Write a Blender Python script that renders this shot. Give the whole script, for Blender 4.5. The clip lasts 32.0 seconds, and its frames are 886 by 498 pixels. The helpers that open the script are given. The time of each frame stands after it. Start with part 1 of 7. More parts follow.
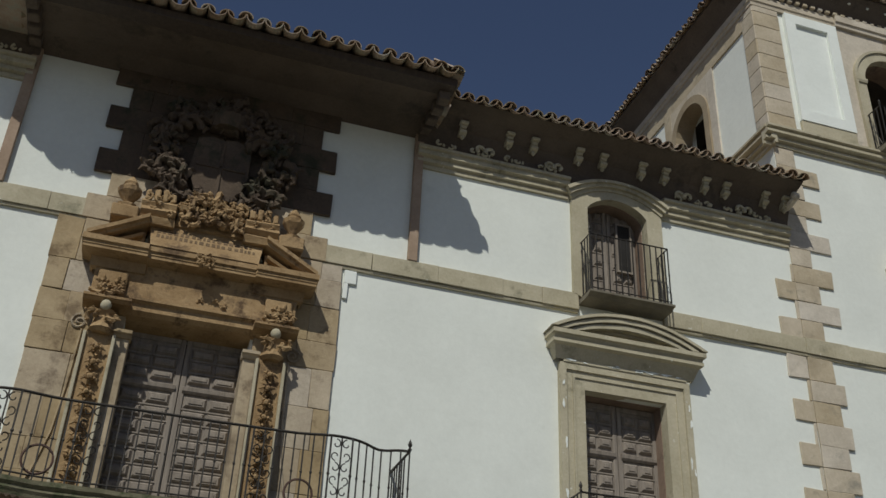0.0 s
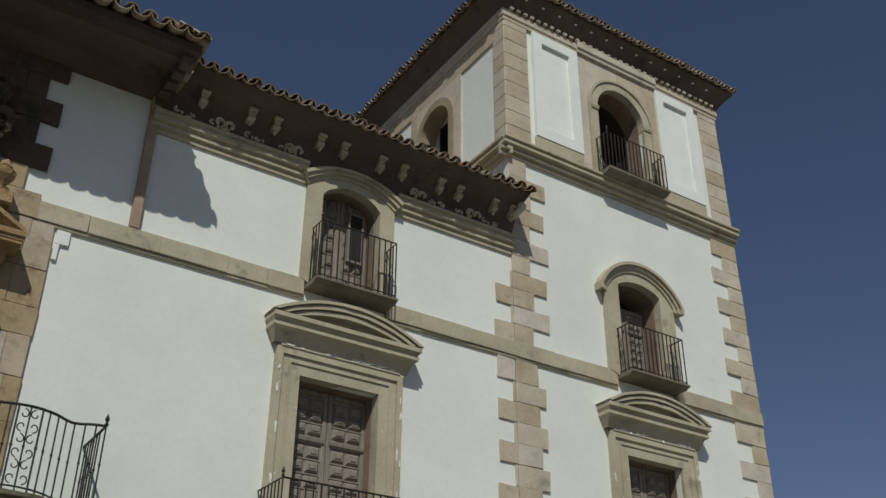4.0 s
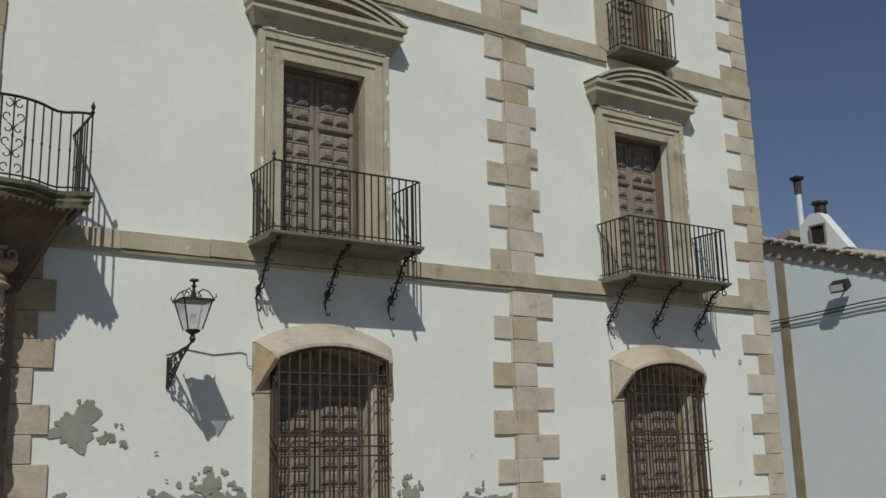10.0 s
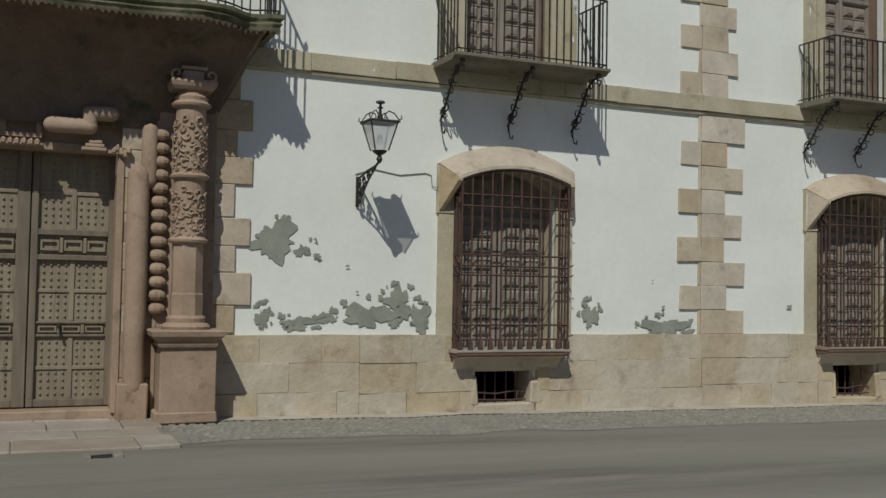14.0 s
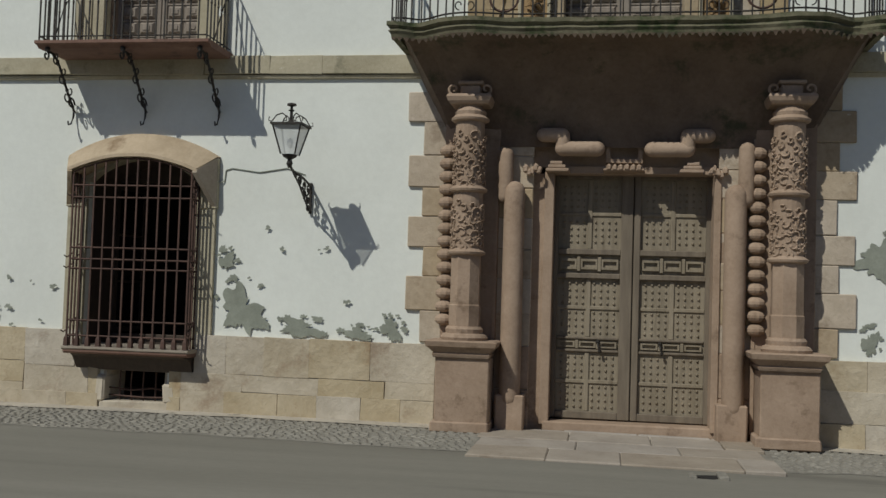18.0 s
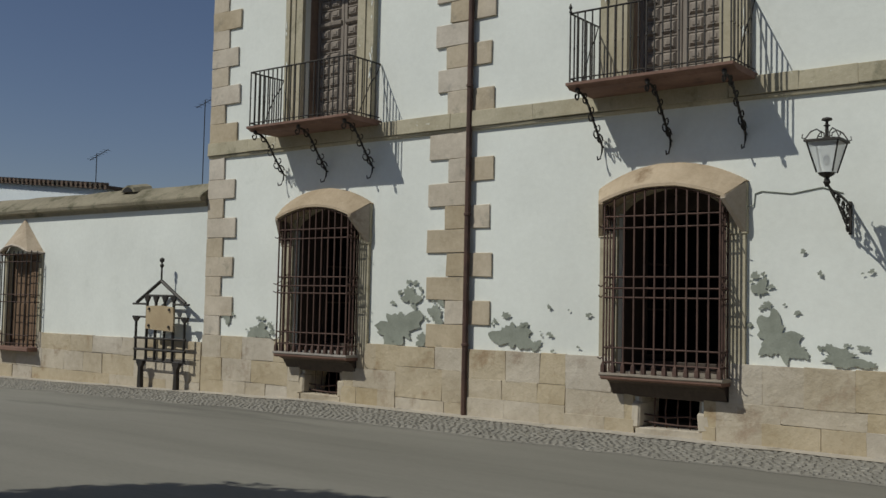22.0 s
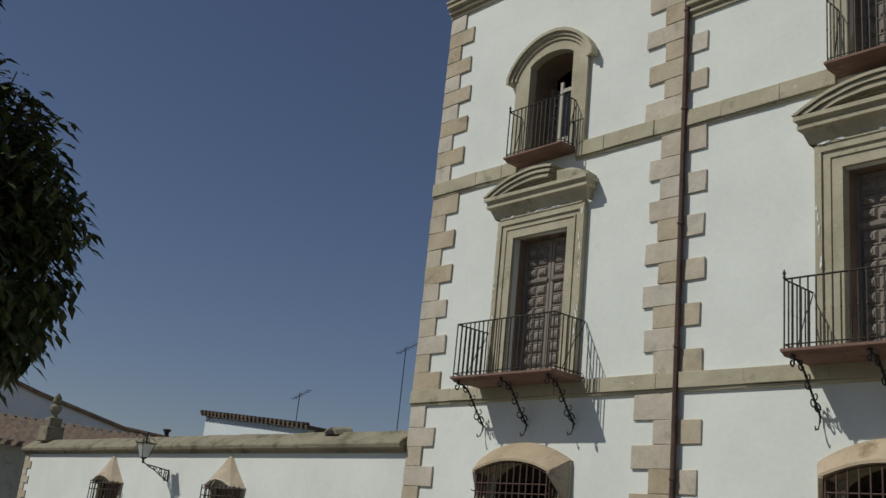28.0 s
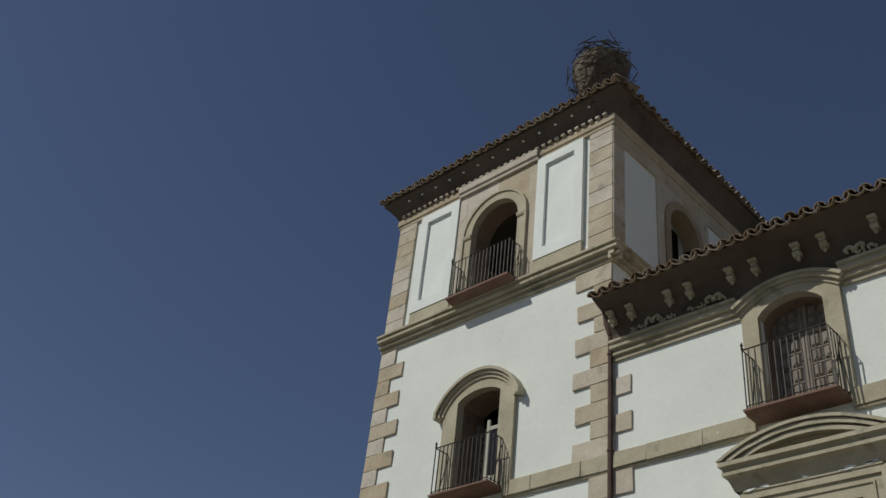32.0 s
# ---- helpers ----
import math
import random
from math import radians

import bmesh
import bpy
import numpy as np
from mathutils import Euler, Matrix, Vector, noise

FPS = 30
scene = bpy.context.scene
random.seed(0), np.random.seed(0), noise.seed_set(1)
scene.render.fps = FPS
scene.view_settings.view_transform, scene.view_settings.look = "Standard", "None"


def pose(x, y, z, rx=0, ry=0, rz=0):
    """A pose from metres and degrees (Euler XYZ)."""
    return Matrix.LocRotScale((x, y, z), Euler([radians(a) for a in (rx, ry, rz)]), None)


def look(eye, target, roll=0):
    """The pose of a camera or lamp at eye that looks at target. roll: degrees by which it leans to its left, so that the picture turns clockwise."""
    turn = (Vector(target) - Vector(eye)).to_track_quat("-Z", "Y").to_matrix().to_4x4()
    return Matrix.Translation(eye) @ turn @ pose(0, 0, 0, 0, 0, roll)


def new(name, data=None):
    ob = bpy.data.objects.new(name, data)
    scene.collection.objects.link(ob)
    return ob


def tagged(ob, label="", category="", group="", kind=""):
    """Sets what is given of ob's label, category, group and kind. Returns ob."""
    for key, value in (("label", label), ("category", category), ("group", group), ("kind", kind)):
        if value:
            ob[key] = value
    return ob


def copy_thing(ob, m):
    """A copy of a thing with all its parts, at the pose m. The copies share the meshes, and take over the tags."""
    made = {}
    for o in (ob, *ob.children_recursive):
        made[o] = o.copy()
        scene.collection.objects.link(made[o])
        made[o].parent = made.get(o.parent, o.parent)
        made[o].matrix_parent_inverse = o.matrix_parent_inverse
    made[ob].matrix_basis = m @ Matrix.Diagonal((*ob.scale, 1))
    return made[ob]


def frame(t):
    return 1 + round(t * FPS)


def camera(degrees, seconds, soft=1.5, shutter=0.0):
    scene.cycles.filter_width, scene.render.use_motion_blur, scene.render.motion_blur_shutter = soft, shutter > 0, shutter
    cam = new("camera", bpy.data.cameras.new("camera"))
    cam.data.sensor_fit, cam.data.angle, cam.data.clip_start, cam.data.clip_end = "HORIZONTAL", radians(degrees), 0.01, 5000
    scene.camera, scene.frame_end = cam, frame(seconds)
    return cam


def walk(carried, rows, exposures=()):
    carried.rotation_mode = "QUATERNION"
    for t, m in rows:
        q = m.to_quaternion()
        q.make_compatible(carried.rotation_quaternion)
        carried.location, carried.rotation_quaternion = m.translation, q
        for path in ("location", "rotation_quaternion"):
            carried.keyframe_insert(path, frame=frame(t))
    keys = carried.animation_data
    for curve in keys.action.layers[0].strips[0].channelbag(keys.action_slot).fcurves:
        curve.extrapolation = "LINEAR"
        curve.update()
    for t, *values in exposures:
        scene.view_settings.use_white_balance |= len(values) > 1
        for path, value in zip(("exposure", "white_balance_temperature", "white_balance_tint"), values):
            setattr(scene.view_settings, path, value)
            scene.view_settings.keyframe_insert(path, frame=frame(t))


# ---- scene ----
# A baroque town palace seen from across the street. The front stands on y = 0 and runs along x, its portal at x = 0.
cam = camera(47.63, 32.0, soft=1.5)
PATH = [
    (0, (-0.449, -15.102, 1.985), -16.63, 30.26, 2.69),
    (0.5, (-0.393, -15.075, 1.996), -20.18, 30.76, 2.04),
    (1, (-0.337, -15.050, 2.008), -22.61, 31.47, 0.81),
    (1.5, (-0.279, -15.038, 2.018), -25.50, 31.90, 0.63),
    (2, (-0.225, -15.032, 2.028), -29.27, 31.69, 0.62),
    (2.5, (-0.182, -15.038, 2.031), -31.69, 31.64, 0.57),
    (4.5, (-0.147, -15.196, 2.013), -33.49, 28.65, 0.43),
    (5, (-0.133, -15.226, 2.003), -33.57, 27.07, 0.13),
    (5.5, (-0.106, -15.247, 1.992), -34.02, 25.56, 0.15),
    (6, (-0.085, -15.255, 1.983), -34.32, 23.77, -0.15),
    (6.5, (-0.075, -15.247, 1.974), -34.15, 22.31, 0.14),
    (7, (-0.061, -15.226, 1.958), -34.11, 20.81, -0.29),
    (7.5, (-0.054, -15.203, 1.939), -34.10, 19.28, -0.42),
    (8, (-0.056, -15.188, 1.920), -33.87, 18.65, -1.41),
    (8.5, (-0.046, -15.176, 1.905), -33.81, 17.48, -1.25),
    (9, (-0.044, -15.155, 1.891), -33.57, 16.21, -1.35),
    (9.5, (-0.040, -15.130, 1.879), -33.64, 14.47, -1.55),
    (10, (-0.039, -15.110, 1.870), -33.69, 12.30, -1.41),
    (10.5, (-0.036, -15.088, 1.861), -33.25, 10.57, -1.21),
    (11, (-0.031, -15.078, 1.852), -33.82, 9.06, -1.17),
    (11.5, (-0.023, -15.085, 1.844), -33.36, 7.56, -0.86),
    (12, (-0.008, -15.107, 1.834), -33.46, 5.28, -0.77),
    (12.5, (0.012, -15.150, 1.830), -32.90, 3.82, -0.48),
    (13, (0.046, -15.199, 1.834), -31.86, 3.05, -0.47),
    (13.5, (0.057, -15.224, 1.840), -27.24, 2.93, 0.45),
    (14, (0.037, -15.223, 1.847), -22.80, 2.33, 0.98),
    (14.5, (0.003, -15.205, 1.852), -18.13, 2.85, 1.43),
    (16.5, (-0.117, -15.095, 1.873), -3.06, 3.18, 1.61),
    (17, (-0.147, -15.074, 1.877), 0.94, 2.63, 1.77),
    (17.5, (-0.181, -15.049, 1.881), 5.46, 2.72, 1.65),
    (18, (-0.222, -15.021, 1.884), 9.35, 2.54, 1.82),
    (18.5, (-0.273, -14.985, 1.888), 14.93, 2.59, 1.49),
    (19, (-0.322, -14.971, 1.891), 18.19, 2.46, 1.44),
    (19.5, (-0.375, -14.971, 1.894), 20.80, 2.60, 1.59),
    (20, (-0.428, -14.980, 1.897), 23.85, 2.65, 1.97),
    (20.5, (-0.482, -14.982, 1.902), 27.12, 3.07, 1.37),
    (21, (-0.533, -14.980, 1.910), 31.60, 3.28, 1.84),
    (21.5, (-0.581, -14.976, 1.919), 34.73, 3.28, 1.65),
    (22, (-0.625, -14.975, 1.929), 37.73, 3.16, 1.22),
    (22.5, (-0.661, -14.982, 1.939), 40.33, 3.31, 1.01),
    (23, (-0.696, -14.982, 1.948), 43.14, 3.61, 0.81),
    (23.5, (-0.731, -14.980, 1.955), 45.03, 3.91, 0.77),
    (24, (-0.759, -14.990, 1.961), 47.25, 4.22, 1.09),
    (24.5, (-0.776, -15.019, 1.966), 49.08, 4.76, 1.19),
    (26.5, (-0.720, -15.219, 1.981), 49.73, 10.64, 3.83),
    (27, (-0.734, -15.254, 1.983), 49.82, 13.15, 4.06),
    (27.5, (-0.753, -15.286, 1.985), 49.80, 14.61, 5.44),
    (28, (-0.771, -15.293, 1.989), 49.30, 16.65, 5.89),
    (28.5, (-0.784, -15.277, 1.996), 47.69, 19.23, 5.34),
    (29, (-0.792, -15.261, 2.005), 46.88, 21.68, 5.23),
    (29.5, (-0.795, -15.254, 2.012), 46.52, 24.16, 5.31),
    (30, (-0.801, -15.245, 2.019), 46.48, 26.80, 5.49),
    (30.5, (-0.811, -15.234, 2.027), 46.85, 29.15, 6.24),
    (31, (-0.820, -15.225, 2.035), 46.58, 31.58, 6.58),
    (31.5, (-0.827, -15.215, 2.042), 46.72, 33.72, 6.20),
    (32, (-0.841, -15.207, 2.048), 47.14, 35.89, 7.06),
]


def ahead(eye, yaw, pitch, roll):
    a, b = radians(yaw), radians(pitch)
    way = Vector((-math.sin(a) * math.cos(b), math.cos(a) * math.cos(b), math.sin(b)))
    return look(eye, Vector(eye) + way, roll)


walk(cam, [(t, ahead(eye, yaw, pitch, roll)) for t, eye, yaw, pitch, roll in PATH])

# ---- world and sun ----
SUN = Vector((0.62, 1.0, -1.26)).normalized()
world = bpy.data.worlds.new("sky")
scene.world = world
world.use_nodes = True
wn = world.node_tree
sky = wn.nodes.new("ShaderNodeTexSky")
sky.sky_type = "NISHITA"
sky.sun_disc = False
sky.sun_elevation = math.asin(-SUN.z)
sky.sun_rotation = math.atan2(-SUN.x, -SUN.y)
sky.air_density, sky.dust_density, sky.ozone_density = 0.95, 0.3, 4.0
haze = wn.nodes.new("ShaderNodeMixRGB")
haze.blend_type = "MULTIPLY"
haze.inputs[0].default_value = 1.0
haze.inputs[2].default_value = (1.07, 0.95, 0.95, 1)
wn.links.new(sky.outputs[0], haze.inputs[1])
wn.links.new(haze.outputs[0], wn.nodes["Background"].inputs[0])
wn.nodes["Background"].inputs[1].default_value = 0.061
sun = new("sun", bpy.data.lights.new("sun", "SUN"))
sun.data.energy, sun.data.angle, sun.data.color = 3.6, radians(0.53), (0.968, 0.96, 0.885)
sun.matrix_world = look((0, 0, 40), Vector((0, 0, 40)) + SUN)
scene.view_settings.exposure = -0.36

# ---- materials ----
MATS = {}


def material(name, a, b, scale=1.0, rough=0.85, bump=0.3, fine=30.0, metal=0.0, spread=0.0, spots=None, spot_scale=2.0, spot_at=0.6, depth=0.01, stretch=(1, 1, 1), flecks=None, fleck_at=0.68):
    """Two colours mixed by a broad and a fine noise, optional stains, piece-to-piece spread, and relief."""
    m = bpy.data.materials.new(name)
    m.use_nodes = True
    n, l = m.node_tree.nodes, m.node_tree.links
    bsdf = n["Principled BSDF"]
    geo = n.new("ShaderNodeNewGeometry")
    mp = n.new("ShaderNodeMapping")
    mp.inputs["Scale"].default_value = stretch
    l.new(geo.outputs["Position"], mp.inputs["Vector"])

    def noise_of(s, detail, rough_):
        t = n.new("ShaderNodeTexNoise")
        t.inputs["Scale"].default_value, t.inputs["Detail"].default_value, t.inputs["Roughness"].default_value = s, detail, rough_
        l.new(mp.outputs[0], t.inputs["Vector"])
        return t.outputs[0]

    big, small = noise_of(scale, 6, 0.65), noise_of(fine, 4, 0.7)
    add = n.new("ShaderNodeMath")
    add.operation = "MULTIPLY_ADD"
    l.new(small, add.inputs[0])
    add.inputs[1].default_value = 0.45
    l.new(big, add.inputs[2])
    ramp = n.new("ShaderNodeValToRGB")
    ramp.color_ramp.elements[0].position, ramp.color_ramp.elements[1].position = 0.5, 0.95
    ramp.color_ramp.elements[0].color, ramp.color_ramp.elements[1].color = (*a, 1), (*b, 1)
    l.new(add.outputs[0], ramp.inputs[0])
    out = ramp.outputs[0]
    if spots:
        sp = noise_of(spot_scale, 8, 0.7)
        r2 = n.new("ShaderNodeValToRGB")
        r2.color_ramp.elements[0].position, r2.color_ramp.elements[1].position = spot_at, spot_at + 0.12
        l.new(sp, r2.inputs[0])
        mix = n.new("ShaderNodeMixRGB")
        l.new(r2.outputs[0], mix.inputs[0])
        l.new(out, mix.inputs[1])
        mix.inputs[2].default_value = (*spots, 1)
        out = mix.outputs[0]
    if flecks:
        fk = noise_of(7.0, 8, 0.75)
        r3 = n.new("ShaderNodeValToRGB")
        r3.color_ramp.elements[0].position, r3.color_ramp.elements[1].position = fleck_at, fleck_at + 0.05
        l.new(fk, r3.inputs[0])
        mix = n.new("ShaderNodeMixRGB")
        l.new(r3.outputs[0], mix.inputs[0])
        l.new(out, mix.inputs[1])
        mix.inputs[2].default_value = (*flecks, 1)
        out = mix.outputs[0]
    if spread:
        info = n.new("ShaderNodeObjectInfo")
        rng = n.new("ShaderNodeMapRange")
        rng.inputs[3].default_value, rng.inputs[4].default_value = 1 - spread, 1 + spread
        l.new(info.outputs["Random"], rng.inputs[0])
        hsv = n.new("ShaderNodeHueSaturation")
        l.new(rng.outputs[0], hsv.inputs["Value"])
        rng2 = n.new("ShaderNodeMapRange")
        rng2.inputs[3].default_value, rng2.inputs[4].default_value = 1.25, 0.7
        l.new(info.outputs["Random"], rng2.inputs[0])
        l.new(rng2.outputs[0], hsv.inputs["Saturation"])
        l.new(out, hsv.inputs["Color"])
        out = hsv.outputs[0]
    l.new(out, bsdf.inputs["Base Color"])
    bsdf.inputs["Roughness"].default_value, bsdf.inputs["Metallic"].default_value = rough, metal
    if bump:
        bp = n.new("ShaderNodeBump")
        bp.inputs["Strength"].default_value, bp.inputs["Distance"].default_value = bump, depth
        l.new(add.outputs[0], bp.inputs["Height"])
        l.new(bp.outputs[0], bsdf.inputs["Normal"])
    MATS[name] = m
    return m


PLASTER = material("white_plaster", (0.67, 0.69, 0.635), (0.78, 0.805, 0.745), 0.5, 0.9, 0.35, 9, spots=(0.61, 0.635, 0.575), spot_scale=0.7, spot_at=0.62, depth=0.02)
PANEL = material("panel_plaster", (0.72, 0.75, 0.70), (0.81, 0.84, 0.79), 1.2, 0.9, 0.3, 12, depth=0.015)
STONE = material("sandstone", (0.27, 0.215, 0.145), (0.42, 0.35, 0.25), 1.6, 0.92, 0.5, 22, spread=0.16, spots=(0.20, 0.18, 0.13), spot_scale=2.6, spot_at=0.62, depth=0.02)
PORTAL = material("portal_sandstone", (0.30, 0.232, 0.145), (0.475, 0.385, 0.262), 1.1, 0.92, 0.7, 16, spread=0.13, spots=(0.205, 0.153, 0.098), spot_scale=1.8, spot_at=0.53, depth=0.025, flecks=(0.56, 0.50, 0.40), fleck_at=0.70)
TRIM = material("pale_limestone", (0.345, 0.305, 0.205), (0.52, 0.47, 0.345), 1.1, 0.92, 0.6, 20, spots=(0.225, 0.21, 0.14), spot_scale=1.5, spot_at=0.57, depth=0.018, flecks=(0.70, 0.71, 0.64), fleck_at=0.64)
QUOIN = material("quoin_stone", (0.395, 0.332, 0.240), (0.575, 0.498, 0.382), 1.3, 0.92, 0.6, 14, spread=0.12, spots=(0.30, 0.27, 0.21), spot_scale=2.0, spot_at=0.57, depth=0.025, flecks=(0.71, 0.72, 0.66), fleck_at=0.67)
PLINTH = material("plinth_stone", (0.382, 0.318, 0.218), (0.545, 0.475, 0.357), 0.9, 0.92, 0.8, 8, spread=0.05, spots=(0.33, 0.25, 0.165), spot_scale=1.5, spot_at=0.55, depth=0.05, flecks=(0.62, 0.58, 0.48), fleck_at=0.67)
JAMB = material("tan_jamb_stone", (0.345, 0.272, 0.185), (0.52, 0.425, 0.31), 1.0, 0.92, 0.7, 12, spread=0.10, spots=(0.27, 0.20, 0.13), spot_scale=1.7, spot_at=0.55, depth=0.03, flecks=(0.62, 0.58, 0.48), fleck_at=0.66)
GOLD = material("carved_gold_stone", (0.235, 0.146, 0.064), (0.41, 0.282, 0.146), 1.8, 0.9, 0.9, 22, spots=(0.115, 0.070, 0.035), spot_scale=2.6, spot_at=0.53, depth=0.03)
PINK = material("pink_portal_stone", (0.262, 0.184, 0.125), (0.41, 0.305, 0.222), 1.4, 0.9, 0.6, 20, spots=(0.19, 0.13, 0.085), spot_scale=2.0, spot_at=0.57, depth=0.02)
# dark stone, also holding the eave's shade on the arms and their field
DARKSTONE = material("dark_stone_and_shade", (0.058, 0.040, 0.027), (0.118, 0.084, 0.056), 1.3, 0.92, 0.7, 16, spots=(0.034, 0.036, 0.019), spot_scale=1.5, spot_at=0.53, depth=0.04)
# brown cove stone, darker than the portal's
DEEPBROWN = material("deep_brown_cove_stone", (0.105, 0.072, 0.050), (0.20, 0.145, 0.102), 1.3, 0.92, 0.7, 16, spots=(0.062, 0.060, 0.034), spot_scale=1.5, spot_at=0.53, depth=0.04)
MOSS = material("mossy_stone", (0.09, 0.09, 0.05), (0.19, 0.17, 0.11), 2.0, 0.95, 0.8, 18, spots=(0.05, 0.065, 0.025), spot_scale=3, spot_at=0.5, depth=0.04)
# brown eave plaster, set darker to hold the shade under the eaves
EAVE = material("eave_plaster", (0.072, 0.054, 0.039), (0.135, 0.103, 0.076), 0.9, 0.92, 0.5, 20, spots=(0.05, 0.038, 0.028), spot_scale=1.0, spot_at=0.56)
TILE = material("clay_tile", (0.22, 0.145, 0.095), (0.40, 0.31, 0.215), 2.5, 0.92, 0.6, 30, spread=0.25, spots=(0.28, 0.26, 0.19), spot_scale=5, spot_at=0.50)
WOOD = material("weathered_wood", (0.165, 0.138, 0.112), (0.31, 0.265, 0.218), 2.0, 0.8, 0.5, 40, stretch=(6, 6, 0.7), depth=0.008, spots=(0.12, 0.09, 0.07), spot_scale=2.5, spot_at=0.6)
DOORFRAME = material("dark_door_frame", (0.118, 0.094, 0.068), (0.215, 0.176, 0.128), 1.6, 0.8, 0.5, 40, stretch=(6, 6, 0.7), depth=0.008)
BROWNWOOD = material("brown_shutter_wood", (0.135, 0.082, 0.045), (0.235, 0.148, 0.088), 2.0, 0.8, 0.5, 40, stretch=(6, 6, 0.7), depth=0.008)
DOORWOOD = material("grey_door_wood", (0.178, 0.147, 0.100), (0.305, 0.257, 0.186), 1.6, 0.8, 0.5, 40, stretch=(6, 6, 0.7), depth=0.008, spots=(0.15, 0.12, 0.08), spot_scale=1.2, spot_at=0.57)
IRON = material("black_iron", (0.018, 0.017, 0.015), (0.05, 0.042, 0.034), 4.0, 0.6, 0.3, 50, metal=0.3, depth=0.002)
RUST = material("rusty_iron", (0.050, 0.028, 0.022), (0.122, 0.068, 0.050), 4.0, 0.8, 0.3, 50, metal=0.1, depth=0.002)
LEDGE = material("balcony_slab", (0.125, 0.112, 0.082), (0.22, 0.195, 0.145), 2.0, 0.9, 0.4, 25, spots=(0.13, 0.085, 0.058), spot_scale=1.6, spot_at=0.56)
REDLEDGE = material("red_brick_slab", (0.155, 0.085, 0.062), (0.25, 0.15, 0.112), 2.0, 0.9, 0.4, 25, spots=(0.10, 0.065, 0.05), spot_scale=2.5, spot_at=0.57)
CEMENT = material("bare_grey_render", (0.20, 0.215, 0.175), (0.31, 0.33, 0.275), 3.0, 0.95, 0.8, 30, depth=0.01)
ASPHALT = material("asphalt", (0.152, 0.143, 0.116), (0.243, 0.231, 0.193), 0.5, 0.9, 0.3, 60, spots=(0.105, 0.099, 0.08), spot_scale=0.35, spot_at=0.52, depth=0.006, stretch=(0.12, 1, 1))
COBBLE = material("cobble_strip", (0.16, 0.15, 0.125), (0.27, 0.255, 0.215), 2.0, 0.92, 1.0, 14, spots=(0.27, 0.25, 0.21), spot_scale=9, spot_at=0.58, depth=0.03)
COBBLESTONE = material("cobble_stone", (0.16, 0.15, 0.125), (0.28, 0.262, 0.22), 5.0, 0.9, 0.5, 30, spots=(0.37, 0.345, 0.29), spot_scale=6, spot_at=0.57)
SLAB = material("paving_slab", (0.262, 0.225, 0.182), (0.39, 0.342, 0.283), 1.2, 0.9, 0.5, 20, spread=0.10, spots=(0.25, 0.205, 0.16), spot_scale=2, spot_at=0.57)
PALE = material("pale_kerb", (0.38, 0.36, 0.30), (0.52, 0.49, 0.42), 1.2, 0.92, 0.6, 20, spots=(0.28, 0.26, 0.21), spot_scale=2.5, spot_at=0.55)
KERB = material("worn_cement_edge", (0.36, 0.325, 0.265), (0.50, 0.455, 0.38), 1.6, 0.92, 0.6, 20, spots=(0.25, 0.225, 0.18), spot_scale=3.0, spot_at=0.56)
COPING = material("mossy_coping", (0.178, 0.156, 0.104), (0.315, 0.278, 0.195), 0.9, 0.95, 0.9, 14, spots=(0.105, 0.098, 0.055), spot_scale=1.6, spot_at=0.52, depth=0.05)
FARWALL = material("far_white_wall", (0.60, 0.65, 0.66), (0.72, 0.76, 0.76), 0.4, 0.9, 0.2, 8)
# white house wall with the blue of its shaded side put into the colour
SHADEWALL = material("shade_blue_wall", (0.68, 0.73, 0.75), (0.78, 0.82, 0.83), 0.4, 0.9, 0.2, 8)
# reddish brown lining that also holds the shade inside deep openings
REVEAL = material("brown_reveal_and_shade", (0.17, 0.115, 0.082), (0.28, 0.20, 0.145), 1.5, 0.9, 0.4, 20, spots=(0.12, 0.08, 0.058), spot_scale=2.0, spot_at=0.57)
# dark wood, also standing for shade in the left reveals and sill beds
DARKWOOD = material("dark_wood_and_shade", (0.035, 0.024, 0.017), (0.07, 0.05, 0.036), 2.0, 0.7, 0.4, 40, stretch=(6, 6, 0.7), depth=0.006)
# near-black colour that stands for unlit rooms and holes
DARK = material("unlit_black", (0.012, 0.011, 0.010), (0.03, 0.027, 0.024), 1.0, 0.95, 0.0, 8)
OLDTILE = material("old_dark_tile", (0.085, 0.058, 0.042), (0.185, 0.125, 0.088), 2.5, 0.92, 0.5, 30, spots=(0.06, 0.055, 0.04), spot_scale=3, spot_at=0.5)
LEAF = material("tree_leaf", (0.035, 0.052, 0.016), (0.125, 0.145, 0.050), 6.0, 0.5, 0.0, 20)
BARK = material("tree_bark", (0.05, 0.04, 0.03), (0.11, 0.09, 0.07), 4.0, 0.9, 0.8, 30)
NEST = material("dry_twigs", (0.07, 0.055, 0.04), (0.17, 0.14, 0.10), 5.0, 0.95, 0.8, 40, depth=0.03)
WHITELINE = material("worn_road_paint", (0.22, 0.215, 0.20), (0.45, 0.44, 0.41), 6.0, 0.9, 0.2, 30)
BOARD = material("tan_board", (0.36, 0.27, 0.16), (0.46, 0.36, 0.22), 2.0, 0.8, 0.2, 20)
BULB = material("white_shade", (0.7, 0.7, 0.66), (0.8, 0.8, 0.76), 3, 0.5, 0.0, 20)
LETTER = material("cut_letters", (0.10, 0.064, 0.032), (0.18, 0.12, 0.065), 6, 0.9, 0.2, 20)
glass = bpy.data.materials.new("lantern_glass")
glass.use_nodes = True
gb = glass.node_tree.nodes["Principled BSDF"]
gb.inputs["Base Color"].default_value = (0.85, 0.88, 0.86, 1)
gb.inputs["Roughness"].default_value = 0.4
gt = glass.node_tree.nodes.new("ShaderNodeBsdfTransparent")
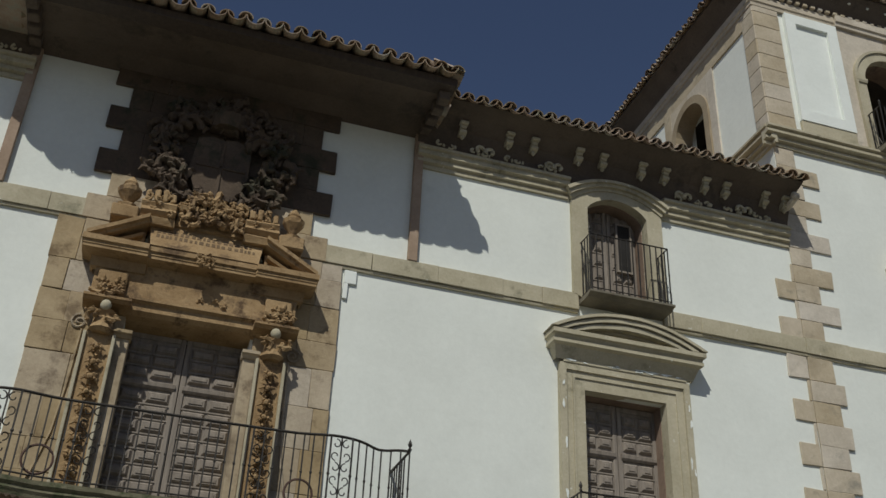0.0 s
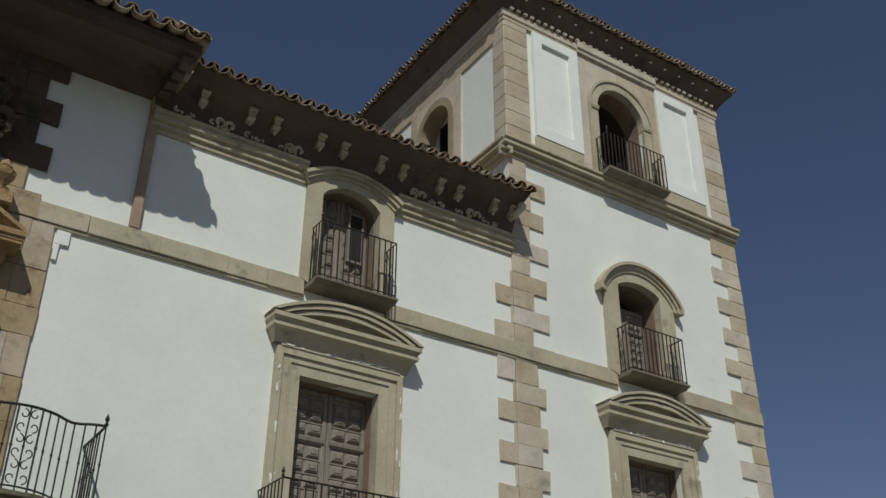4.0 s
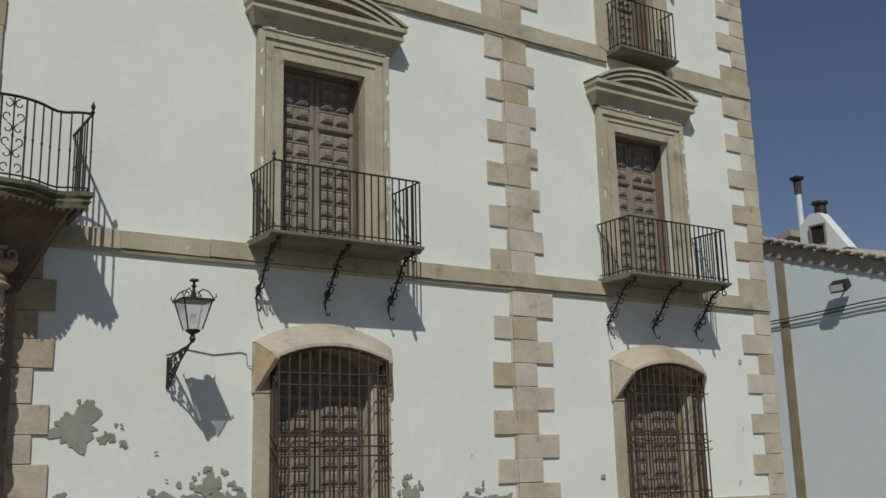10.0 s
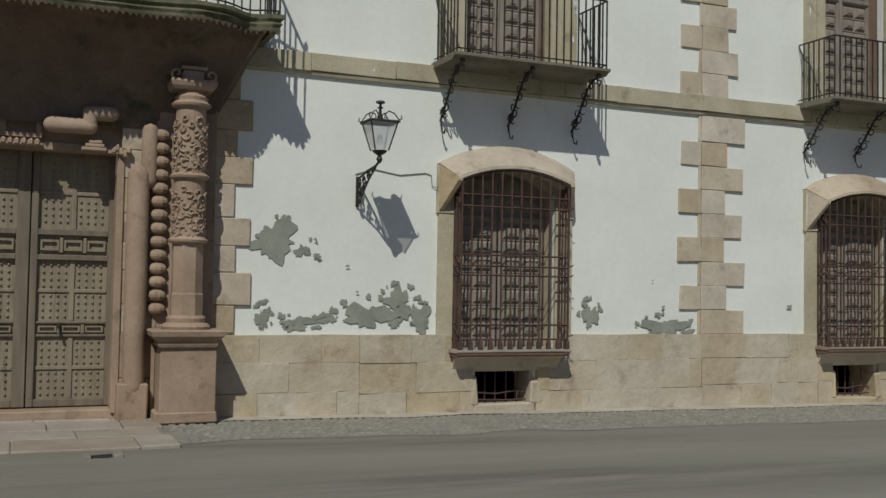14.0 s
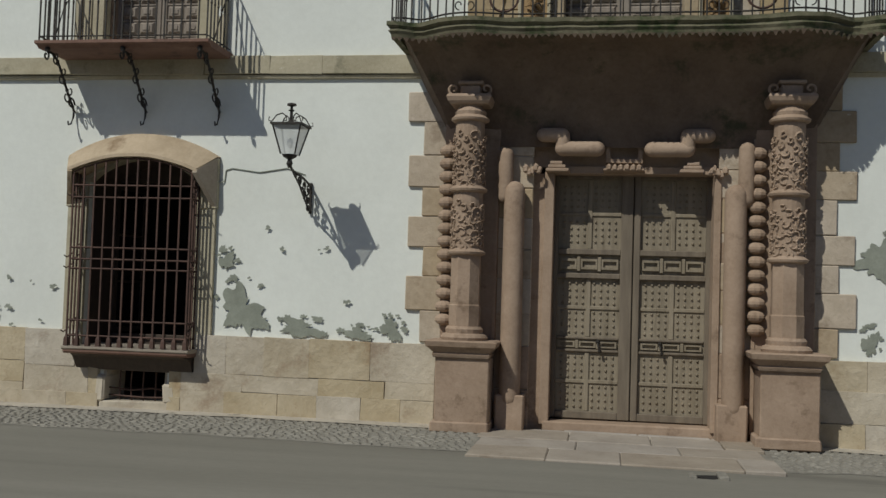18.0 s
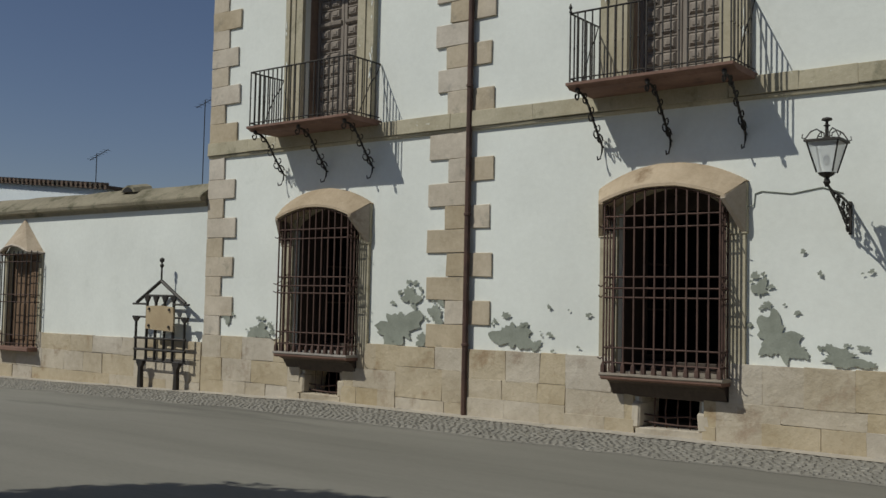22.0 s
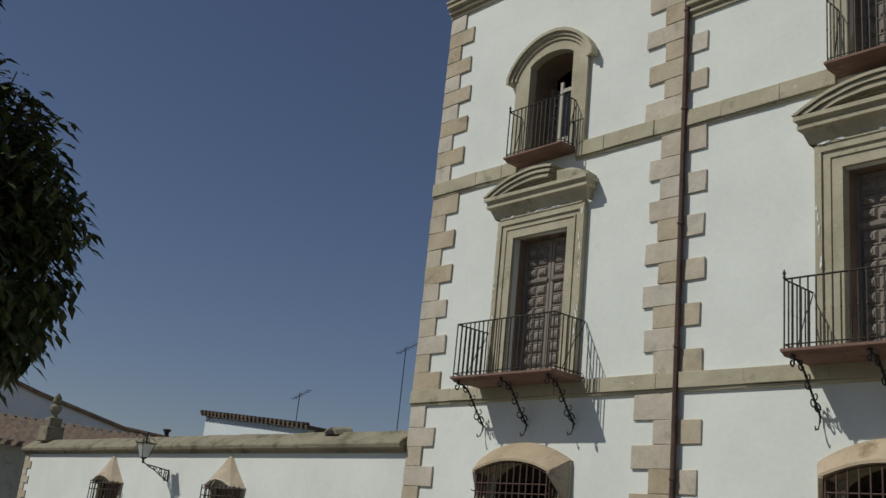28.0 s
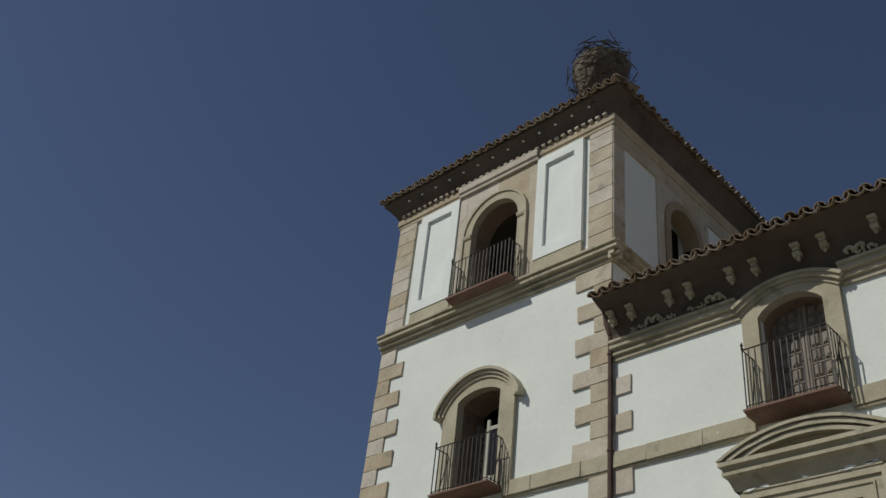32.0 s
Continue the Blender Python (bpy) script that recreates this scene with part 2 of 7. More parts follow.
gm = glass.node_tree.nodes.new("ShaderNodeMixShader")
gm.inputs[0].default_value = 0.55
glass.node_tree.links.new(gb.outputs[0], gm.inputs[1])
glass.node_tree.links.new(gt.outputs[0], gm.inputs[2])
glass.node_tree.links.new(gm.outputs[0], glass.node_tree.nodes["Material Output"].inputs[0])
GLASS = glass
dark = bpy.data.materials.new("dark_window_glass")
dark.use_nodes = True
gb = dark.node_tree.nodes["Principled BSDF"]
gb.inputs["Base Color"].default_value = (0.012, 0.012, 0.014, 1)
gb.inputs["Roughness"].default_value = 0.25
gb.inputs["Specular IOR Level"].default_value = 0.3
DARKGLASS = dark


# ---- mesh helpers ----
class Shape:
    """Vertices and faces gathered for one mesh."""

    def __init__(self):
        self.v, self.f = [], []

    def add(self, vs, fs):
        k = len(self.v)
        self.v += [tuple(p) for p in vs]
        self.f += [tuple(i + k for i in q) for q in fs]
        return self

    def box(self, x0, x1, y0, y1, z0, z1, c=0.0):
        """A box; c: width of its chamfered edges."""
        if not c:
            vs = [(x, y, z) for x in (x0, x1) for y in (y0, y1) for z in (z0, z1)]
            return self.add(vs, [(0, 1, 3, 2), (4, 6, 7, 5), (0, 4, 5, 1), (2, 3, 7, 6), (0, 2, 6, 4), (1, 5, 7, 3)])
        c = min(c, 0.45 * min(x1 - x0, y1 - y0, z1 - z0))
        vs, ids = [], {}
        for i, x in enumerate((x0, x1)):
            for j, y in enumerate((y0, y1)):
                for k, z in enumerate((z0, z1)):
                    sx, sy, sz = (c if i == 0 else -c), (c if j == 0 else -c), (c if k == 0 else -c)
                    for ax, p in enumerate(((x, y + sy, z + sz), (x + sx, y, z + sz), (x + sx, y + sy, z))):
                        ids[i, j, k, ax] = len(vs)
                        vs.append(p)
        fs = []
        for i in (0, 1):
            fs.append([ids[i, j, k, 0] for j, k in ((0, 0), (1, 0), (1, 1), (0, 1))])
            fs.append([ids[j, i, k, 1] for j, k in ((0, 0), (1, 0), (1, 1), (0, 1))])
            fs.append([ids[j, k, i, 2] for j, k in ((0, 0), (1, 0), (1, 1), (0, 1))])
        for a in (0, 1):
            for b in (0, 1):
                fs.append([ids[a, b, 0, 0], ids[a, b, 0, 1], ids[a, b, 1, 1], ids[a, b, 1, 0]])
                fs.append([ids[a, 0, b, 0], ids[a, 0, b, 2], ids[a, 1, b, 2], ids[a, 1, b, 0]])
                fs.append([ids[0, a, b, 1], ids[0, a, b, 2], ids[1, a, b, 2], ids[1, a, b, 1]])
                for k in (0, 1):
                    fs.append([ids[a, b, k, 0], ids[a, b, k, 1], ids[a, b, k, 2]])
        return self.add(vs, fs)

    def sweep(self, profile, rails, closed=False):
        """A closed profile of (u, w) carried along: rails(u, w) gives the list of points that (u, w) runs through."""
        lines = [rails(u, w) for u, w in profile]
        n, m = len(lines), len(lines[0])
        vs = [p for line in lines for p in line]
        fs = []
        for i in range(n):
            j = (i + 1) % n
            for k in range(m if closed else m - 1):
                k2 = (k + 1) % m
                fs.append((i * m + k, j * m + k, j * m + k2, i * m + k2))
        if not closed:
            fs.append(tuple(i * m for i in range(n)))
            fs.append(tuple(i * m + m - 1 for i in reversed(range(n))))
        return self.add(vs, fs)

    def run(self, x0, x1, profile):
        """A moulding along x; profile in (y, z)."""
        return self.sweep(profile, lambda y, z: [(x0, y, z), (x1, y, z)])

    def plate(self, outline, y0, y1):
        """An outline in (x, z) between two depths."""
        return self.sweep(outline, lambda x, z: [(x, y0, z), (x, y1, z)])

    def band(self, inner, outer, y0, y1):
        """A strip between two lines of (x, z), y0 in front."""
        n = len(inner)
        vs = [(x, y, z) for line in (inner, outer) for y in (y0, y1) for x, z in line]
        fs = []
        for i in range(n - 1):
            a, b, c, d = i, n + i, 2 * n + i, 3 * n + i
            fs += [(a, a + 1, c + 1, c), (b, d, d + 1, b + 1), (a, b, b + 1, a + 1), (c, c + 1, d + 1, d)]
        fs += [(0, 2 * n, 3 * n, n), (n - 1, 2 * n - 1, 4 * n - 1, 3 * n - 1)]
        return self.add(vs, fs)

    def tube(self, pts, r, n=5, r2=None):
        pts = [Vector(p) for p in pts]
        rings = []
        for i, p in enumerate(pts):
            d = (pts[min(i + 1, len(pts) - 1)] - pts[max(i - 1, 0)]).normalized()
            s = d.cross(Vector((0, 0, 1)) if abs(d.z) < 0.9 else Vector((0, 1, 0))).normalized()
            t = d.cross(s)
            rr = r + ((r2 if r2 is not None else r) - r) * i / max(1, len(pts) - 1)
            rings.append([p + rr * (math.cos(a) * s + math.sin(a) * t) for a in [2 * math.pi * k / n for k in range(n)]])
        fs = [(i * n + k, i * n + (k + 1) % n, (i + 1) * n + (k + 1) % n, (i + 1) * n + k) for i in range(len(pts) - 1) for k in range(n)]
        fs += [tuple(range(n)), tuple((len(pts) - 1) * n + k for k in reversed(range(n)))]
        return self.add([p for ring in rings for p in ring], fs)

    def lathe(self, profile, x=0.0, y=0.0, n=14, turn=0.0):
        """A turned body; profile in (radius, z)."""
        vs = [(x + r * math.cos(turn + 2 * math.pi * k / n), y + r * math.sin(turn + 2 * math.pi * k / n), z) for r, z in profile for k in range(n)]
        fs = [(i * n + k, i * n + (k + 1) % n, (i + 1) * n + (k + 1) % n, (i + 1) * n + k) for i in range(len(profile) - 1) for k in range(n)]
        fs += [tuple(reversed(range(n))), tuple((len(profile) - 1) * n + k for k in range(n))]
        return self.add(vs, fs)

    def ball(self, x, y, z, r, n=6, sz=1.0, sx=1.0):
        k = len(self.v)
        self.lathe([(r * math.sin(math.pi * (i + 0.15) / (n - 0.7)), z - sz * r * math.cos(math.pi * (i + 0.15) / (n - 0.7))) for i in range(n)], x, y, n + 2)
        if sx != 1.0:
            self.v[k:] = [(x + (p[0] - x) * sx, p[1], p[2]) for p in self.v[k:]]
        return self

    def rough(self, amount, seed=0, scale=3.0):
        """Uneven, worn surface."""
        out = []
        for p in self.v:
            q = Vector(p) * scale + Vector((seed * 7.3, seed * 3.1, seed))
            out.append((p[0] + amount * noise.noise(q), p[1] + amount * noise.noise(q + Vector((9, 0, 0))), p[2] + amount * noise.noise(q + Vector((0, 9, 0)))))
        self.v = out
        return self

    def mesh(self, name, mat, smooth=False):
        me = bpy.data.meshes.new(name)
        me.from_pydata(self.v, [], self.f)
        bm = bmesh.new()
        bm.from_mesh(me)
        bmesh.ops.recalc_face_normals(bm, faces=bm.faces)
        bm.to_mesh(me)
        bm.free()
        me.materials.append(mat)
        if smooth:
            me.polygons.foreach_set("use_smooth", [True] * len(me.polygons))
        return me


def part(name, shape, mat, parent=None, label="", smooth=False, at=None):
    ob = new(name, shape if isinstance(shape, bpy.types.Mesh) else shape.mesh(name, mat, smooth))
    ob.parent = parent
    if at is not None:
        ob.matrix_basis = at
    return tagged(ob, label)


def thing(name, x, y, z, label, category, group="", kind="", rz=0.0):
    ob = new(name)
    ob.empty_display_size = 0.2
    ob.matrix_basis = pose(x, y, z, 0, 0, rz)
    return tagged(ob, label, category, group, kind)


def arc(cx, half, spring, rise, n=14, a=0.0):
    """A flat or round arch from left to right: points (x, z) on the circle through its springs and crown."""
    r = (half * half + rise * rise) / (2 * rise)
    top = math.asin(min(1.0, half / r)) if rise <= half else math.pi - math.asin(half / r)
    return [(cx + r * math.sin(t), spring + rise - r + r * math.cos(t)) for t in [-top + 2 * top * i / n for i in range(n + 1)]]


def sheet_wall(name, x0, x1, z0, z1, y0, y1, holes, mat, parent=None, along="x", label=""):
    """A wall with thickness and rectangular openings (a0, a1, z0, z1) right through it."""
    xs = sorted({x0, x1, *[h[0] for h in holes], *[h[1] for h in holes]})
    zs = sorted({z0, z1, *[h[2] for h in holes], *[h[3] for h in holes]})
    solid = {}
    for i in range(len(xs) - 1):
        for k in range(len(zs) - 1):
            cx, cz = (xs[i] + xs[i + 1]) / 2, (zs[k] + zs[k + 1]) / 2
            solid[i, k] = not any(h[0] < cx < h[1] and h[2] < cz < h[3] for h in holes)
    s, ids = Shape(), {}

    def vid(i, k, d):
        if (i, k, d) not in ids:
            ids[i, k, d] = len(s.v)
            p = (xs[i], (y0, y1)[d], zs[k])
            s.v.append(p if along == "x" else (p[1], p[0], p[2]))
        return ids[i, k, d]

    for (i, k), full in solid.items():
        if not full:
            continue
        s.f.append((vid(i, k, 0), vid(i + 1, k, 0), vid(i + 1, k + 1, 0), vid(i, k + 1, 0)))
        s.f.append((vid(i, k, 1), vid(i, k + 1, 1), vid(i + 1, k + 1, 1), vid(i + 1, k, 1)))
        for (di, dk), (a, b) in {(-1, 0): ((i, k), (i, k + 1)), (1, 0): ((i + 1, k), (i + 1, k + 1)), (0, -1): ((i, k), (i + 1, k)), (0, 1): ((i, k + 1), (i + 1, k + 1))}.items():
            if not solid.get((i + di, k + dk), False):
                s.f.append((vid(*a, 0), vid(*b, 0), vid(*b, 1), vid(*a, 1)))
    return part(name, s, mat, parent, label)

# ---- the large structure ----
WING, END, MID = 11.58, 19.05, 3.45  # the towers' inner corner and outer end, the half width of the middle
BAY, TOW = 7.58, 15.28  # the window axes of wing and tower


def fall(x):
    """The street falls gently along the front."""
    x = max(-45.0, min(45.0, x))
    return -0.10 - 0.010 * max(0.0, x) - 0.020 * max(0.0, -15.0 - x)


def strip(name, mat, x0, x1, y0, y1, lift, n=40, edge=0.0, label="", parent=None, category="", kind="structure"):
    """A strip of ground that follows the fall of the street."""
    s = Shape()
    xs = [x0 + (x1 - x0) * i / n for i in range(n + 1)]
    for x in xs:
        w = edge * noise.noise(Vector((x * 0.8, 4.0, 0))) + 0.4 * edge * noise.noise(Vector((x * 3.1, 8.0, 0)))
        s.v += [(x, y0 + w, fall(x) + lift), (x, y1, fall(x) + lift)]
    s.f = [(2 * i, 2 * i + 2, 2 * i + 3, 2 * i + 1) for i in range(n)]
    return tagged(part(name, s, mat, parent), label, category, kind=kind)


g = Shape()
for x in (-3000, -45, -15, 0, 45, 3000):
    g.v += [(x, -3000, fall(x)), (x, 3000, fall(x))]
g.f = [(2 * i, 2 * i + 2, 2 * i + 3, 2 * i + 1) for i in range(5)]
tagged(part("ground", g, ASPHALT), "worn grey asphalt of a broad sunlit street", "road", kind="structure")
strip("pavement", COBBLE, -43, 19.3, -2.35, -0.1, 0.005, 120, 0.35, "strip of small dark cobbles and gravel along the palace foot", category="pavement")
strip("kerb", KERB, -43, 19.25, -0.50, -0.06, 0.022, 160, 0.22, "pale worn cement edge along the palace foot", category="kerb")


def facade(name, x0, x1, z1, holes, label):
    ob = sheet_wall(name, x0, x1, -0.45, z1, 0.0, 0.62, holes, PLASTER)
    return tagged(ob, label, "wall", kind="structure")


def bay_holes(c, s, top):
    return [(c - 0.93, c + 0.93, 0.88, 3.95), (c - 0.54, c + 0.54, fall(c) + 0.10, 0.62), (c - 0.79, c + 0.79, 5.5, 8.85), top]


WALLS = {}
WALLS["centre"] = facade("wall_centre", -MID, MID, 14.3, [(-1.36, 1.36, -0.12, 4.33), (-1.08, 0.88, 5.7, 8.79)], "white plastered middle of the palace front behind a stone portal")
for s, side in ((1, "right"), (-1, "left")):
    def span(a, b):
        return (a, b) if s > 0 else (-b, -a)
    x0, x1 = span(MID, WING)
    WALLS["wing", s] = facade("wall_wing_" + side, x0, x1, 14.1, bay_holes(s * BAY, s, (s * BAY - 0.64, s * BAY + 0.64, 10.6, 13.02)), "white plastered palace wing with peeling patches near its foot")
    x0, x1 = span(WING, END)
    WALLS["tower", s] = facade("wall_tower_" + side, x0, x1, 20.3, bay_holes(s * TOW, s, (s * TOW - 0.70, s * TOW + 0.70, 10.6, 13.32)) + [(s * TOW - 0.80, s * TOW + 0.80, 15.95, 18.95)], "white plastered front of the corner tower with stone quoins")
    # the inner flank of the tower above the wing, its far flank and back
    a, b = span(WING, WING + 0.55)
    fl = tagged(sheet_wall("wall_flank_" + side, 0.62, 7.3, 9.0, 20.3, a, b, [(2.37, 3.73, 15.95, 18.78)], PLASTER, along="y"), "plastered tower flank above the wing roof", "wall", kind="structure")
    WALLS["flank", s] = fl
    a, b = span(END - 0.55, END)
    tagged(sheet_wall("wall_end_" + side, 0.62, 7.3, -0.45, 20.3, a, b, [(2.37, 3.73, 15.95, 18.78)], PLASTER, along="y"), "plastered outer flank of the corner tower", "wall", kind="structure")
    a, b = span(WING, END)
    tagged(sheet_wall("wall_back_" + side, a, b, -0.45, 20.3, 7.3, 7.8, [(s * TOW - 0.66, s * TOW + 0.66, 15.95, 18.75)] if s > 0 else [], PLASTER), "plastered back of the corner tower", "wall", kind="structure")
    f = Shape().box(min(a, b) + 0.3, max(a, b) - 0.3, 0.6, 7.4, 15.7, 15.93)
    tagged(part("belfry_floor", f, STONE), "stone floor of the open tower room", "floor", kind="structure")
    f = Shape().box(min(a, b) + 0.3, max(a, b) - 0.3, 0.6, 7.4, 19.9, 20.1)
    tagged(part("ceiling", f, EAVE), "plain ceiling of the open tower room", "ceiling", kind="structure")
# closing walls and floors behind the windows
b = Shape().box(-WING, WING, 8.0, 8.3, -0.45, 14.1)
tagged(part("wall_back", b, PLASTER), "plain back wall of the palace", "wall", kind="structure")
for z in (4.7, 9.9):
    b = Shape().box(-END + 0.6, END - 0.6, 0.62, 8.0, z, z + 0.25)
    tagged(part("floor", b, WOOD), "dark boarded floor inside the palace", "floor", kind="structure")
# floor, ceiling and inner wall coloured near black for the unlit rooms
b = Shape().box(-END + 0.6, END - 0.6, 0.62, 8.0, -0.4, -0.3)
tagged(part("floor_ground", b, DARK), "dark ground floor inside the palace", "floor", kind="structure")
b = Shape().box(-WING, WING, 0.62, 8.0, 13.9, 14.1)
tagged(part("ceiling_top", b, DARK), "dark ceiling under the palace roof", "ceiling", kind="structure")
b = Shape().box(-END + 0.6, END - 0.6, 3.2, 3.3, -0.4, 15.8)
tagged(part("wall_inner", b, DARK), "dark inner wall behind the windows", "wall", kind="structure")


def moulding(name, x0, x1, profile, mat, parent, label="", wob=0.004):
    s = Shape()
    n = max(2, int(abs(x1 - x0) / 0.6))
    s.sweep(profile, lambda y, z: [(x0 + (x1 - x0) * i / n, y, z) for i in range(n + 1)])
    s.rough(wob, 1, 2.0)
    return part(name, s, mat, parent, label)


def stone_course(name, x0, x1, z0, z1, y0, y1, lengths, mat, parent, seed, gaps=()):
    """A row of separate stones with open joints."""
    rnd, x = random.Random(seed), x0
    while x < x1 - 0.05:
        w = min(lengths * rnd.uniform(0.75, 1.3), x1 - x)
        if x1 - (x + w) < 0.2:
            w = x1 - x
        pieces = [(x, x + w)]
        for a, b in gaps:
            pieces = [q for p0, p1 in pieces for q in ((p0, min(p1, a)), (max(p0, b), p1)) if q[1] - q[0] > 0.03]
        for p0, p1 in pieces:
            d = rnd.uniform(-0.008, 0.008)
            sh = Shape().box(p0 + 0.001, p1 - 0.001, y0 + d, y1, z0 + 0.001, z1 - 0.001, 0.004 if mat == PLINTH else 0.008).rough(0.018, seed + x, 2.5)
            part(name, sh, mat, parent)
        x += w


CORNICE = [(0.0, 0.0), (-0.08, 0.0), (-0.09, 0.07), (-0.06, 0.08), (-0.06, 0.11), (-0.18, 0.135), (-0.18, 0.20), (-0.14, 0.215), (-0.14, 0.25), (-0.29, 0.285), (-0.29, 0.36), (-0.25, 0.375), (-0.25, 0.41), (-0.34, 0.435), (-0.34, 0.50), (0.0, 0.56)]


def at_level(profile, y, z, ky=1.0, kz=1.0):
    return [(y + ky * a, z + kz * b) for a, b in profile]


# ---- balconies, grilles, doors ----
BAR = {}


def bar_mesh(h, r, knop=True, mat=None):
    key = (round(h, 3), r, knop, mat)
    if key not in BAR:
        s = Shape()
        s.box(-r, r, -r, r, 0, h)
        if knop:
            for z in (0.52 * h,):
                s.lathe([(r, z - 0.03), (r * 2.1, z), (r, z + 0.03)], n=6)
        BAR[key] = s.mesh("bar", mat or IRON)
    return BAR[key]


def railing(parent, half, depth, h, step, r=0.010, z=0.0, back=-0.02, brace=True, knob=True):
    """An iron railing round three sides of a slab, its foot at height z."""
    y = -depth
    s = Shape().tube([(-half, back, z + h), (-half, y, z + h), (half, y, z + h), (half, back, z + h)], 0.017, 4)
    part("top_rail", s, IRON, parent)
    s = Shape().tube([(-half, back, z + 0.07), (-half, y, z + 0.07), (half, y, z + 0.07), (half, back, z + 0.07)], 0.012, 4)
    part("bottom_rail", s, IRON, parent)
    n = round(2 * half / step)
    for i in range(n + 1):
        x = -half + 2 * half * i / n
        part("bar", bar_mesh(h, r), None, parent, at=pose(x, y, z))
    m = max(2, round(depth / step))
    for sx in (-1, 1):
        for i in range(1, m):
            part("bar", bar_mesh(h, r), None, parent, at=pose(sx * half, y + (back - y) * i / m, z))
        if brace:
            part("brace", Shape().tube([(sx * half, back, z + h), (sx * half, back - 0.12, z + 0.78 * h), (sx * (half - 0.01), back + 0.30 * (y - back), z + 0.62 * h), (sx * (half - 0.03), back + 0.62 * (y - back), z + 0.08)], 0.013, 4), IRON, parent)
        if knob and sx < 0:
            part("finial", Shape().lathe([(0.012, z + h), (0.03, z + h + 0.03), (0.014, z + h + 0.06), (0.032, z + h + 0.10), (0.004, z + h + 0.17)], sx * half, y, 7), IRON, parent)


def curl(c, r0, r1, a0, a1, n=14, plane="yz", x=0.0):
    """A spiral line."""
    out = []
    for i in range(n + 1):
        t = i / n
        a, r = a0 + (a1 - a0) * t, r0 + (r1 - r0) * t
        u, v = c[0] + r * math.cos(a), c[1] + r * math.sin(a)
        out.append((x, u, v) if plane == "yz" else (u, x, v))
    return out


def bracket(parent, x, depth, drop, z):
    """A wrought scroll bracket under a balcony slab."""
    s = Shape()
    n = 16
    def at_(t):
        return (x, -depth + (depth - 0.05) * t ** 0.85, z - 0.05 - drop * (0.30 * t + 0.70 * t * t) + 0.05 * math.sin(2.2 * math.pi * t))
    line = [at_(i / n) for i in range(n + 1)]
    s.tube(line, 0.021, 5)
    s.tube(curl((-depth + 0.0, z - 0.12), 0.085, 0.02, math.pi / 2, -1.6 * math.pi, plane="yz", x=x), 0.018, 4)
    s.ball(x, -depth + 0.03, z - 0.02, 0.045, 5)
    for i in range(3, n + 1, 2):
        k = 1 if (i // 2) % 2 else -1
        p = line[i]
        r = 0.065 + 0.055 * i / n
        s.tube(curl((p[1] + 0.9 * r * k, p[2] + 0.15 * r), r, 0.02, math.pi if k > 0 else 0.0, (math.pi if k > 0 else 0.0) + k * 1.65 * math.pi, 10, x=x), 0.017, 4, 0.011)
        s.ball(x, p[1], p[2], 0.033, 4)
        s.tube([(x, p[1], p[2]), (x + 0.03 * k, p[1] - 0.05 * k, p[2] - 0.05), (x + 0.05 * k, p[1] - 0.10 * k, p[2] - 0.03)], 0.016, 4, 0.006)
    e = line[-1]
    s.tube(curl((e[1] - 0.10, e[2] + 0.10), 0.11, 0.03, 0, 1.7 * math.pi, 12, x=x), 0.018, 4)
    s.tube([e, (x, e[1] - 0.01, e[2] - 0.10), (x, e[1] - 0.07, e[2] - 0.22), (x, e[1] - 0.15, e[2] - 0.25), (x, e[1] - 0.17, e[2] - 0.19)], 0.019, 5, 0.012)
    part("bracket", s, IRON, parent)


def balcony(x, z, half, depth, h, label, mat, group, brackets=3, step=0.135, thick=0.10, knob=True):
    t = thing("balcony", x, 0, z, label, "balcony", group)
    s = Shape().run(-half - 0.05, half + 0.05, [(-0.0, 0), (-0.0, -thick), (-depth + 0.08, -thick), (-depth + 0.02, -0.6 * thick), (-depth - 0.05, -0.45 * thick), (-depth - 0.05, 0)])
    part("slab", s, mat, t, "")
    railing(t, half, depth, h, step, knob=knob)
    for i in range(brackets):
        bracket(t, -half + 0.12 + (2 * half - 0.24) * i / max(1, brackets - 1), depth - 0.02, 0.80, -thick)
    return t


PANELS = {}


def raised(w, h, d=0.05):
    """A small raised and bevelled door panel."""
    key = (round(w, 3), round(h, 3))
    if key not in PANELS:
        s = Shape()
        b = min(w, h) * 0.2
        vs = [(0, 0, 0), (w, 0, 0), (w, 0, h), (0, 0, h), (b, -d, b), (w - b, -d, b), (w - b, -d, h - b), (b, -d, h - b)]
        s.add(vs, [(0, 1, 5, 4), (1, 2, 6, 5), (2, 3, 7, 6), (3, 0, 4, 7), (4, 5, 6, 7)])
        s.box(1.8 * b, w - 1.8 * b, -d - 0.015, -d, 1.6 * b, h - 1.6 * b, 0.008)
        PANELS[key] = s.mesh("panel", WOOD)
    return PANELS[key]


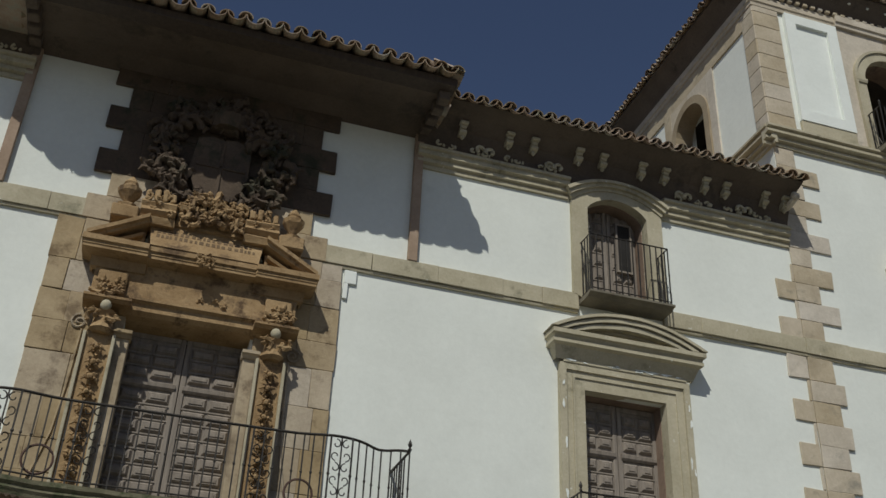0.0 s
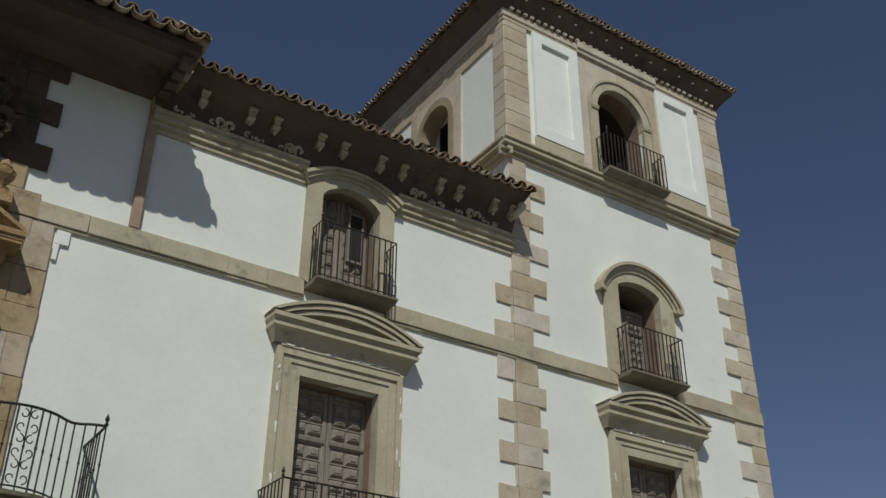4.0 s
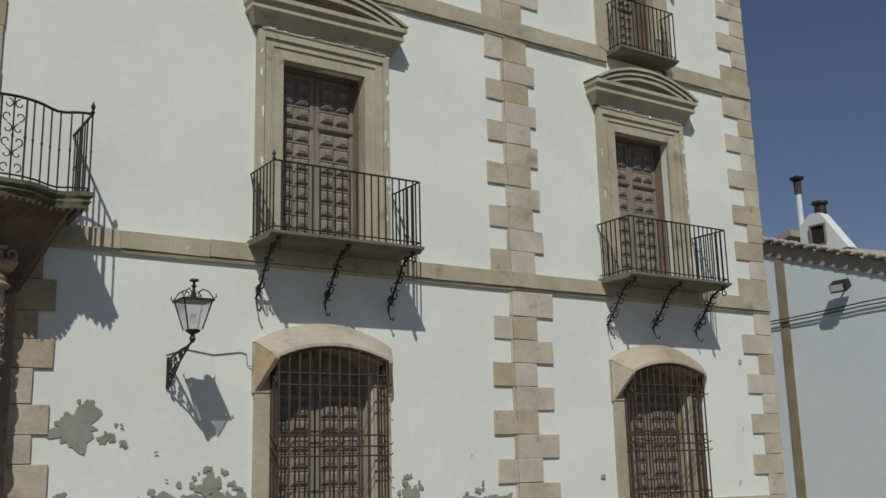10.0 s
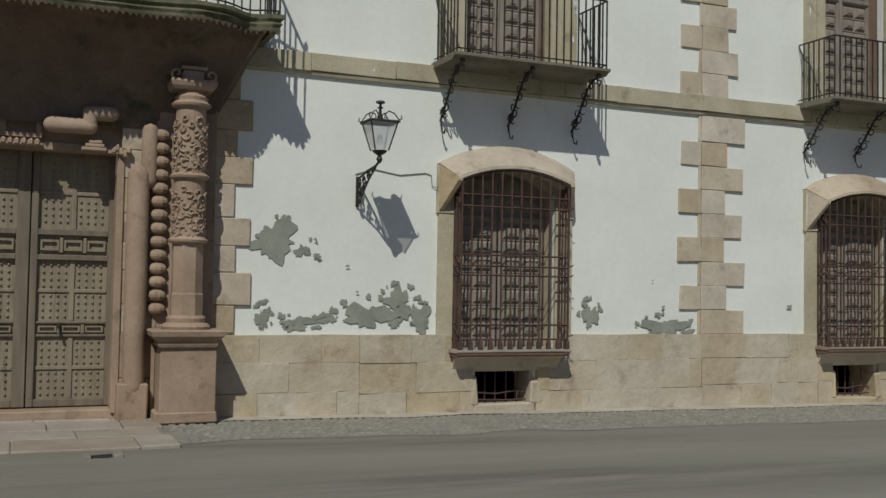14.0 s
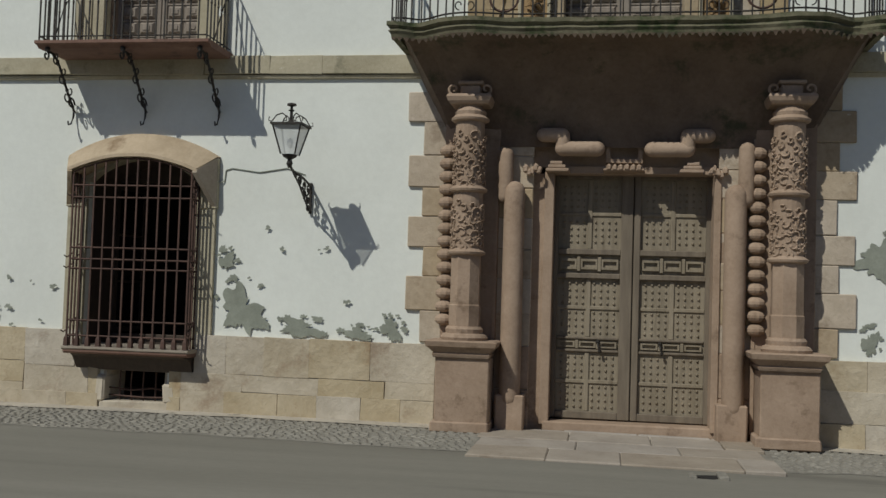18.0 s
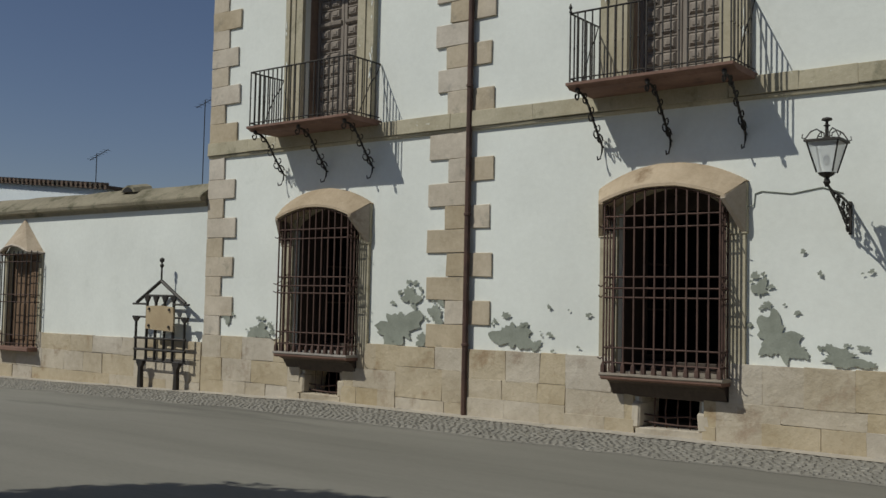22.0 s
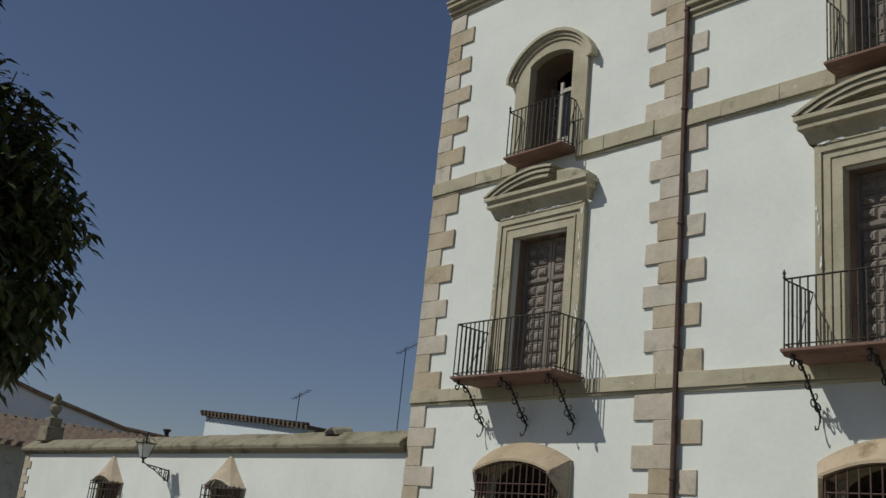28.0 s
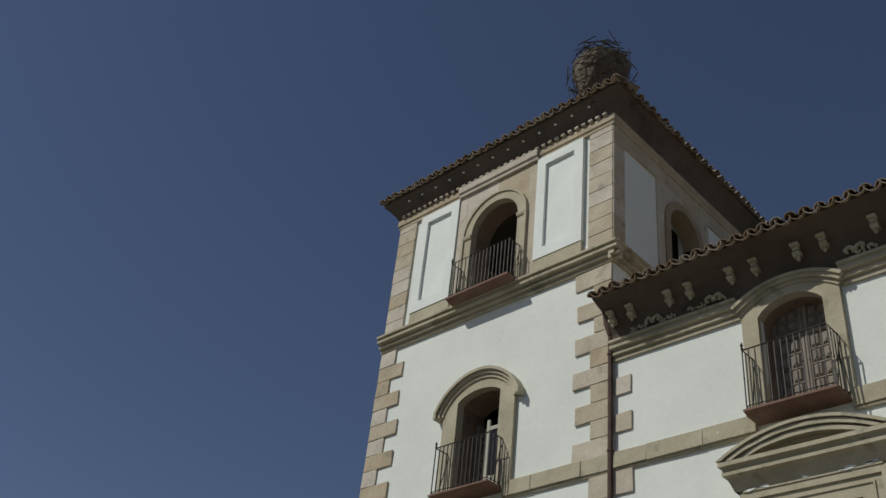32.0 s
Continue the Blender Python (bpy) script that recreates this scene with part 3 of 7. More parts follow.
def leaf(parent, x, y, z, w, h, rows, turn=0.0, cols=2):
    """One door leaf with a stile frame, two rails and rows of raised panels."""
    s = Shape().box(0, w, -0.02, 0.04, 0, h)
    e = 0.085
    s.run(e * 0.6, w - e * 0.6, [(-0.05, 0.70 * h - 0.02), (-0.085, 0.70 * h + 0.02), (-0.095, 0.70 * h + 0.08), (-0.05, 0.70 * h + 0.10)])
    for a, b, c, d in ((0, e, 0, h), (w - e, w, 0, h), (e, w - e, 0, 0.12), (e, w - e, h - 0.1, h), (e, w - e, 0.70 * h, 0.70 * h + 0.10)):
        s.box(a, b, -0.05, -0.02, c, d, 0.008)
    ob = part("leaf", s, WOOD, parent, at=pose(x, y, z, 0, 0, turn))
    for z0, z1, k in ((0.15, 0.69 * h, rows), (0.70 * h + 0.13, h - 0.13, max(2, (rows + 1) // 3))):
        ph, pw = (z1 - z0) / k, (w - 2 * e) / cols
        for i in range(k):
            for j in range(cols):
                part("panel", raised(pw - 0.035, ph - 0.05), None, ob, at=pose(e + pw * j + 0.017, -0.022, z0 + ph * i + 0.025))
        for i in range(1, k):
            part("muntin", Shape().box(e, w - e, -0.04, -0.02, z0 + ph * i - 0.012, z0 + ph * i + 0.012), WOOD, ob)
    return ob


def double_door(x, y, z, half, h, rows, label, group, turns=(0.0, 0.0)):
    t = thing("balcony_door", x, y, z, label, "door", group)
    leaf(t, -half, 0, 0, half - 0.006, h, rows, turns[0])
    if turns[1]:
        leaf(t, 0.006 + half - 0.012, 0, 0, half - 0.006, h, rows, 180 + turns[1])
    else:
        leaf(t, 0.006, 0, 0, half - 0.006, h, rows)
    return t


def frame_set(name, x, label, group):
    return tagged(thing(name, x, 0, 0, label, "window surround", group), kind="structure")


COUNT = [0]


def ragged(parent, x, z, hw, hh, seed, y=None, name="bare_patch", mat=CEMENT):
    """A thin flake or bare place with an uneven outline."""
    rnd = random.Random(seed)
    n = 56 if hw > 0.06 else 20
    COUNT[0] += 1
    if y is None:
        y = -0.003 - 0.00015 * COUNT[0]
    ph = [rnd.uniform(0, 6.28) for _ in range(5)]
    outline = []
    for i in range(n):
        a = 2 * math.pi * i / n
        r = 0.85 + 0.20 * math.sin(2 * a + ph[0]) + 0.16 * math.sin(3 * a + ph[1]) + 0.13 * math.sin(5 * a + ph[2]) + 0.10 * math.sin(9 * a + ph[3]) + 0.06 * math.sin(15 * a + ph[4]) + rnd.uniform(-0.06, 0.06)
        r = max(0.3, r)
        outline.append((x + hw * r * math.cos(a), max(z + hh * r * math.sin(a), 1.125)))
    s = Shape()
    s.v = [(px, y, pz) for px, pz in outline] + [(x, y, z)]
    s.f = [(i, (i + 1) % n, n) for i in range(n)]
    part(name, s, mat, parent)


def tall_window(x, s, tower, broken=False):
    """The tall first-floor opening: surround, frieze and a curved pediment."""
    t = frame_set("window_surround", x, "weathered limestone surround with a curved pediment" + (" whose arch is broken at one end" if broken else ""), "first-floor window surrounds")
    o, i, top = 1.28, 0.80, 8.85
    part("jamb", Shape().band([(-i, 5.5), (-i, top), (i, top), (i, 5.5)], [(-o + 0.12, 5.5), (-o + 0.12, top + 0.33), (o - 0.12, top + 0.33), (o - 0.12, 5.5)], -0.09, 0.14).rough(0.006, x), TRIM, t)
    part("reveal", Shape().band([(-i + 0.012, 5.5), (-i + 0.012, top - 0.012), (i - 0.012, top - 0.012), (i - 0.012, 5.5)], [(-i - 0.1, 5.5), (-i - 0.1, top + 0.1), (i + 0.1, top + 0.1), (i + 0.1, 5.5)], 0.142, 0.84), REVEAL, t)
    part("inner_fillet", Shape().band([(-i - 0.20, 5.5), (-i - 0.20, top + 0.20), (i + 0.20, top + 0.20), (i + 0.20, 5.5)], [(-i - 0.235, 5.5), (-i - 0.235, top + 0.235), (i + 0.235, top + 0.235), (i + 0.235, 5.5)], -0.115, -0.08).rough(0.005, x), TRIM, t)
    part("outer_band", Shape().band([(-o + 0.12, 5.5), (-o + 0.12, top + 0.33), (o - 0.12, top + 0.33), (o - 0.12, 5.5)], [(-o, 5.5), (-o, top + 0.45), (o, top + 0.45), (o, 5.5)], -0.13, 0.0).rough(0.006, x + 1), TRIM, t)
    part("frieze", Shape().box(-o + 0.06, o - 0.06, -0.15, 0, top + 0.45, top + 0.63, 0.01), TRIM, t)
    b = top + 0.50
    w = 1.52
    prof = [(0.0, 0.0), (-0.14, 0.0), (-0.17, 0.05), (-0.18, 0.15), (-0.24, 0.20), (-0.35, 0.24), (-0.35, 0.31), (-0.30, 0.33), (-0.30, 0.36), (-0.42, 0.39), (-0.42, 0.47), (0.0, 0.49)]

    def mitred(y, z):
        e = 1.28 + (w - 1.28) * min(1.0, -y / 0.4)
        return [(-e, 0.0, b + z), (-e, y, b + z), (e, y, b + z), (e, 0.0, b + z)]

    part("cornice", Shape().sweep(prof[1:11], mitred).rough(0.008, x + 2), TRIM, t)
    # tympanum browner than its mouldings, with the arch's shade in the colour
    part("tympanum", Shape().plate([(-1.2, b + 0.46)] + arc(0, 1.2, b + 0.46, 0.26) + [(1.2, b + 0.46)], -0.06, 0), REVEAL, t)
    lo, hi = arc(0, 0.98, b + 0.47, 0.15, 18), arc(0, w + 0.03, b + 0.50, 0.44, 18)
    k = 13 if broken else 19
    def between(f):
        return [(a[0] + (c[0] - a[0]) * f, a[1] + (c[1] - a[1]) * f) for a, c in zip(lo, hi)][:k]
    for nm, f0, f1, d in (("arched_bed", 0.0, 0.16, 0.22), ("arched_moulding", 0.16, 0.44, 0.36), ("arched_groove", 0.44, 0.51, 0.27), ("arched_fillet", 0.51, 0.75, 0.40), ("arched_groove", 0.75, 0.82, 0.32), ("arched_crown", 0.82, 1.0, 0.44)):
        part(nm, Shape().band(between(f0), between(f1), -d, 0).rough(0.010, x + 4 + f0), TRIM, t)
    # remains of limewash on the surround
    rf = random.Random(int(100 + x))
    for q in range(14):
        sx = 1 if q % 4 else -1
        ragged(t, sx * rf.uniform(1.17, 1.26), rf.uniform(6.0, top + 0.3), rf.uniform(0.012, 0.028), rf.uniform(0.04, 0.13), q + int(9 * x), -0.141, "limewash_flake", PANEL)
    for q in range(10):
        ragged(t, rf.uniform(-1.1, 1.1), top + rf.uniform(0.48, 0.53), rf.uniform(0.04, 0.13), rf.uniform(0.012, 0.03), q + int(9 * x) + 50, -0.160, "limewash_flake", PANEL)
    if broken:
        part("broken_stump", Shape().plate([(0.60, b + 0.46), (0.60, b + 0.74), (0.95, b + 0.76), (1.22, b + 0.68), (1.46, b + 0.54), (1.50, b + 0.46)], -0.30, 0).rough(0.04, 3, 5), TRIM, t)
    return t


def grille_window(x, s, tower):
    """The barred ground-floor window under a sloped stone hood, on its bracket sill, with a low vent beneath."""
    t = frame_set("window_surround", x, "limestone window surround under a sloped segmental stone hood", "ground-floor window surrounds")
    o, i = 1.25, 0.93
    inn = [(-i, 0.88), (-i, 3.50)] + arc(0, i, 3.52, 0.36, 12)[1:-1] + [(i, 3.50), (i, 0.88)]
    out = [(-o, 1.0), (-o, 3.5)] + [(p[0], p[1]) for p in arc(0, o, 3.55, 0.36, 12)[1:-1]] + [(o, 3.5), (o, 1.0)]
    part("arch_surround", Shape().band(inn, out, -0.07, 0.14).rough(0.006, x), TRIM, t)
    # left reveals take dark wood for the shade inside the openings
    part("reveal", Shape().band([(p[0] * 0.99, p[1] - 0.006) for p in inn], out, 0.142, 0.86), TRIM if s > 0 else DARKWOOD, t)
    # the hood slopes from the wall out over the top of the grille
    n = 16
    rows = ((1.285, 3.92, 0.36, 0.0), (1.265, 3.92, 0.36, -0.095), (1.075, 3.685, 0.235, -0.445), (1.065, 3.635, 0.235, -0.45), (0.96, 3.58, 0.30, -0.09))
    h = Shape()
    for hw, z, rise, y in rows:
        for p in arc(0, hw, z, rise, n):
            h.v.append((p[0], y, p[1]))
    m = len(h.v) // 5
    h.f = [(r * m + k, r * m + k + 1, (r + 1) * m + k + 1, (r + 1) * m + k) for r in range(4) for k in range(m - 1)]
    h.f += [(0, m, 2 * m, 3 * m, 4 * m), (m - 1, 5 * m - 1, 4 * m - 1, 3 * m - 1, 2 * m - 1)]
    part("hood", h.rough(0.008, x, 3), JAMB, t)
    for sx in (-1, 1):
        part("hood_block", Shape().box(min(sx * 0.97, sx * 1.282), max(sx * 0.97, sx * 1.282), -0.092, 0.0, 3.10, 3.90, 0.012).rough(0.008, x + sx, 3), TRIM, t)
        side = [(1.27, -0.085, 3.12), (1.27, -0.085, 3.905), (1.085, -0.44, 3.675), (1.075, -0.45, 3.625)]
        ck = Shape().add([(sx * a, b, c) for a, b, c in side] + [(sx * (a - 0.075), b, c) for a, b, c in side], [(0, 1, 2, 3), (7, 6, 5, 4), (0, 4, 5, 1), (1, 5, 6, 2), (2, 6, 7, 3), (3, 7, 4, 0)])
        part("hood_cheek", ck.rough(0.006, x + sx, 3), JAMB, t)
    if tower and s > 0:
        part("limewash_patch", Shape().box(-1.27, -1.13, -0.098, -0.09, 3.22, 3.82, 0.003).rough(0.012, 3, 5), PLASTER, t)
    g = thing("window_grille", x, 0, 0, "rusty iron window grille standing out from the wall", "grille", "ground-floor grilles")
    y, hw = -0.40, 0.985
    zb, zt = 0.88, 3.62
    for k in range(12):
        xx = -hw + 2 * hw * k / 11
        part("bar", bar_mesh(round(zt - zb + 0.22 * (1 - (xx / hw) ** 2), 2), 0.012, False, RUST), None, g, at=pose(xx, y, zb))
        part("bar_foot", Shape().sweep([(0.012, 1.06), (0.030, 1.0), (0.034, 0.89), (0.0, 0.89), (0.0, 1.06)], lambda r, z: [(xx - r, y - r, z), (xx + r, y - r, z), (xx + r, y + r, z), (xx - r, y + r, z)], closed=True), RUST, g)
    for sx in (-1, 1):
        for k in (1, 2, 3):
            part("bar", bar_mesh(zt - zb, 0.012, False, RUST), None, g, at=pose(sx * hw, y + 0.10 * k, zb))
    part("top_bar", Shape().tube([(-hw + 2 * hw * k / 12, y, zt + 0.22 * (1 - (2 * k / 12 - 1) ** 2)) for k in range(13)], 0.015, 4), RUST, g)
    for z in (1.05, 1.29, 2.10, 2.25, 2.43, 3.22, 3.41):
        part("cross_bar", Shape().tube([(-hw, -0.06, z), (-hw, y, z), (hw, y, z), (hw, -0.06, z)], 0.015, 4), RUST, g)
    for sx in (-1, 1):
        for z in (1.17, 2.17, 2.34, 3.31):
            part("scroll", Shape().tube([(sx * hw, -0.12, z + 0.16), (sx * (hw + 0.03), -0.20, z + 0.10), (sx * (hw + 0.02), -0.30, z), (sx * (hw + 0.045), -0.42, z - 0.07), (sx * (hw + 0.07), -0.46, z - 0.04)], 0.011, 4), RUST, g)
    sl = tagged(thing("window_sill", x, 0, 0, "weathered bracket sill under the window grille", "sill", "ground-floor sills"), kind="structure")
    part("sill", Shape().sweep([(0.60, 0.83), (-0.42, 0.83), (-0.44, 0.85), (-0.44, 0.885), (0.60, 0.90)], lambda yy, z: [(-1.05 + 2.1 * i / 8, yy, z) for i in range(9)]).rough(0.008, x), SLAB, sl)
    part("sill_edge", Shape().sweep([(0.0, 0.77), (-0.38, 0.77), (-0.42, 0.80), (-0.425, 0.828), (0.0, 0.828)], lambda yy, z: [(-1.03, yy, z), (1.03, yy, z)]).rough(0.008, x), REDLEDGE, sl)
    # left beds are coloured dark for the shade under the sill
    part("sill_bed", Shape().sweep([(0.0, 0.50), (-0.06, 0.51), (-0.12, 0.60), (-0.20, 0.72), (-0.36, 0.77), (0.0, 0.77)], lambda yy, z: [(-0.98 - 0.25 * min(0.0, yy + 0.2), yy, z), (0.98 + 0.25 * min(0.0, yy + 0.2), yy, z)]).rough(0.01, x), DARKWOOD if s < 0 else PLINTH, sl)
    vl = Shape()
    zz = fall(x) + 0.12
    vl.box(-0.58, 0.58, -0.07, 0.64, zz - 0.25, zz + 0.02, 0.02).box(-0.66, -0.50, -0.085, 0.64, zz, 0.42, 0.03).box(0.49, 0.70, -0.085, 0.64, zz, 0.34, 0.03).box(-0.60, -0.51, 0.0, 0.64, 0.38, 0.66).box(0.50, 0.60, 0.0, 0.64, 0.30, 0.66).box(-0.6, 0.6, 0.0, 0.64, 0.60, 0.68).rough(0.05, x, 4)
    part("vent_lining", vl, PLINTH, sl)
    v = thing("vent_grille", x, 0.1, 0, "small iron bars across a dark basement vent", "grille", "basement vents")
    zz = fall(x) + 0.12
    for k in range(4):
        part("bar", Shape().tube([(-0.30 + 0.20 * k, 0.012, zz), (-0.30 + 0.20 * k + 0.015 * math.sin(5 * k), -0.01, zz + 0.25), (-0.30 + 0.20 * k, 0.012, 0.62)], 0.013, 4), RUST, v)
    part("cross_bar", Shape().tube([(-0.52, 0.0, zz + 0.20), (-0.1, -0.02, zz + 0.17), (0.25, 0.0, zz + 0.21), (0.52, 0.0, zz + 0.18)], 0.013, 4), RUST, v)
    part("cross_bar", Shape().tube([(-0.52, 0.0, zz + 0.08), (0.1, -0.015, zz + 0.06), (0.52, 0.0, zz + 0.07)], 0.013, 4), RUST, v)
    if s > 0:
        d = double_door(x, 0.36, 0.90, 0.92, 3.05, 7, "dark panelled wooden shutters behind the window bars", "ground-floor shutters", (0, 0))
        d.name = "window_shutters"
    else:
        d = thing("window_casement", x, 0.80, 0.88, "dark brown casement leaves standing open into a dark room", "window", "ground-floor casements")
        part("sill_rail", Shape().box(-0.92, 0.92, -0.02, 0.06, 0.0, 0.17, 0.01), DARKWOOD, d)
        part("head_rail", Shape().box(-0.92, 0.92, -0.02, 0.06, 2.70, 3.05, 0.01), DARKWOOD, d)
        for sx in (-1, 1):
            lf = part("sash", Shape().band([(0.08, 0.08), (0.08, 2.42), (0.78, 2.42), (0.78, 0.08), (0.08, 0.08)], [(0.0, 0.0), (0.0, 2.50), (0.86, 2.50), (0.86, 0.0), (0.0, 0.0)], -0.03, 0.03), DARKWOOD, d, at=pose(sx * 0.90, 0.06, 0.18, 0, 0, 90 + sx * 8))
            for k in range(3):
                part("pane", Shape().box(0.08, 0.78, 0.0, 0.006, 0.09 + 0.79 * k, 0.84 + 0.79 * k), DARKGLASS, lf)
                if k:
                    part("glazing_bar", Shape().box(0.08, 0.78, -0.02, 0.02, 0.79 * k + 0.05, 0.09 + 0.79 * k), DARKWOOD, lf)
    return t


def top_window(x, s):
    """The arched top-floor opening of a wing, tied into the cornice."""
    t = frame_set("window_surround", x, "limestone surround with an arched head rising into the cornice", "top-floor window surrounds")
    i, o = 0.64, 0.975
    inn = [(-i, 10.6), (-i, 12.70)] + arc(0, i, 12.72, 0.29, 12)[1:-1] + [(i, 12.70), (i, 10.6)]
    out = [(-o, 10.76), (-o, 12.84)] + arc(0, o, 12.86, 0.34, 12)[1:-1] + [(o, 12.84), (o, 10.76)]
    part("arch_surround", Shape().band(inn, out, -0.10, 0.12).rough(0.005, x), TRIM, t)
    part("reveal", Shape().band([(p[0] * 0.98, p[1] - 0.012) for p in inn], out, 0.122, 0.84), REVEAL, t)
    hood = arc(0, 1.02, 12.90, 0.35, 16)
    part("hood_fillet", Shape().band([(p[0] * 0.95, p[1] - 0.07) for p in hood], hood, -0.13, 0), TRIM, t)
    part("hood_moulding", Shape().band(hood, [(p[0] * 1.05, p[1] + 0.07) for p in hood], -0.19, 0), TRIM, t)
    part("hood_crown", Shape().band([(p[0] * 1.05, p[1] + 0.07) for p in hood], [(p[0] * 1.09, p[1] + 0.13) for p in hood], -0.24, 0), TRIM, t)
    balcony(x, 10.64, 0.81, 0.5, 1.21, "narrow iron balcony before an arched window", LEDGE if s > 0 else REDLEDGE, "top-floor balconies", 0, 0.125, 0.09)
    td = double_door(x, 0.44, 10.65, 0.62, 2.46, 5, "weathered double door" + (" with an open hatch in one leaf" if s > 0 else " behind a narrow balcony"), "top-floor doors")
    if s > 0:
        ht = Shape().band([(0.19, 1.02), (0.19, 2.06), (0.46, 2.06), (0.46, 1.02), (0.19, 1.02)], [(0.15, 0.98), (0.15, 2.10), (0.50, 2.10), (0.50, 0.98), (0.15, 0.98)], -0.150, -0.06)
        part("hatch_frame", ht, WOOD, td)
        # a black block on the leaf stands for the unlit opening
        part("hatch_opening", Shape().box(0.19, 0.46, -0.130, -0.062, 1.02, 2.06), DARK, td, "dark open hatch")


def tower_mid(x, s):
    t = frame_set("window_surround", x, "limestone surround under a round eared hood", "tower window surrounds")
    i, o = 0.66, 1.10
    up = 0.0 if s > 0 else 0.09
    inn = [(-i, 10.6), (-i, 12.98 + up)] + arc(0, i, 13.0 + up, 0.18, 12)[1:-1] + [(i, 12.98 + up), (i, 10.6)]
    out = [(-o, 10.76), (-o, 12.76 + up)] + arc(0, o, 12.80 + up, 0.66, 12)[1:-1] + [(o, 12.76 + up), (o, 10.76)]
    part("arch_surround", Shape().band(inn, out, -0.10, 0.12).rough(0.005, x), TRIM, t)
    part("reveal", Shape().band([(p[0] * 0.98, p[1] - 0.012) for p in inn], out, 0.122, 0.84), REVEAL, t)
    lo = [(-o + 0.04, 12.72 + up), (-o + 0.04, 12.80 + up)] + arc(0, o - 0.04, 12.80 + up, 0.63, 14) + [(o - 0.04, 12.80 + up), (o - 0.04, 12.72 + up)]
    hi = [(-o - 0.21, 12.66 + up), (-o - 0.21, 12.84 + up)] + arc(0, o + 0.20, 12.84 + up, 0.83, 14) + [(o + 0.21, 12.84 + up), (o + 0.21, 12.66 + up)]

    def between(f):
        return [(a[0] + (c[0] - a[0]) * f, a[1] + (c[1] - a[1]) * f) for a, c in zip(lo, hi)]

    part("hood_bed", Shape().band(lo, between(0.35), -0.14, 0).rough(0.006, x), TRIM, t)
    part("hood_moulding", Shape().band(between(0.35), between(0.68), -0.19, 0).rough(0.006, x), TRIM, t)
    part("hood_crown", Shape().band(between(0.68), hi, -0.25, 0).rough(0.006, x), TRIM, t)
    balcony(x, 10.66, 0.82, 0.5, 1.13, "narrow iron balcony before a tower window", LEDGE if s > 0 else REDLEDGE, "tower balconies", 0, 0.125, 0.09)
    if s > 0:
        double_door(x, 0.52, 10.66, 0.60, 2.1, 6, "weathered double door of a tower window", "tower doors", (0, 0))
        return
    double_door(x, 0.60, 10.66, 0.60, 2.1, 6, "weathered double door standing open in a tower window", "tower doors", (78, -78))
    cs = thing("window_casement", x, 0.22, 10.66, "narrow pale casement frame standing in an open tower window", "window")
    for nm, a, b, c, d in (("stile", 0.06, 0.15, 0.0, 1.90), ("stile", 0.50, 0.56, 0.0, 1.90), ("rail", 0.15, 0.50, 1.62, 1.72), ("kick_panel", 0.15, 0.50, 0.0, 0.50)):
        part(nm, Shape().box(a, b, -0.03, 0.03, c, d, 0.006), PALE, cs)
    part("pane", Shape().box(0.15, 0.50, -0.003, 0.003, 0.50, 1.62), DARKGLASS, cs)


def belfry(x, s):
    t = frame_set("arch_surround", x, "stone arch surround of the open tower room", "tower room arches")
    i, o = 0.80, 1.05
    base = 15.93
    inn = [(-i, base), (-i, 18.12)] + arc(0, i, 18.15, 0.79, 18)[1:-1] + [(i, 18.12), (i, base)]
    out = [(-o, base), (-o, 18.12)] + arc(0, o, 18.15, 1.02, 18)[1:-1] + [(o, 18.12), (o, base)]
    rim = [(p[0] * 1.06, p[1] + (0.055 if p[1] > 18.3 else 0)) for p in out]
    part("arch_band", Shape().band(inn, out, -0.10, 0.10).rough(0.005, x), TRIM, t)
    # inner arch coloured dark for the shade within the open room
    part("reveal", Shape().band([(p[0] * 0.99, p[1] - 0.006) for p in inn], out, 0.102, 0.62), REVEAL, t)
    part("arch_edge", Shape().band(out, rim, -0.14, 0), TRIM, t)
    for sx in (-1, 1):
        part("impost", Shape().run(min(sx * i, sx * (o + 0.05)) - 0.01, max(sx * i, sx * (o + 0.05)) + 0.01, [(0.1, 18.0), (-0.13, 18.02), (-0.15, 18.08), (-0.15, 18.13), (0.1, 18.15)]), TRIM, t)
        part("jamb_field", Shape().box(min(sx * 1.10, sx * 1.37), max(sx * 1.10, sx * 1.37), -0.06, 0, base, 19.66), QUOIN, t)
        part("spandrel", Shape().plate([(sx * 1.11, 19.66), (sx * 1.11, 18.2)] + [(sx * abs(p[0]) * 1.05, p[1] + 0.04) for p in arc(0, o, 18.15, 1.02, 16)[1:9]] + [(0, 19.66)], -0.055, 0), QUOIN, t)
    balcony(x, 15.95, 0.97, 0.52, 1.06, "iron balcony before the open tower arch", LEDGE if s > 0 else REDLEDGE, "tower balconies", 0, 0.125, 0.12)
    for sx in (-1, 1):
        a, b = sorted((sx * 1.39, sx * 2.86))
        p = tagged(thing("wall_panel", x, 0, 0, "white plaster panel with a sunk inner frame", "wall panel", "tower wall panels"), kind="structure")
        part("border", Shape().band([(a + 0.28, 16.68), (a + 0.28, 19.37), (b - 0.28, 19.37), (b - 0.28, 16.68), (a + 0.28, 16.68)], [(a, 16.38), (a, 19.65), (b, 19.65), (b, 16.38), (a, 16.38)], -0.11, 0).rough(0.006, a), PANEL, p)
        part("field", Shape().box(a + 0.28, b - 0.28, -0.03, 0, 16.68, 19.37), PANEL, p)
        part("foot_stone", Shape().box(a, b, -0.09, 0, 15.96, 16.375, 0.01).rough(0.01, a), TRIM, p)


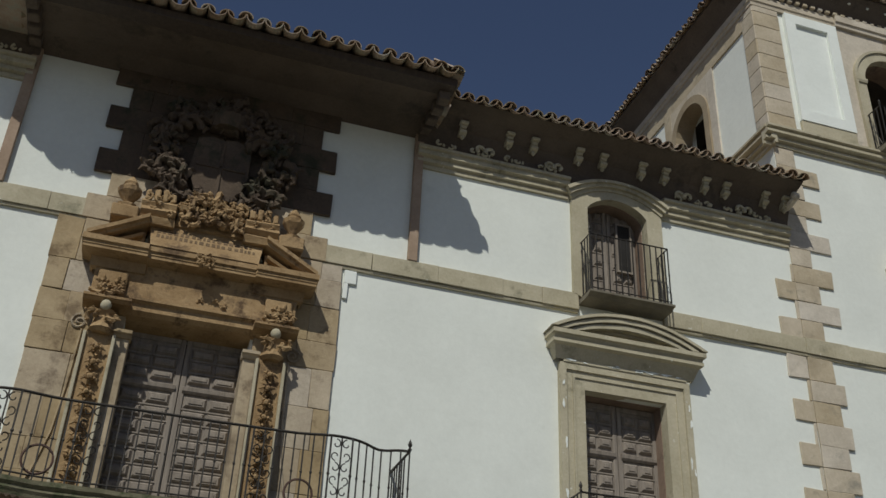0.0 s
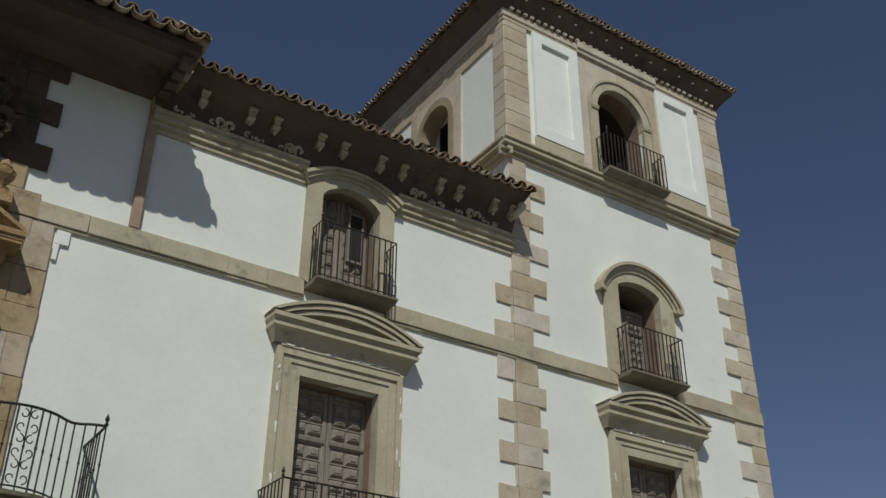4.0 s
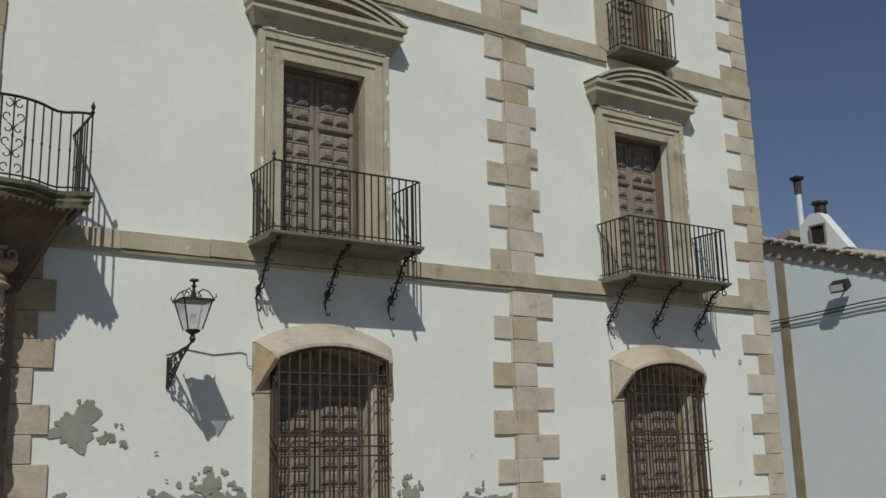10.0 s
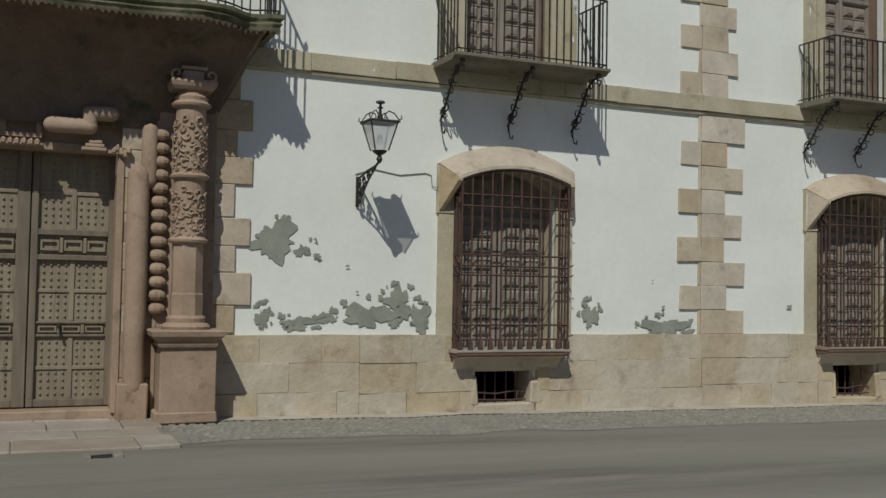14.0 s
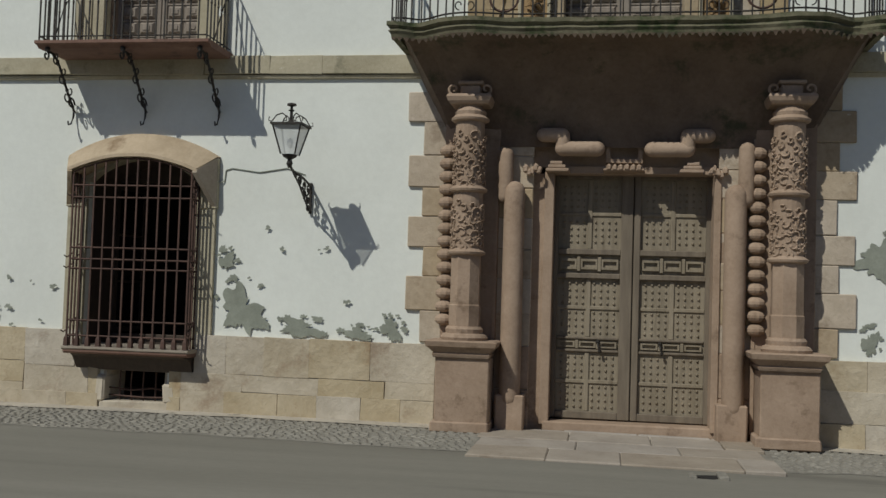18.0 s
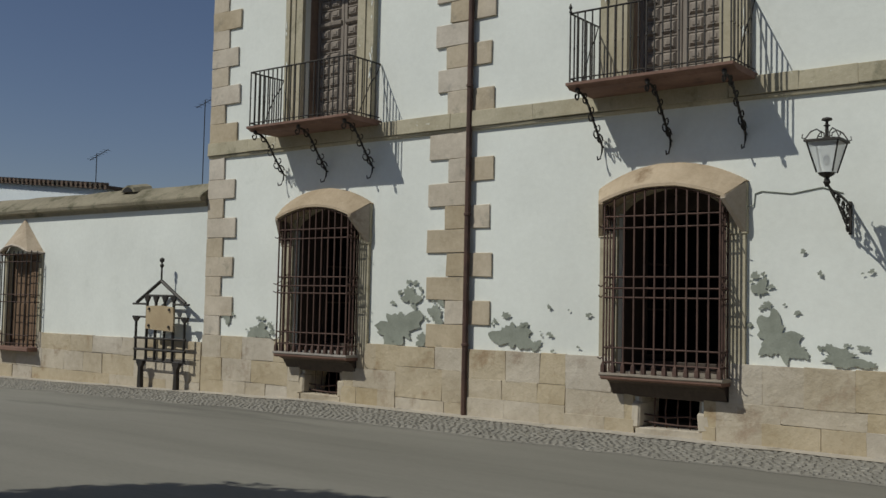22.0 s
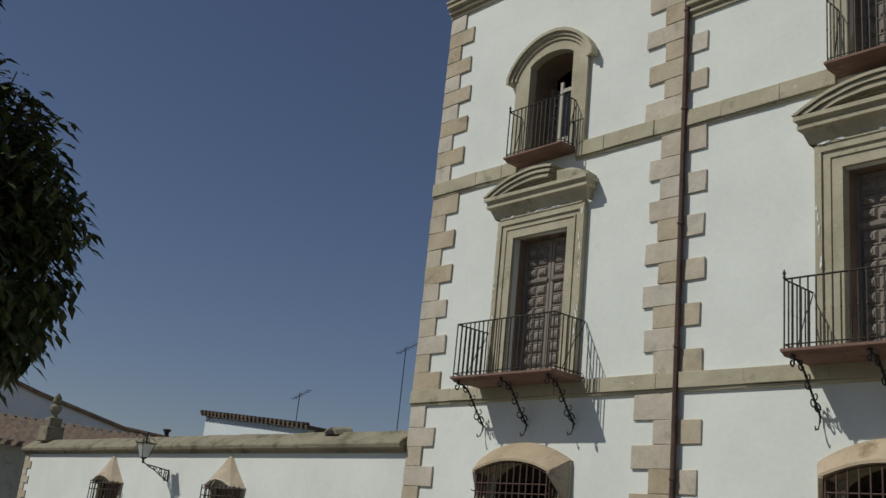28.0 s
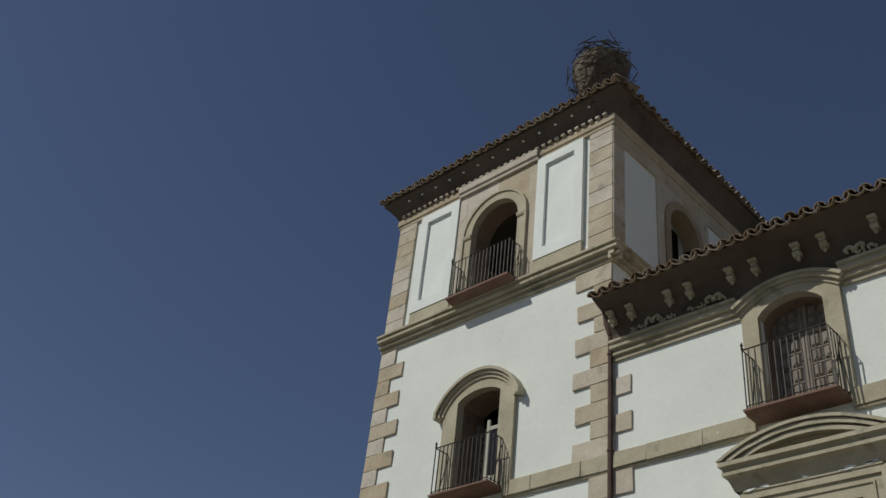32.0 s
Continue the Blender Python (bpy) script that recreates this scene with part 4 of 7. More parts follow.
for s in (1, -1):
    tall_window(s * BAY - 0.02 * s, s, False)
    tall_window(s * TOW, s, True, s < 0)
    for x, gp, hw in ((s * BAY, "first-floor balconies", 1.36), (s * TOW, "first-floor balconies", 1.40)):
        balcony(x, 5.57, hw, 0.95, 1.15, "long iron balcony on scroll brackets with a thin slab", LEDGE if s > 0 else REDLEDGE, gp, knob=abs(x) < 10)
        double_door(x, 0.41, 5.56, 0.79, 3.27, 8, "weathered panelled double door behind the balcony", "first-floor doors")
        grille_window(x, s, abs(x) > 10)
    top_window(s * BAY, s)
    tower_mid(s * TOW, s)
    belfry(s * TOW, s)

# ---- string courses, cornices and eaves ----
def half_pipe(name, w0, w1, l, sign, n=7):
    """A curved clay tile: sign 1 a cover, -1 a pan."""
    s = Shape()
    for r, y in ((w0, 0.0), (w1, l)):
        for rr in (r, r - 0.018):
            s.v += [(rr * math.cos(math.pi * i / n), y, sign * rr * 0.85 * math.sin(math.pi * i / n)) for i in range(n + 1)]
    m = n + 1
    for i in range(n):
        s.f += [(i, i + 1, 2 * m + i + 1, 2 * m + i), (m + i, 3 * m + i, 3 * m + i + 1, m + i + 1), (i, m + i, m + i + 1, i + 1)]
    return s.mesh(name, TILE)


TILE_MESH = half_pipe("cover_tile", 0.125, 0.10, 0.6, 1)
PAN_MESH = half_pipe("pan_tile", 0.158, 0.13, 0.7, -1.0, 9)


def eave_row(parent, length, at, slope, step, seed, out=0.065):
    """A row of pans and covers along x from 0 to length, its edge on the x axis of the placing matrix."""
    up = Matrix.Rotation(radians(slope), 4, "X")
    rnd = random.Random(seed)
    n = round(length / step)
    for i in range(n + 1):
        x = length * i / n
        part("cover_tile", TILE_MESH, None, parent, at=at @ Matrix.Translation((x, 0.045 - out + rnd.uniform(-0.03, 0.03), rnd.uniform(-0.008, 0.015))) @ up @ pose(0, 0, 0, 0, rnd.uniform(-4, 4), rnd.uniform(-4, 4)))
        if i < n:
            part("pan_tile", PAN_MESH, None, parent, at=at @ Matrix.Translation((x + 0.5 * length / n, -out + rnd.uniform(-0.025, 0.025), 0.05 + rnd.uniform(-0.012, 0.012))) @ up @ pose(0, 0, 0, 0, rnd.uniform(-3, 3), rnd.uniform(-4, 4)))


def roof_edge(parent, x0, x1, y, z, slope, back=6.0, step=0.285, out=0.065):
    """A tiled roof slope above an eave that runs along x."""
    eave_row(parent, x1 - x0, Matrix.Translation((x0, y, z)), slope, step, int(100 * abs(x0) + z), out)
    n = round((x1 - x0) / step)
    # the rest of the slope: pans and covers as one ribbed sheet
    s = Shape()
    per = 8
    cols = n * per
    for d in (0.12, back):
        for i in range(cols + 1):
            h = 0.075 * math.cos(2 * math.pi * i / per)
            s.v.append((x0 + (x1 - x0) * i / cols, y + d * math.cos(radians(slope)), z + 0.03 + d * math.sin(radians(slope)) + h))
    s.f = [(i, i + 1, cols + 2 + i, cols + 1 + i) for i in range(cols)]
    tagged(part("tile_slope", s, TILE, parent), kind="stuff")


STRIPES = [(3.1, WING), (WING, 19.08)]
for s, side in ((1, "right"), (-1, "left")):
    for key, (a, b) in zip(("wing", "tower"), STRIPES):
        w = WALLS[key, s]
        c = BAY if key == "wing" else TOW
        x0, x1 = (a, b) if s > 0 else (-b, -a)
        cc = s * c
        # first string course, in long stones, over its dark drip moulding
        stone_course("string_stone", x0, x1, 5.23, 5.52, -0.10, 0.0, 1.1, TRIM, w, int(10 * x0) + 5)
        moulding("drip_moulding", x0, x1, [(0, 5.17), (-0.05, 5.17), (-0.07, 5.22), (0, 5.23)], TRIM, w)
        a2 = (1.80 if s > 0 else 2.02) if key == "wing" else b - (b - a)
        x2, x3 = (max(a2, 0), b) if s > 0 else (-b, -max(a2, 0))
        for lo, hi in ((x2, cc - 0.88), (cc + 0.88, x3)):
            stone_course("string_stone", lo, hi, 10.42, 10.76, -0.09, 0.0, 1.0, TRIM, w, int(10 * lo) + 7)
            moulding("drip_moulding", lo, hi, [(0, 10.37), (-0.045, 10.37), (-0.06, 10.41), (0, 10.42)], TRIM, w)
        # plinth of three courses, left open at the vents
        rq = random.Random(int(9 * x0) + 400)
        u = x0 if key == "tower" else (2.75 if s > 0 else x0)
        end = x1 if (key == "tower" or s > 0) else -2.75
        while u < end - 0.1:
            v = min(u + rq.uniform(2.0, 3.6), end)
            if end - v < 0.9:
                v = end
            cuts = [-0.34, 0.18 + rq.uniform(-0.08, 0.08), 0.62 + rq.uniform(-0.1, 0.1), 1.12]
            for k in range(3):
                gw = (0.58, 0.60, 1.0)[k]
                stone_course("plinth_stone", u, v, cuts[k], cuts[k + 1], -0.085 + 0.004 * k + rq.uniform(-0.006, 0.006), 0.0, (0.75, 0.95, 0.8)[k], PLINTH, w, int(31 * u) + k, [(cc - gw, cc + gw)])
            u = v

    # quoins where wing and tower meet, and at the tower's outer end
    rnd = random.Random(11 + s)
    w = WALLS["tower", s]
    ww = WALLS["wing", s]

    def quoin(x0, x1, z0, z1, y0, parent, seed):
        a, b = (x0, x1) if s > 0 else (-x1, -x0)
        part("quoin", Shape().box(a, b, y0, 0.0, z0 + 0.003, z1 - 0.003, 0.009).rough(0.02, seed, 2.6), QUOIN, parent)

    # courses between the ledges: whether the lowest stone on the tower side is a long one
    first = {1: (True, False, False), -1: (True, False, True)}[s]
    for (z0, z1, n, long, short), start in zip(((1.12, 5.17, 9, 0.97, 0.55), (5.52, 10.37, 11, 0.82, 0.58), (10.76, 15.45, 11, 0.98, 0.53)), first):
        h = (z1 - z0 - 0.06) / n
        for k in range(n):
            za, zc = z0 + h * k, z0 + h * (k + 1) + 0.06 * (k == n - 1)
            wide = (k % 2 == 0) == start
            d = rnd.uniform(-0.05, 0.05)
            quoin(WING + 0.004, WING + (long + d if wide else short + d), za, zc, -0.045, w, k + z0)
            if zc < 12.80:
                if not wide:
                    quoin(WING - 0.48 + d, WING - 0.004, za, zc, -0.04, ww, k + z0 + 50)
                elif s > 0:
                    quoin(WING - 0.06, WING - 0.004, za, zc, -0.035, ww, k + z0 + 50)
            quoin(END - (0.92 + d if not wide else 0.5 + d), END + 0.03, za, zc, -0.045, w, k + z0 + 90)
    # tower cornice between the third floor and the open room, broken round the balcony
    wt = WALLS["tower", s]
    x0, x1 = (WING - 0.02, END + 0.05) if s > 0 else (-END - 0.05, -WING + 0.02)
    moulding("cornice", x0 - 0.24 * (s > 0), x1 + 0.24 * (s < 0), at_level(CORNICE, 0, 15.45, 0.85, 0.85), TRIM, wt)
    fy0, fy1 = (WING, 1) if s > 0 else (-WING, -1)
    sh = Shape().sweep(at_level(CORNICE, 0, 15.45, 0.85, 0.85), lambda y, z: [(s * (WING + y), -0.2, z), (s * (WING + y), 7.4, z)])
    part("cornice", sh, TRIM, WALLS["flank", s])
    # stone corner piers, frieze band and fields of the open room
    for a, b in ((WING - 0.02, WING + 0.68), (END - 0.66, END + 0.03)):
        xa, xb = (a, b) if s > 0 else (-b, -a)
        z = 15.95
        k = 0
        while z < 19.62:
            h = 0.44
            part("pier_stone", Shape().box(xa, xb, -0.06, 0.0, z + 0.003, min(z + h, 19.66) - 0.003, 0.01).rough(0.008, z + xa), QUOIN, wt)
            z += h
    fl = WALLS["flank", s]
    for a, b, z0, z1 in ((-0.04, 0.42, 15.95, 19.66),):
        xa, xb = (WING - 0.05, WING) if s > 0 else (-WING, -WING + 0.05)
        z = z0
        while z < z1:
            part("pier_stone", Shape().box(xa, xb, a, b, z + 0.003, min(z + 0.44, z1) - 0.003, 0.01), QUOIN, fl)
            z += 0.44
    xa, xb = (WING - 0.045, WING) if s > 0 else (-WING, -WING + 0.045)
    part("stone_field", Shape().box(xa, xb, 0.42, 7.3, 19.2, 19.66), QUOIN, fl)
    part("stone_field", Shape().box(xa, xb, 1.85, 2.14, 15.95, 19.2), QUOIN, fl)
    part("stone_field", Shape().box(xa, xb, 3.96, 4.3, 15.95, 19.2), QUOIN, fl)
    inn = [(2.37, 15.95), (2.37, 18.1)] + arc(3.05, 0.68, 18.1, 0.67, 14)[1:-1] + [(3.73, 18.1), (3.73, 15.95)]
    out = [(2.15, 15.95), (2.15, 18.12)] + arc(3.05, 0.90, 18.12, 0.88, 14)[1:-1] + [(3.95, 18.12), (3.95, 15.95)]
    sh = Shape().band(inn, out, 0.0, 0.5)
    sh.v = [((s * (WING - 0.09) + s * y), x, z) for x, y, z in sh.v]
    part("arch_surround", sh, STONE, fl)
    for sx in (-1, 1):
        top = [(3.05 + sx * 0.90, 19.2), (3.05 + sx * 0.90, 18.12)] + [(3.05 + sx * abs(p[0] - 3.05), p[1]) for p in arc(3.05, 0.90, 18.12, 0.88, 14)[1:8]] + [(3.05, 19.2)]
        sh = Shape().plate(top, 0.0, 0.045)
        sh.v = [(s * (WING - 0.045) + s * y, x, z) for x, y, z in sh.v]
        part("spandrel", sh, QUOIN, fl)
    # tower eave: frieze, dentils, cove and roof
    e = 0.47
    cove = [(0.0, 19.98), (-0.11, 19.98), (-0.13, 20.04), (-0.18, 20.12), (-0.28, 20.25), (-0.38, 20.37), (-e, 20.45), (-e, 20.54), (0.0, 20.58)]
    xa, xb = (WING, END) if s > 0 else (-END, -WING)

    def ring(y, z):
        return [(xa + y, y, z), (xb - y, y, z), (xb - y, 7.8 - y, z), (xa + y, 7.8 - y, z)]

    eave = tagged(new("tower_roof"), "hipped clay tile roof over a coved eave on the corner tower", "roof", kind="structure")
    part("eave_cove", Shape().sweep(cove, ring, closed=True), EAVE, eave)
    part("frieze_band", Shape().sweep([(-0.01, 19.66), (-0.07, 19.66), (-0.08, 19.76), (-0.11, 19.78), (-0.11, 19.97), (-0.01, 19.97)], ring, closed=True).rough(0.006, s), QUOIN, eave)
    cx = s * TOW
    part("frieze_break", Shape().run(cx - 1.40, cx + 1.40, [(-0.05, 19.67), (-0.13, 19.67), (-0.14, 19.77), (-0.18, 19.79), (-0.18, 20.0), (-0.05, 20.0)]).rough(0.006, s + 3), QUOIN, eave)
    # pale specks along the soffit, added as small white knobs
    for i in range(13):
        x = xa + 0.5 + (xb - xa - 1.0) * i / 12
        part("soffit_boss", Shape().ball(x, -0.35, 20.32, 0.035, 5, 0.6, 1.3), PANEL, eave)
    n = 34
    for i in range(n):
        x = xa + 0.15 + (xb - xa - 0.3) * i / (n - 1)
        part("dentil", Shape().box(x - 0.06, x + 0.06, -0.19, -0.10, 19.98, 20.06, 0.01), QUOIN, eave)
    peak = Shape().add([(xa - e, -e, 20.56), (xb + e, -e, 20.56), (xb + e, 7.8 + e, 20.56), (xa - e, 7.8 + e, 20.56), ((xa + xb) / 2, 3.9, 22.8)], [(0, 1, 4), (1, 2, 4), (2, 3, 4), (3, 0, 4)])
    part("roof_slope", peak, TILE, eave)
    roof_edge(eave, xa - e, xb + e, -e - 0.08, 20.57, 24, back=1.2)
    # rows along the inner flank
    if s > 0:
        m = Matrix.Translation((xa - e - 0.08, 7.8 + e, 20.57)) @ pose(0, 0, 0, 0, 0, -90)
    else:
        m = Matrix.Translation((xb + e + 0.08, 0.3 - e, 20.57)) @ pose(0, 0, 0, 0, 0, 90)
    eave_row(eave, 7.5 + 2 * e, m, 24, 0.285, 5)

    # wing cornice, arched over the top window, coved frieze with pendants and rosettes
    xa, xb = (MID, WING - 0.02) if s > 0 else (-WING + 0.02, -MID)
    c = s * BAY
    prof = at_level(CORNICE, 0, 12.83, 0.62, 0.86)
    for lo, hi in ((xa, c - 1.02), (c + 1.02, xb)):
        moulding("wing_cornice", lo, hi, prof, TRIM, ww)
    wr = tagged(new("wing_roof"), "clay tile roof edge over a coved and carved eave", "roof", kind="structure")
    cv = [(0.0, 13.10), (-0.07, 13.14), (-0.12, 13.42), (-0.25, 13.69), (-0.48, 13.88), (-0.80, 14.0), (-0.80, 14.07), (0.0, 14.22)]
    xe = (xa - 0.02, xb) if s > 0 else (xa, xb + 0.02)
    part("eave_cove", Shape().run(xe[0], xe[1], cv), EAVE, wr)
    for u in (4.25, 5.2, 5.72, 6.68, 7.2, 8.06, 8.58, 9.5, 9.98, 10.9, 11.38):
        x = s * u
        p = Shape()
        p.box(x - 0.085, x + 0.085, -0.47, -0.12, 13.76, 13.83, 0.015)
        p.box(x - 0.062, x + 0.062, -0.40, -0.12, 13.69, 13.76, 0.012)
        p.run(x - 0.070, x + 0.070, [(-0.12, 13.60), (-0.30, 13.58), (-0.385, 13.61), (-0.39, 13.66), (-0.36, 13.69), (-0.12, 13.69)])
        p.lathe([(0.012, 13.49), (0.038, 13.52), (0.042, 13.555), (0.025, 13.59)], x, -0.29, 8)
        part("pendant", p.rough(0.012, u, 7), TRIM, wr)
    for u in (4.75, 6.18, 9.04, 10.45):
        x = s * u
        p = Shape()
        p.tube(curl((x - 0.11, 13.39), 0.10, 0.03, -0.5, 4.5, 10, "xz", -0.22), 0.04, 5)
        p.tube(curl((x + 0.11, 13.39), 0.10, 0.03, math.pi + 0.5, math.pi - 4.5, 10, "xz", -0.22), 0.04, 5)
        part("rosette", p.rough(0.015, u, 8), TRIM, wr)
    for k in range(34):
        u = 3.6 + 0.23 * k
        if abs(u - BAY) > 1.1 and k % 3:
            part("leaf_boss", Shape().tube(curl((s * u, 13.34 + 0.015 * math.sin(2.3 * k)), 0.058, 0.03, 1.9 * k, 1.9 * k + 4.2, 7, "xz", -0.21), 0.034, 5, 0.022).ball(s * u + 0.1, -0.2, 13.32 + 0.015 * math.sin(k), 0.032, 4, 1.4, 1.0).rough(0.022, k, 9), TRIM, wr)
    lo, hi = (xa + 0.15, xb - 0.05) if s > 0 else (xa + 0.05, xb - 0.15)
    roof_edge(wr, lo, hi, -0.88, 14.03, 22)

# ---- the middle: deep eave, vertical strips ----
cr = tagged(new("middle_roof"), "deep clay tile eave shading the middle of the front", "roof", kind="structure")
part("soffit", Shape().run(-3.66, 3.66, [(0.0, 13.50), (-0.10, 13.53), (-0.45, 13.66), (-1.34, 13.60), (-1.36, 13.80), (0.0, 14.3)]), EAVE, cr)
part("eave_board", Shape().run(-3.68, 3.68, [(-1.32, 13.58), (-1.38, 13.53), (-1.68, 13.55), (-1.72, 13.67), (-1.32, 13.84)]), DARKWOOD, cr)
roof_edge(cr, -3.62, 3.62, -1.78, 13.71, 17, step=0.31, out=0.19)
for sx in (-1, 1):
    # the short return of the eave over each flank
    m = Matrix.Translation((sx * 3.68, 0.0 if sx < 0 else -1.79, 13.71)) @ pose(0, 0, 0, 0, 0, -90 * sx * -1 if sx > 0 else -90)
    eave_row(cr, 1.79, m, 17, 0.30, 9 + sx, 0.12)
    part("flank_board", Shape().box(sx * 3.60 - 0.06, sx * 3.60 + 0.06, -1.68, 0.0, 13.54, 13.75, 0.02), DARKWOOD, cr)
    for k in range(4):
        part("corbel", Shape().box(sx * 3.52 - 0.10, sx * 3.52 + 0.10, -0.42 - 0.36 * k, -0.2 - 0.36 * k, 13.45 - 0.03 * k, 13.66 - 0.02 * k, 0.02), EAVE, cr)
    b = Shape().box(sx * 3.48 - 0.085, sx * 3.48 + 0.085, -0.11, 0.0, 10.76, 14.0, 0.01)
    part("corner_strip", b, PINK, WALLS["centre"])

# unseen corner hip over the left wing, added to slant the eave's shadow
hip = Matrix.Translation((-4.86, -0.88, 13.72)) @ pose(0, 0, 0, 0, 0, -40)
eave_row(cr, 1.52, hip, 17, 0.30, 21, 0.14)
part("hip_slope", Shape().add([(-4.86, -0.86, 13.70), (-3.66, -1.86, 13.70), (-3.66, -0.2, 14.2), (-4.4, -0.2, 14.2), (-4.86, -0.84, 13.62), (-3.66, -1.84, 13.62), (-3.66, -0.2, 13.66), (-4.4, -0.2, 13.66)], [(0, 1, 2, 3), (7, 6, 5, 4), (0, 4, 5, 1), (1, 5, 6, 2), (2, 6, 7, 3), (3, 7, 4, 0)]), TILE, cr)

# iron downpipe in the corner of wing and left tower
dp = thing("downpipe", -WING - 0.0, -0.10, 0, "dark rusty downpipe running the full height of the front", "downpipe")
part("pipe", Shape().tube([(0, 0, fall(-WING)), (0, 0, 13.6)], 0.055, 8), RUST, dp)
for z in (1.2, 3.6, 6.0, 8.4, 10.8, 13.0):
    part("clip", Shape().lathe([(0.055, z - 0.03), (0.07, z - 0.02), (0.07, z + 0.02), (0.055, z + 0.03)], 0, 0, 8), RUST, dp)
part("rain_head", Shape().lathe([(0.05, 13.45), (0.14, 13.75), (0.17, 14.1), (0.12, 14.12)], 0, -0.02, 9), RUST, dp)
dp = thing("gutter_spout", WING - 0.12, -0.45, 13.6, "carved stone water spout under the eave corner", "spout")
part("spout", Shape().tube([(0, 0.42, 0.1), (0.0, 0.1, 0.05), (0.0, -0.15, 0.12)], 0.09, 7, 0.07).ball(0.0, -0.15, 0.15, 0.10).rough(0.03, 2, 6), QUOIN, dp)

# stork's nest on the left tower's roof
nest = thing("stork_nest", -11.95, -0.05, 20.75, "bulky nest of dry twigs on the tower roof", "nest")
rnd = random.Random(4)
tw = Shape()
for i in range(420):
    a, r, z = rnd.uniform(0, 6.28), rnd.uniform(0.2, 0.85), rnd.uniform(0.0, 1.45)
    r *= 0.75 + 0.35 * math.sin(min(1, z / 1.2) * math.pi * 0.7)
    p = Vector((r * math.cos(a), r * math.sin(a), z))
    d = Vector((-math.sin(a) + rnd.uniform(-0.5, 0.5), math.cos(a) + rnd.uniform(-0.5, 0.5), rnd.uniform(-0.35, 0.35))).normalized() * rnd.uniform(0.15, 0.35)
    tw.tube([p - d, p + d], rnd.uniform(0.008, 0.02), 3)
tagged(part("twig", tw, NEST, nest), kind="stuff")
part("core", Shape().lathe([(0.35, -0.35), (0.55, 0.1), (0.72, 0.7), (0.78, 1.1), (0.6, 1.35), (0.2, 1.38)], n=12).rough(0.12, 5, 3), NEST, nest)

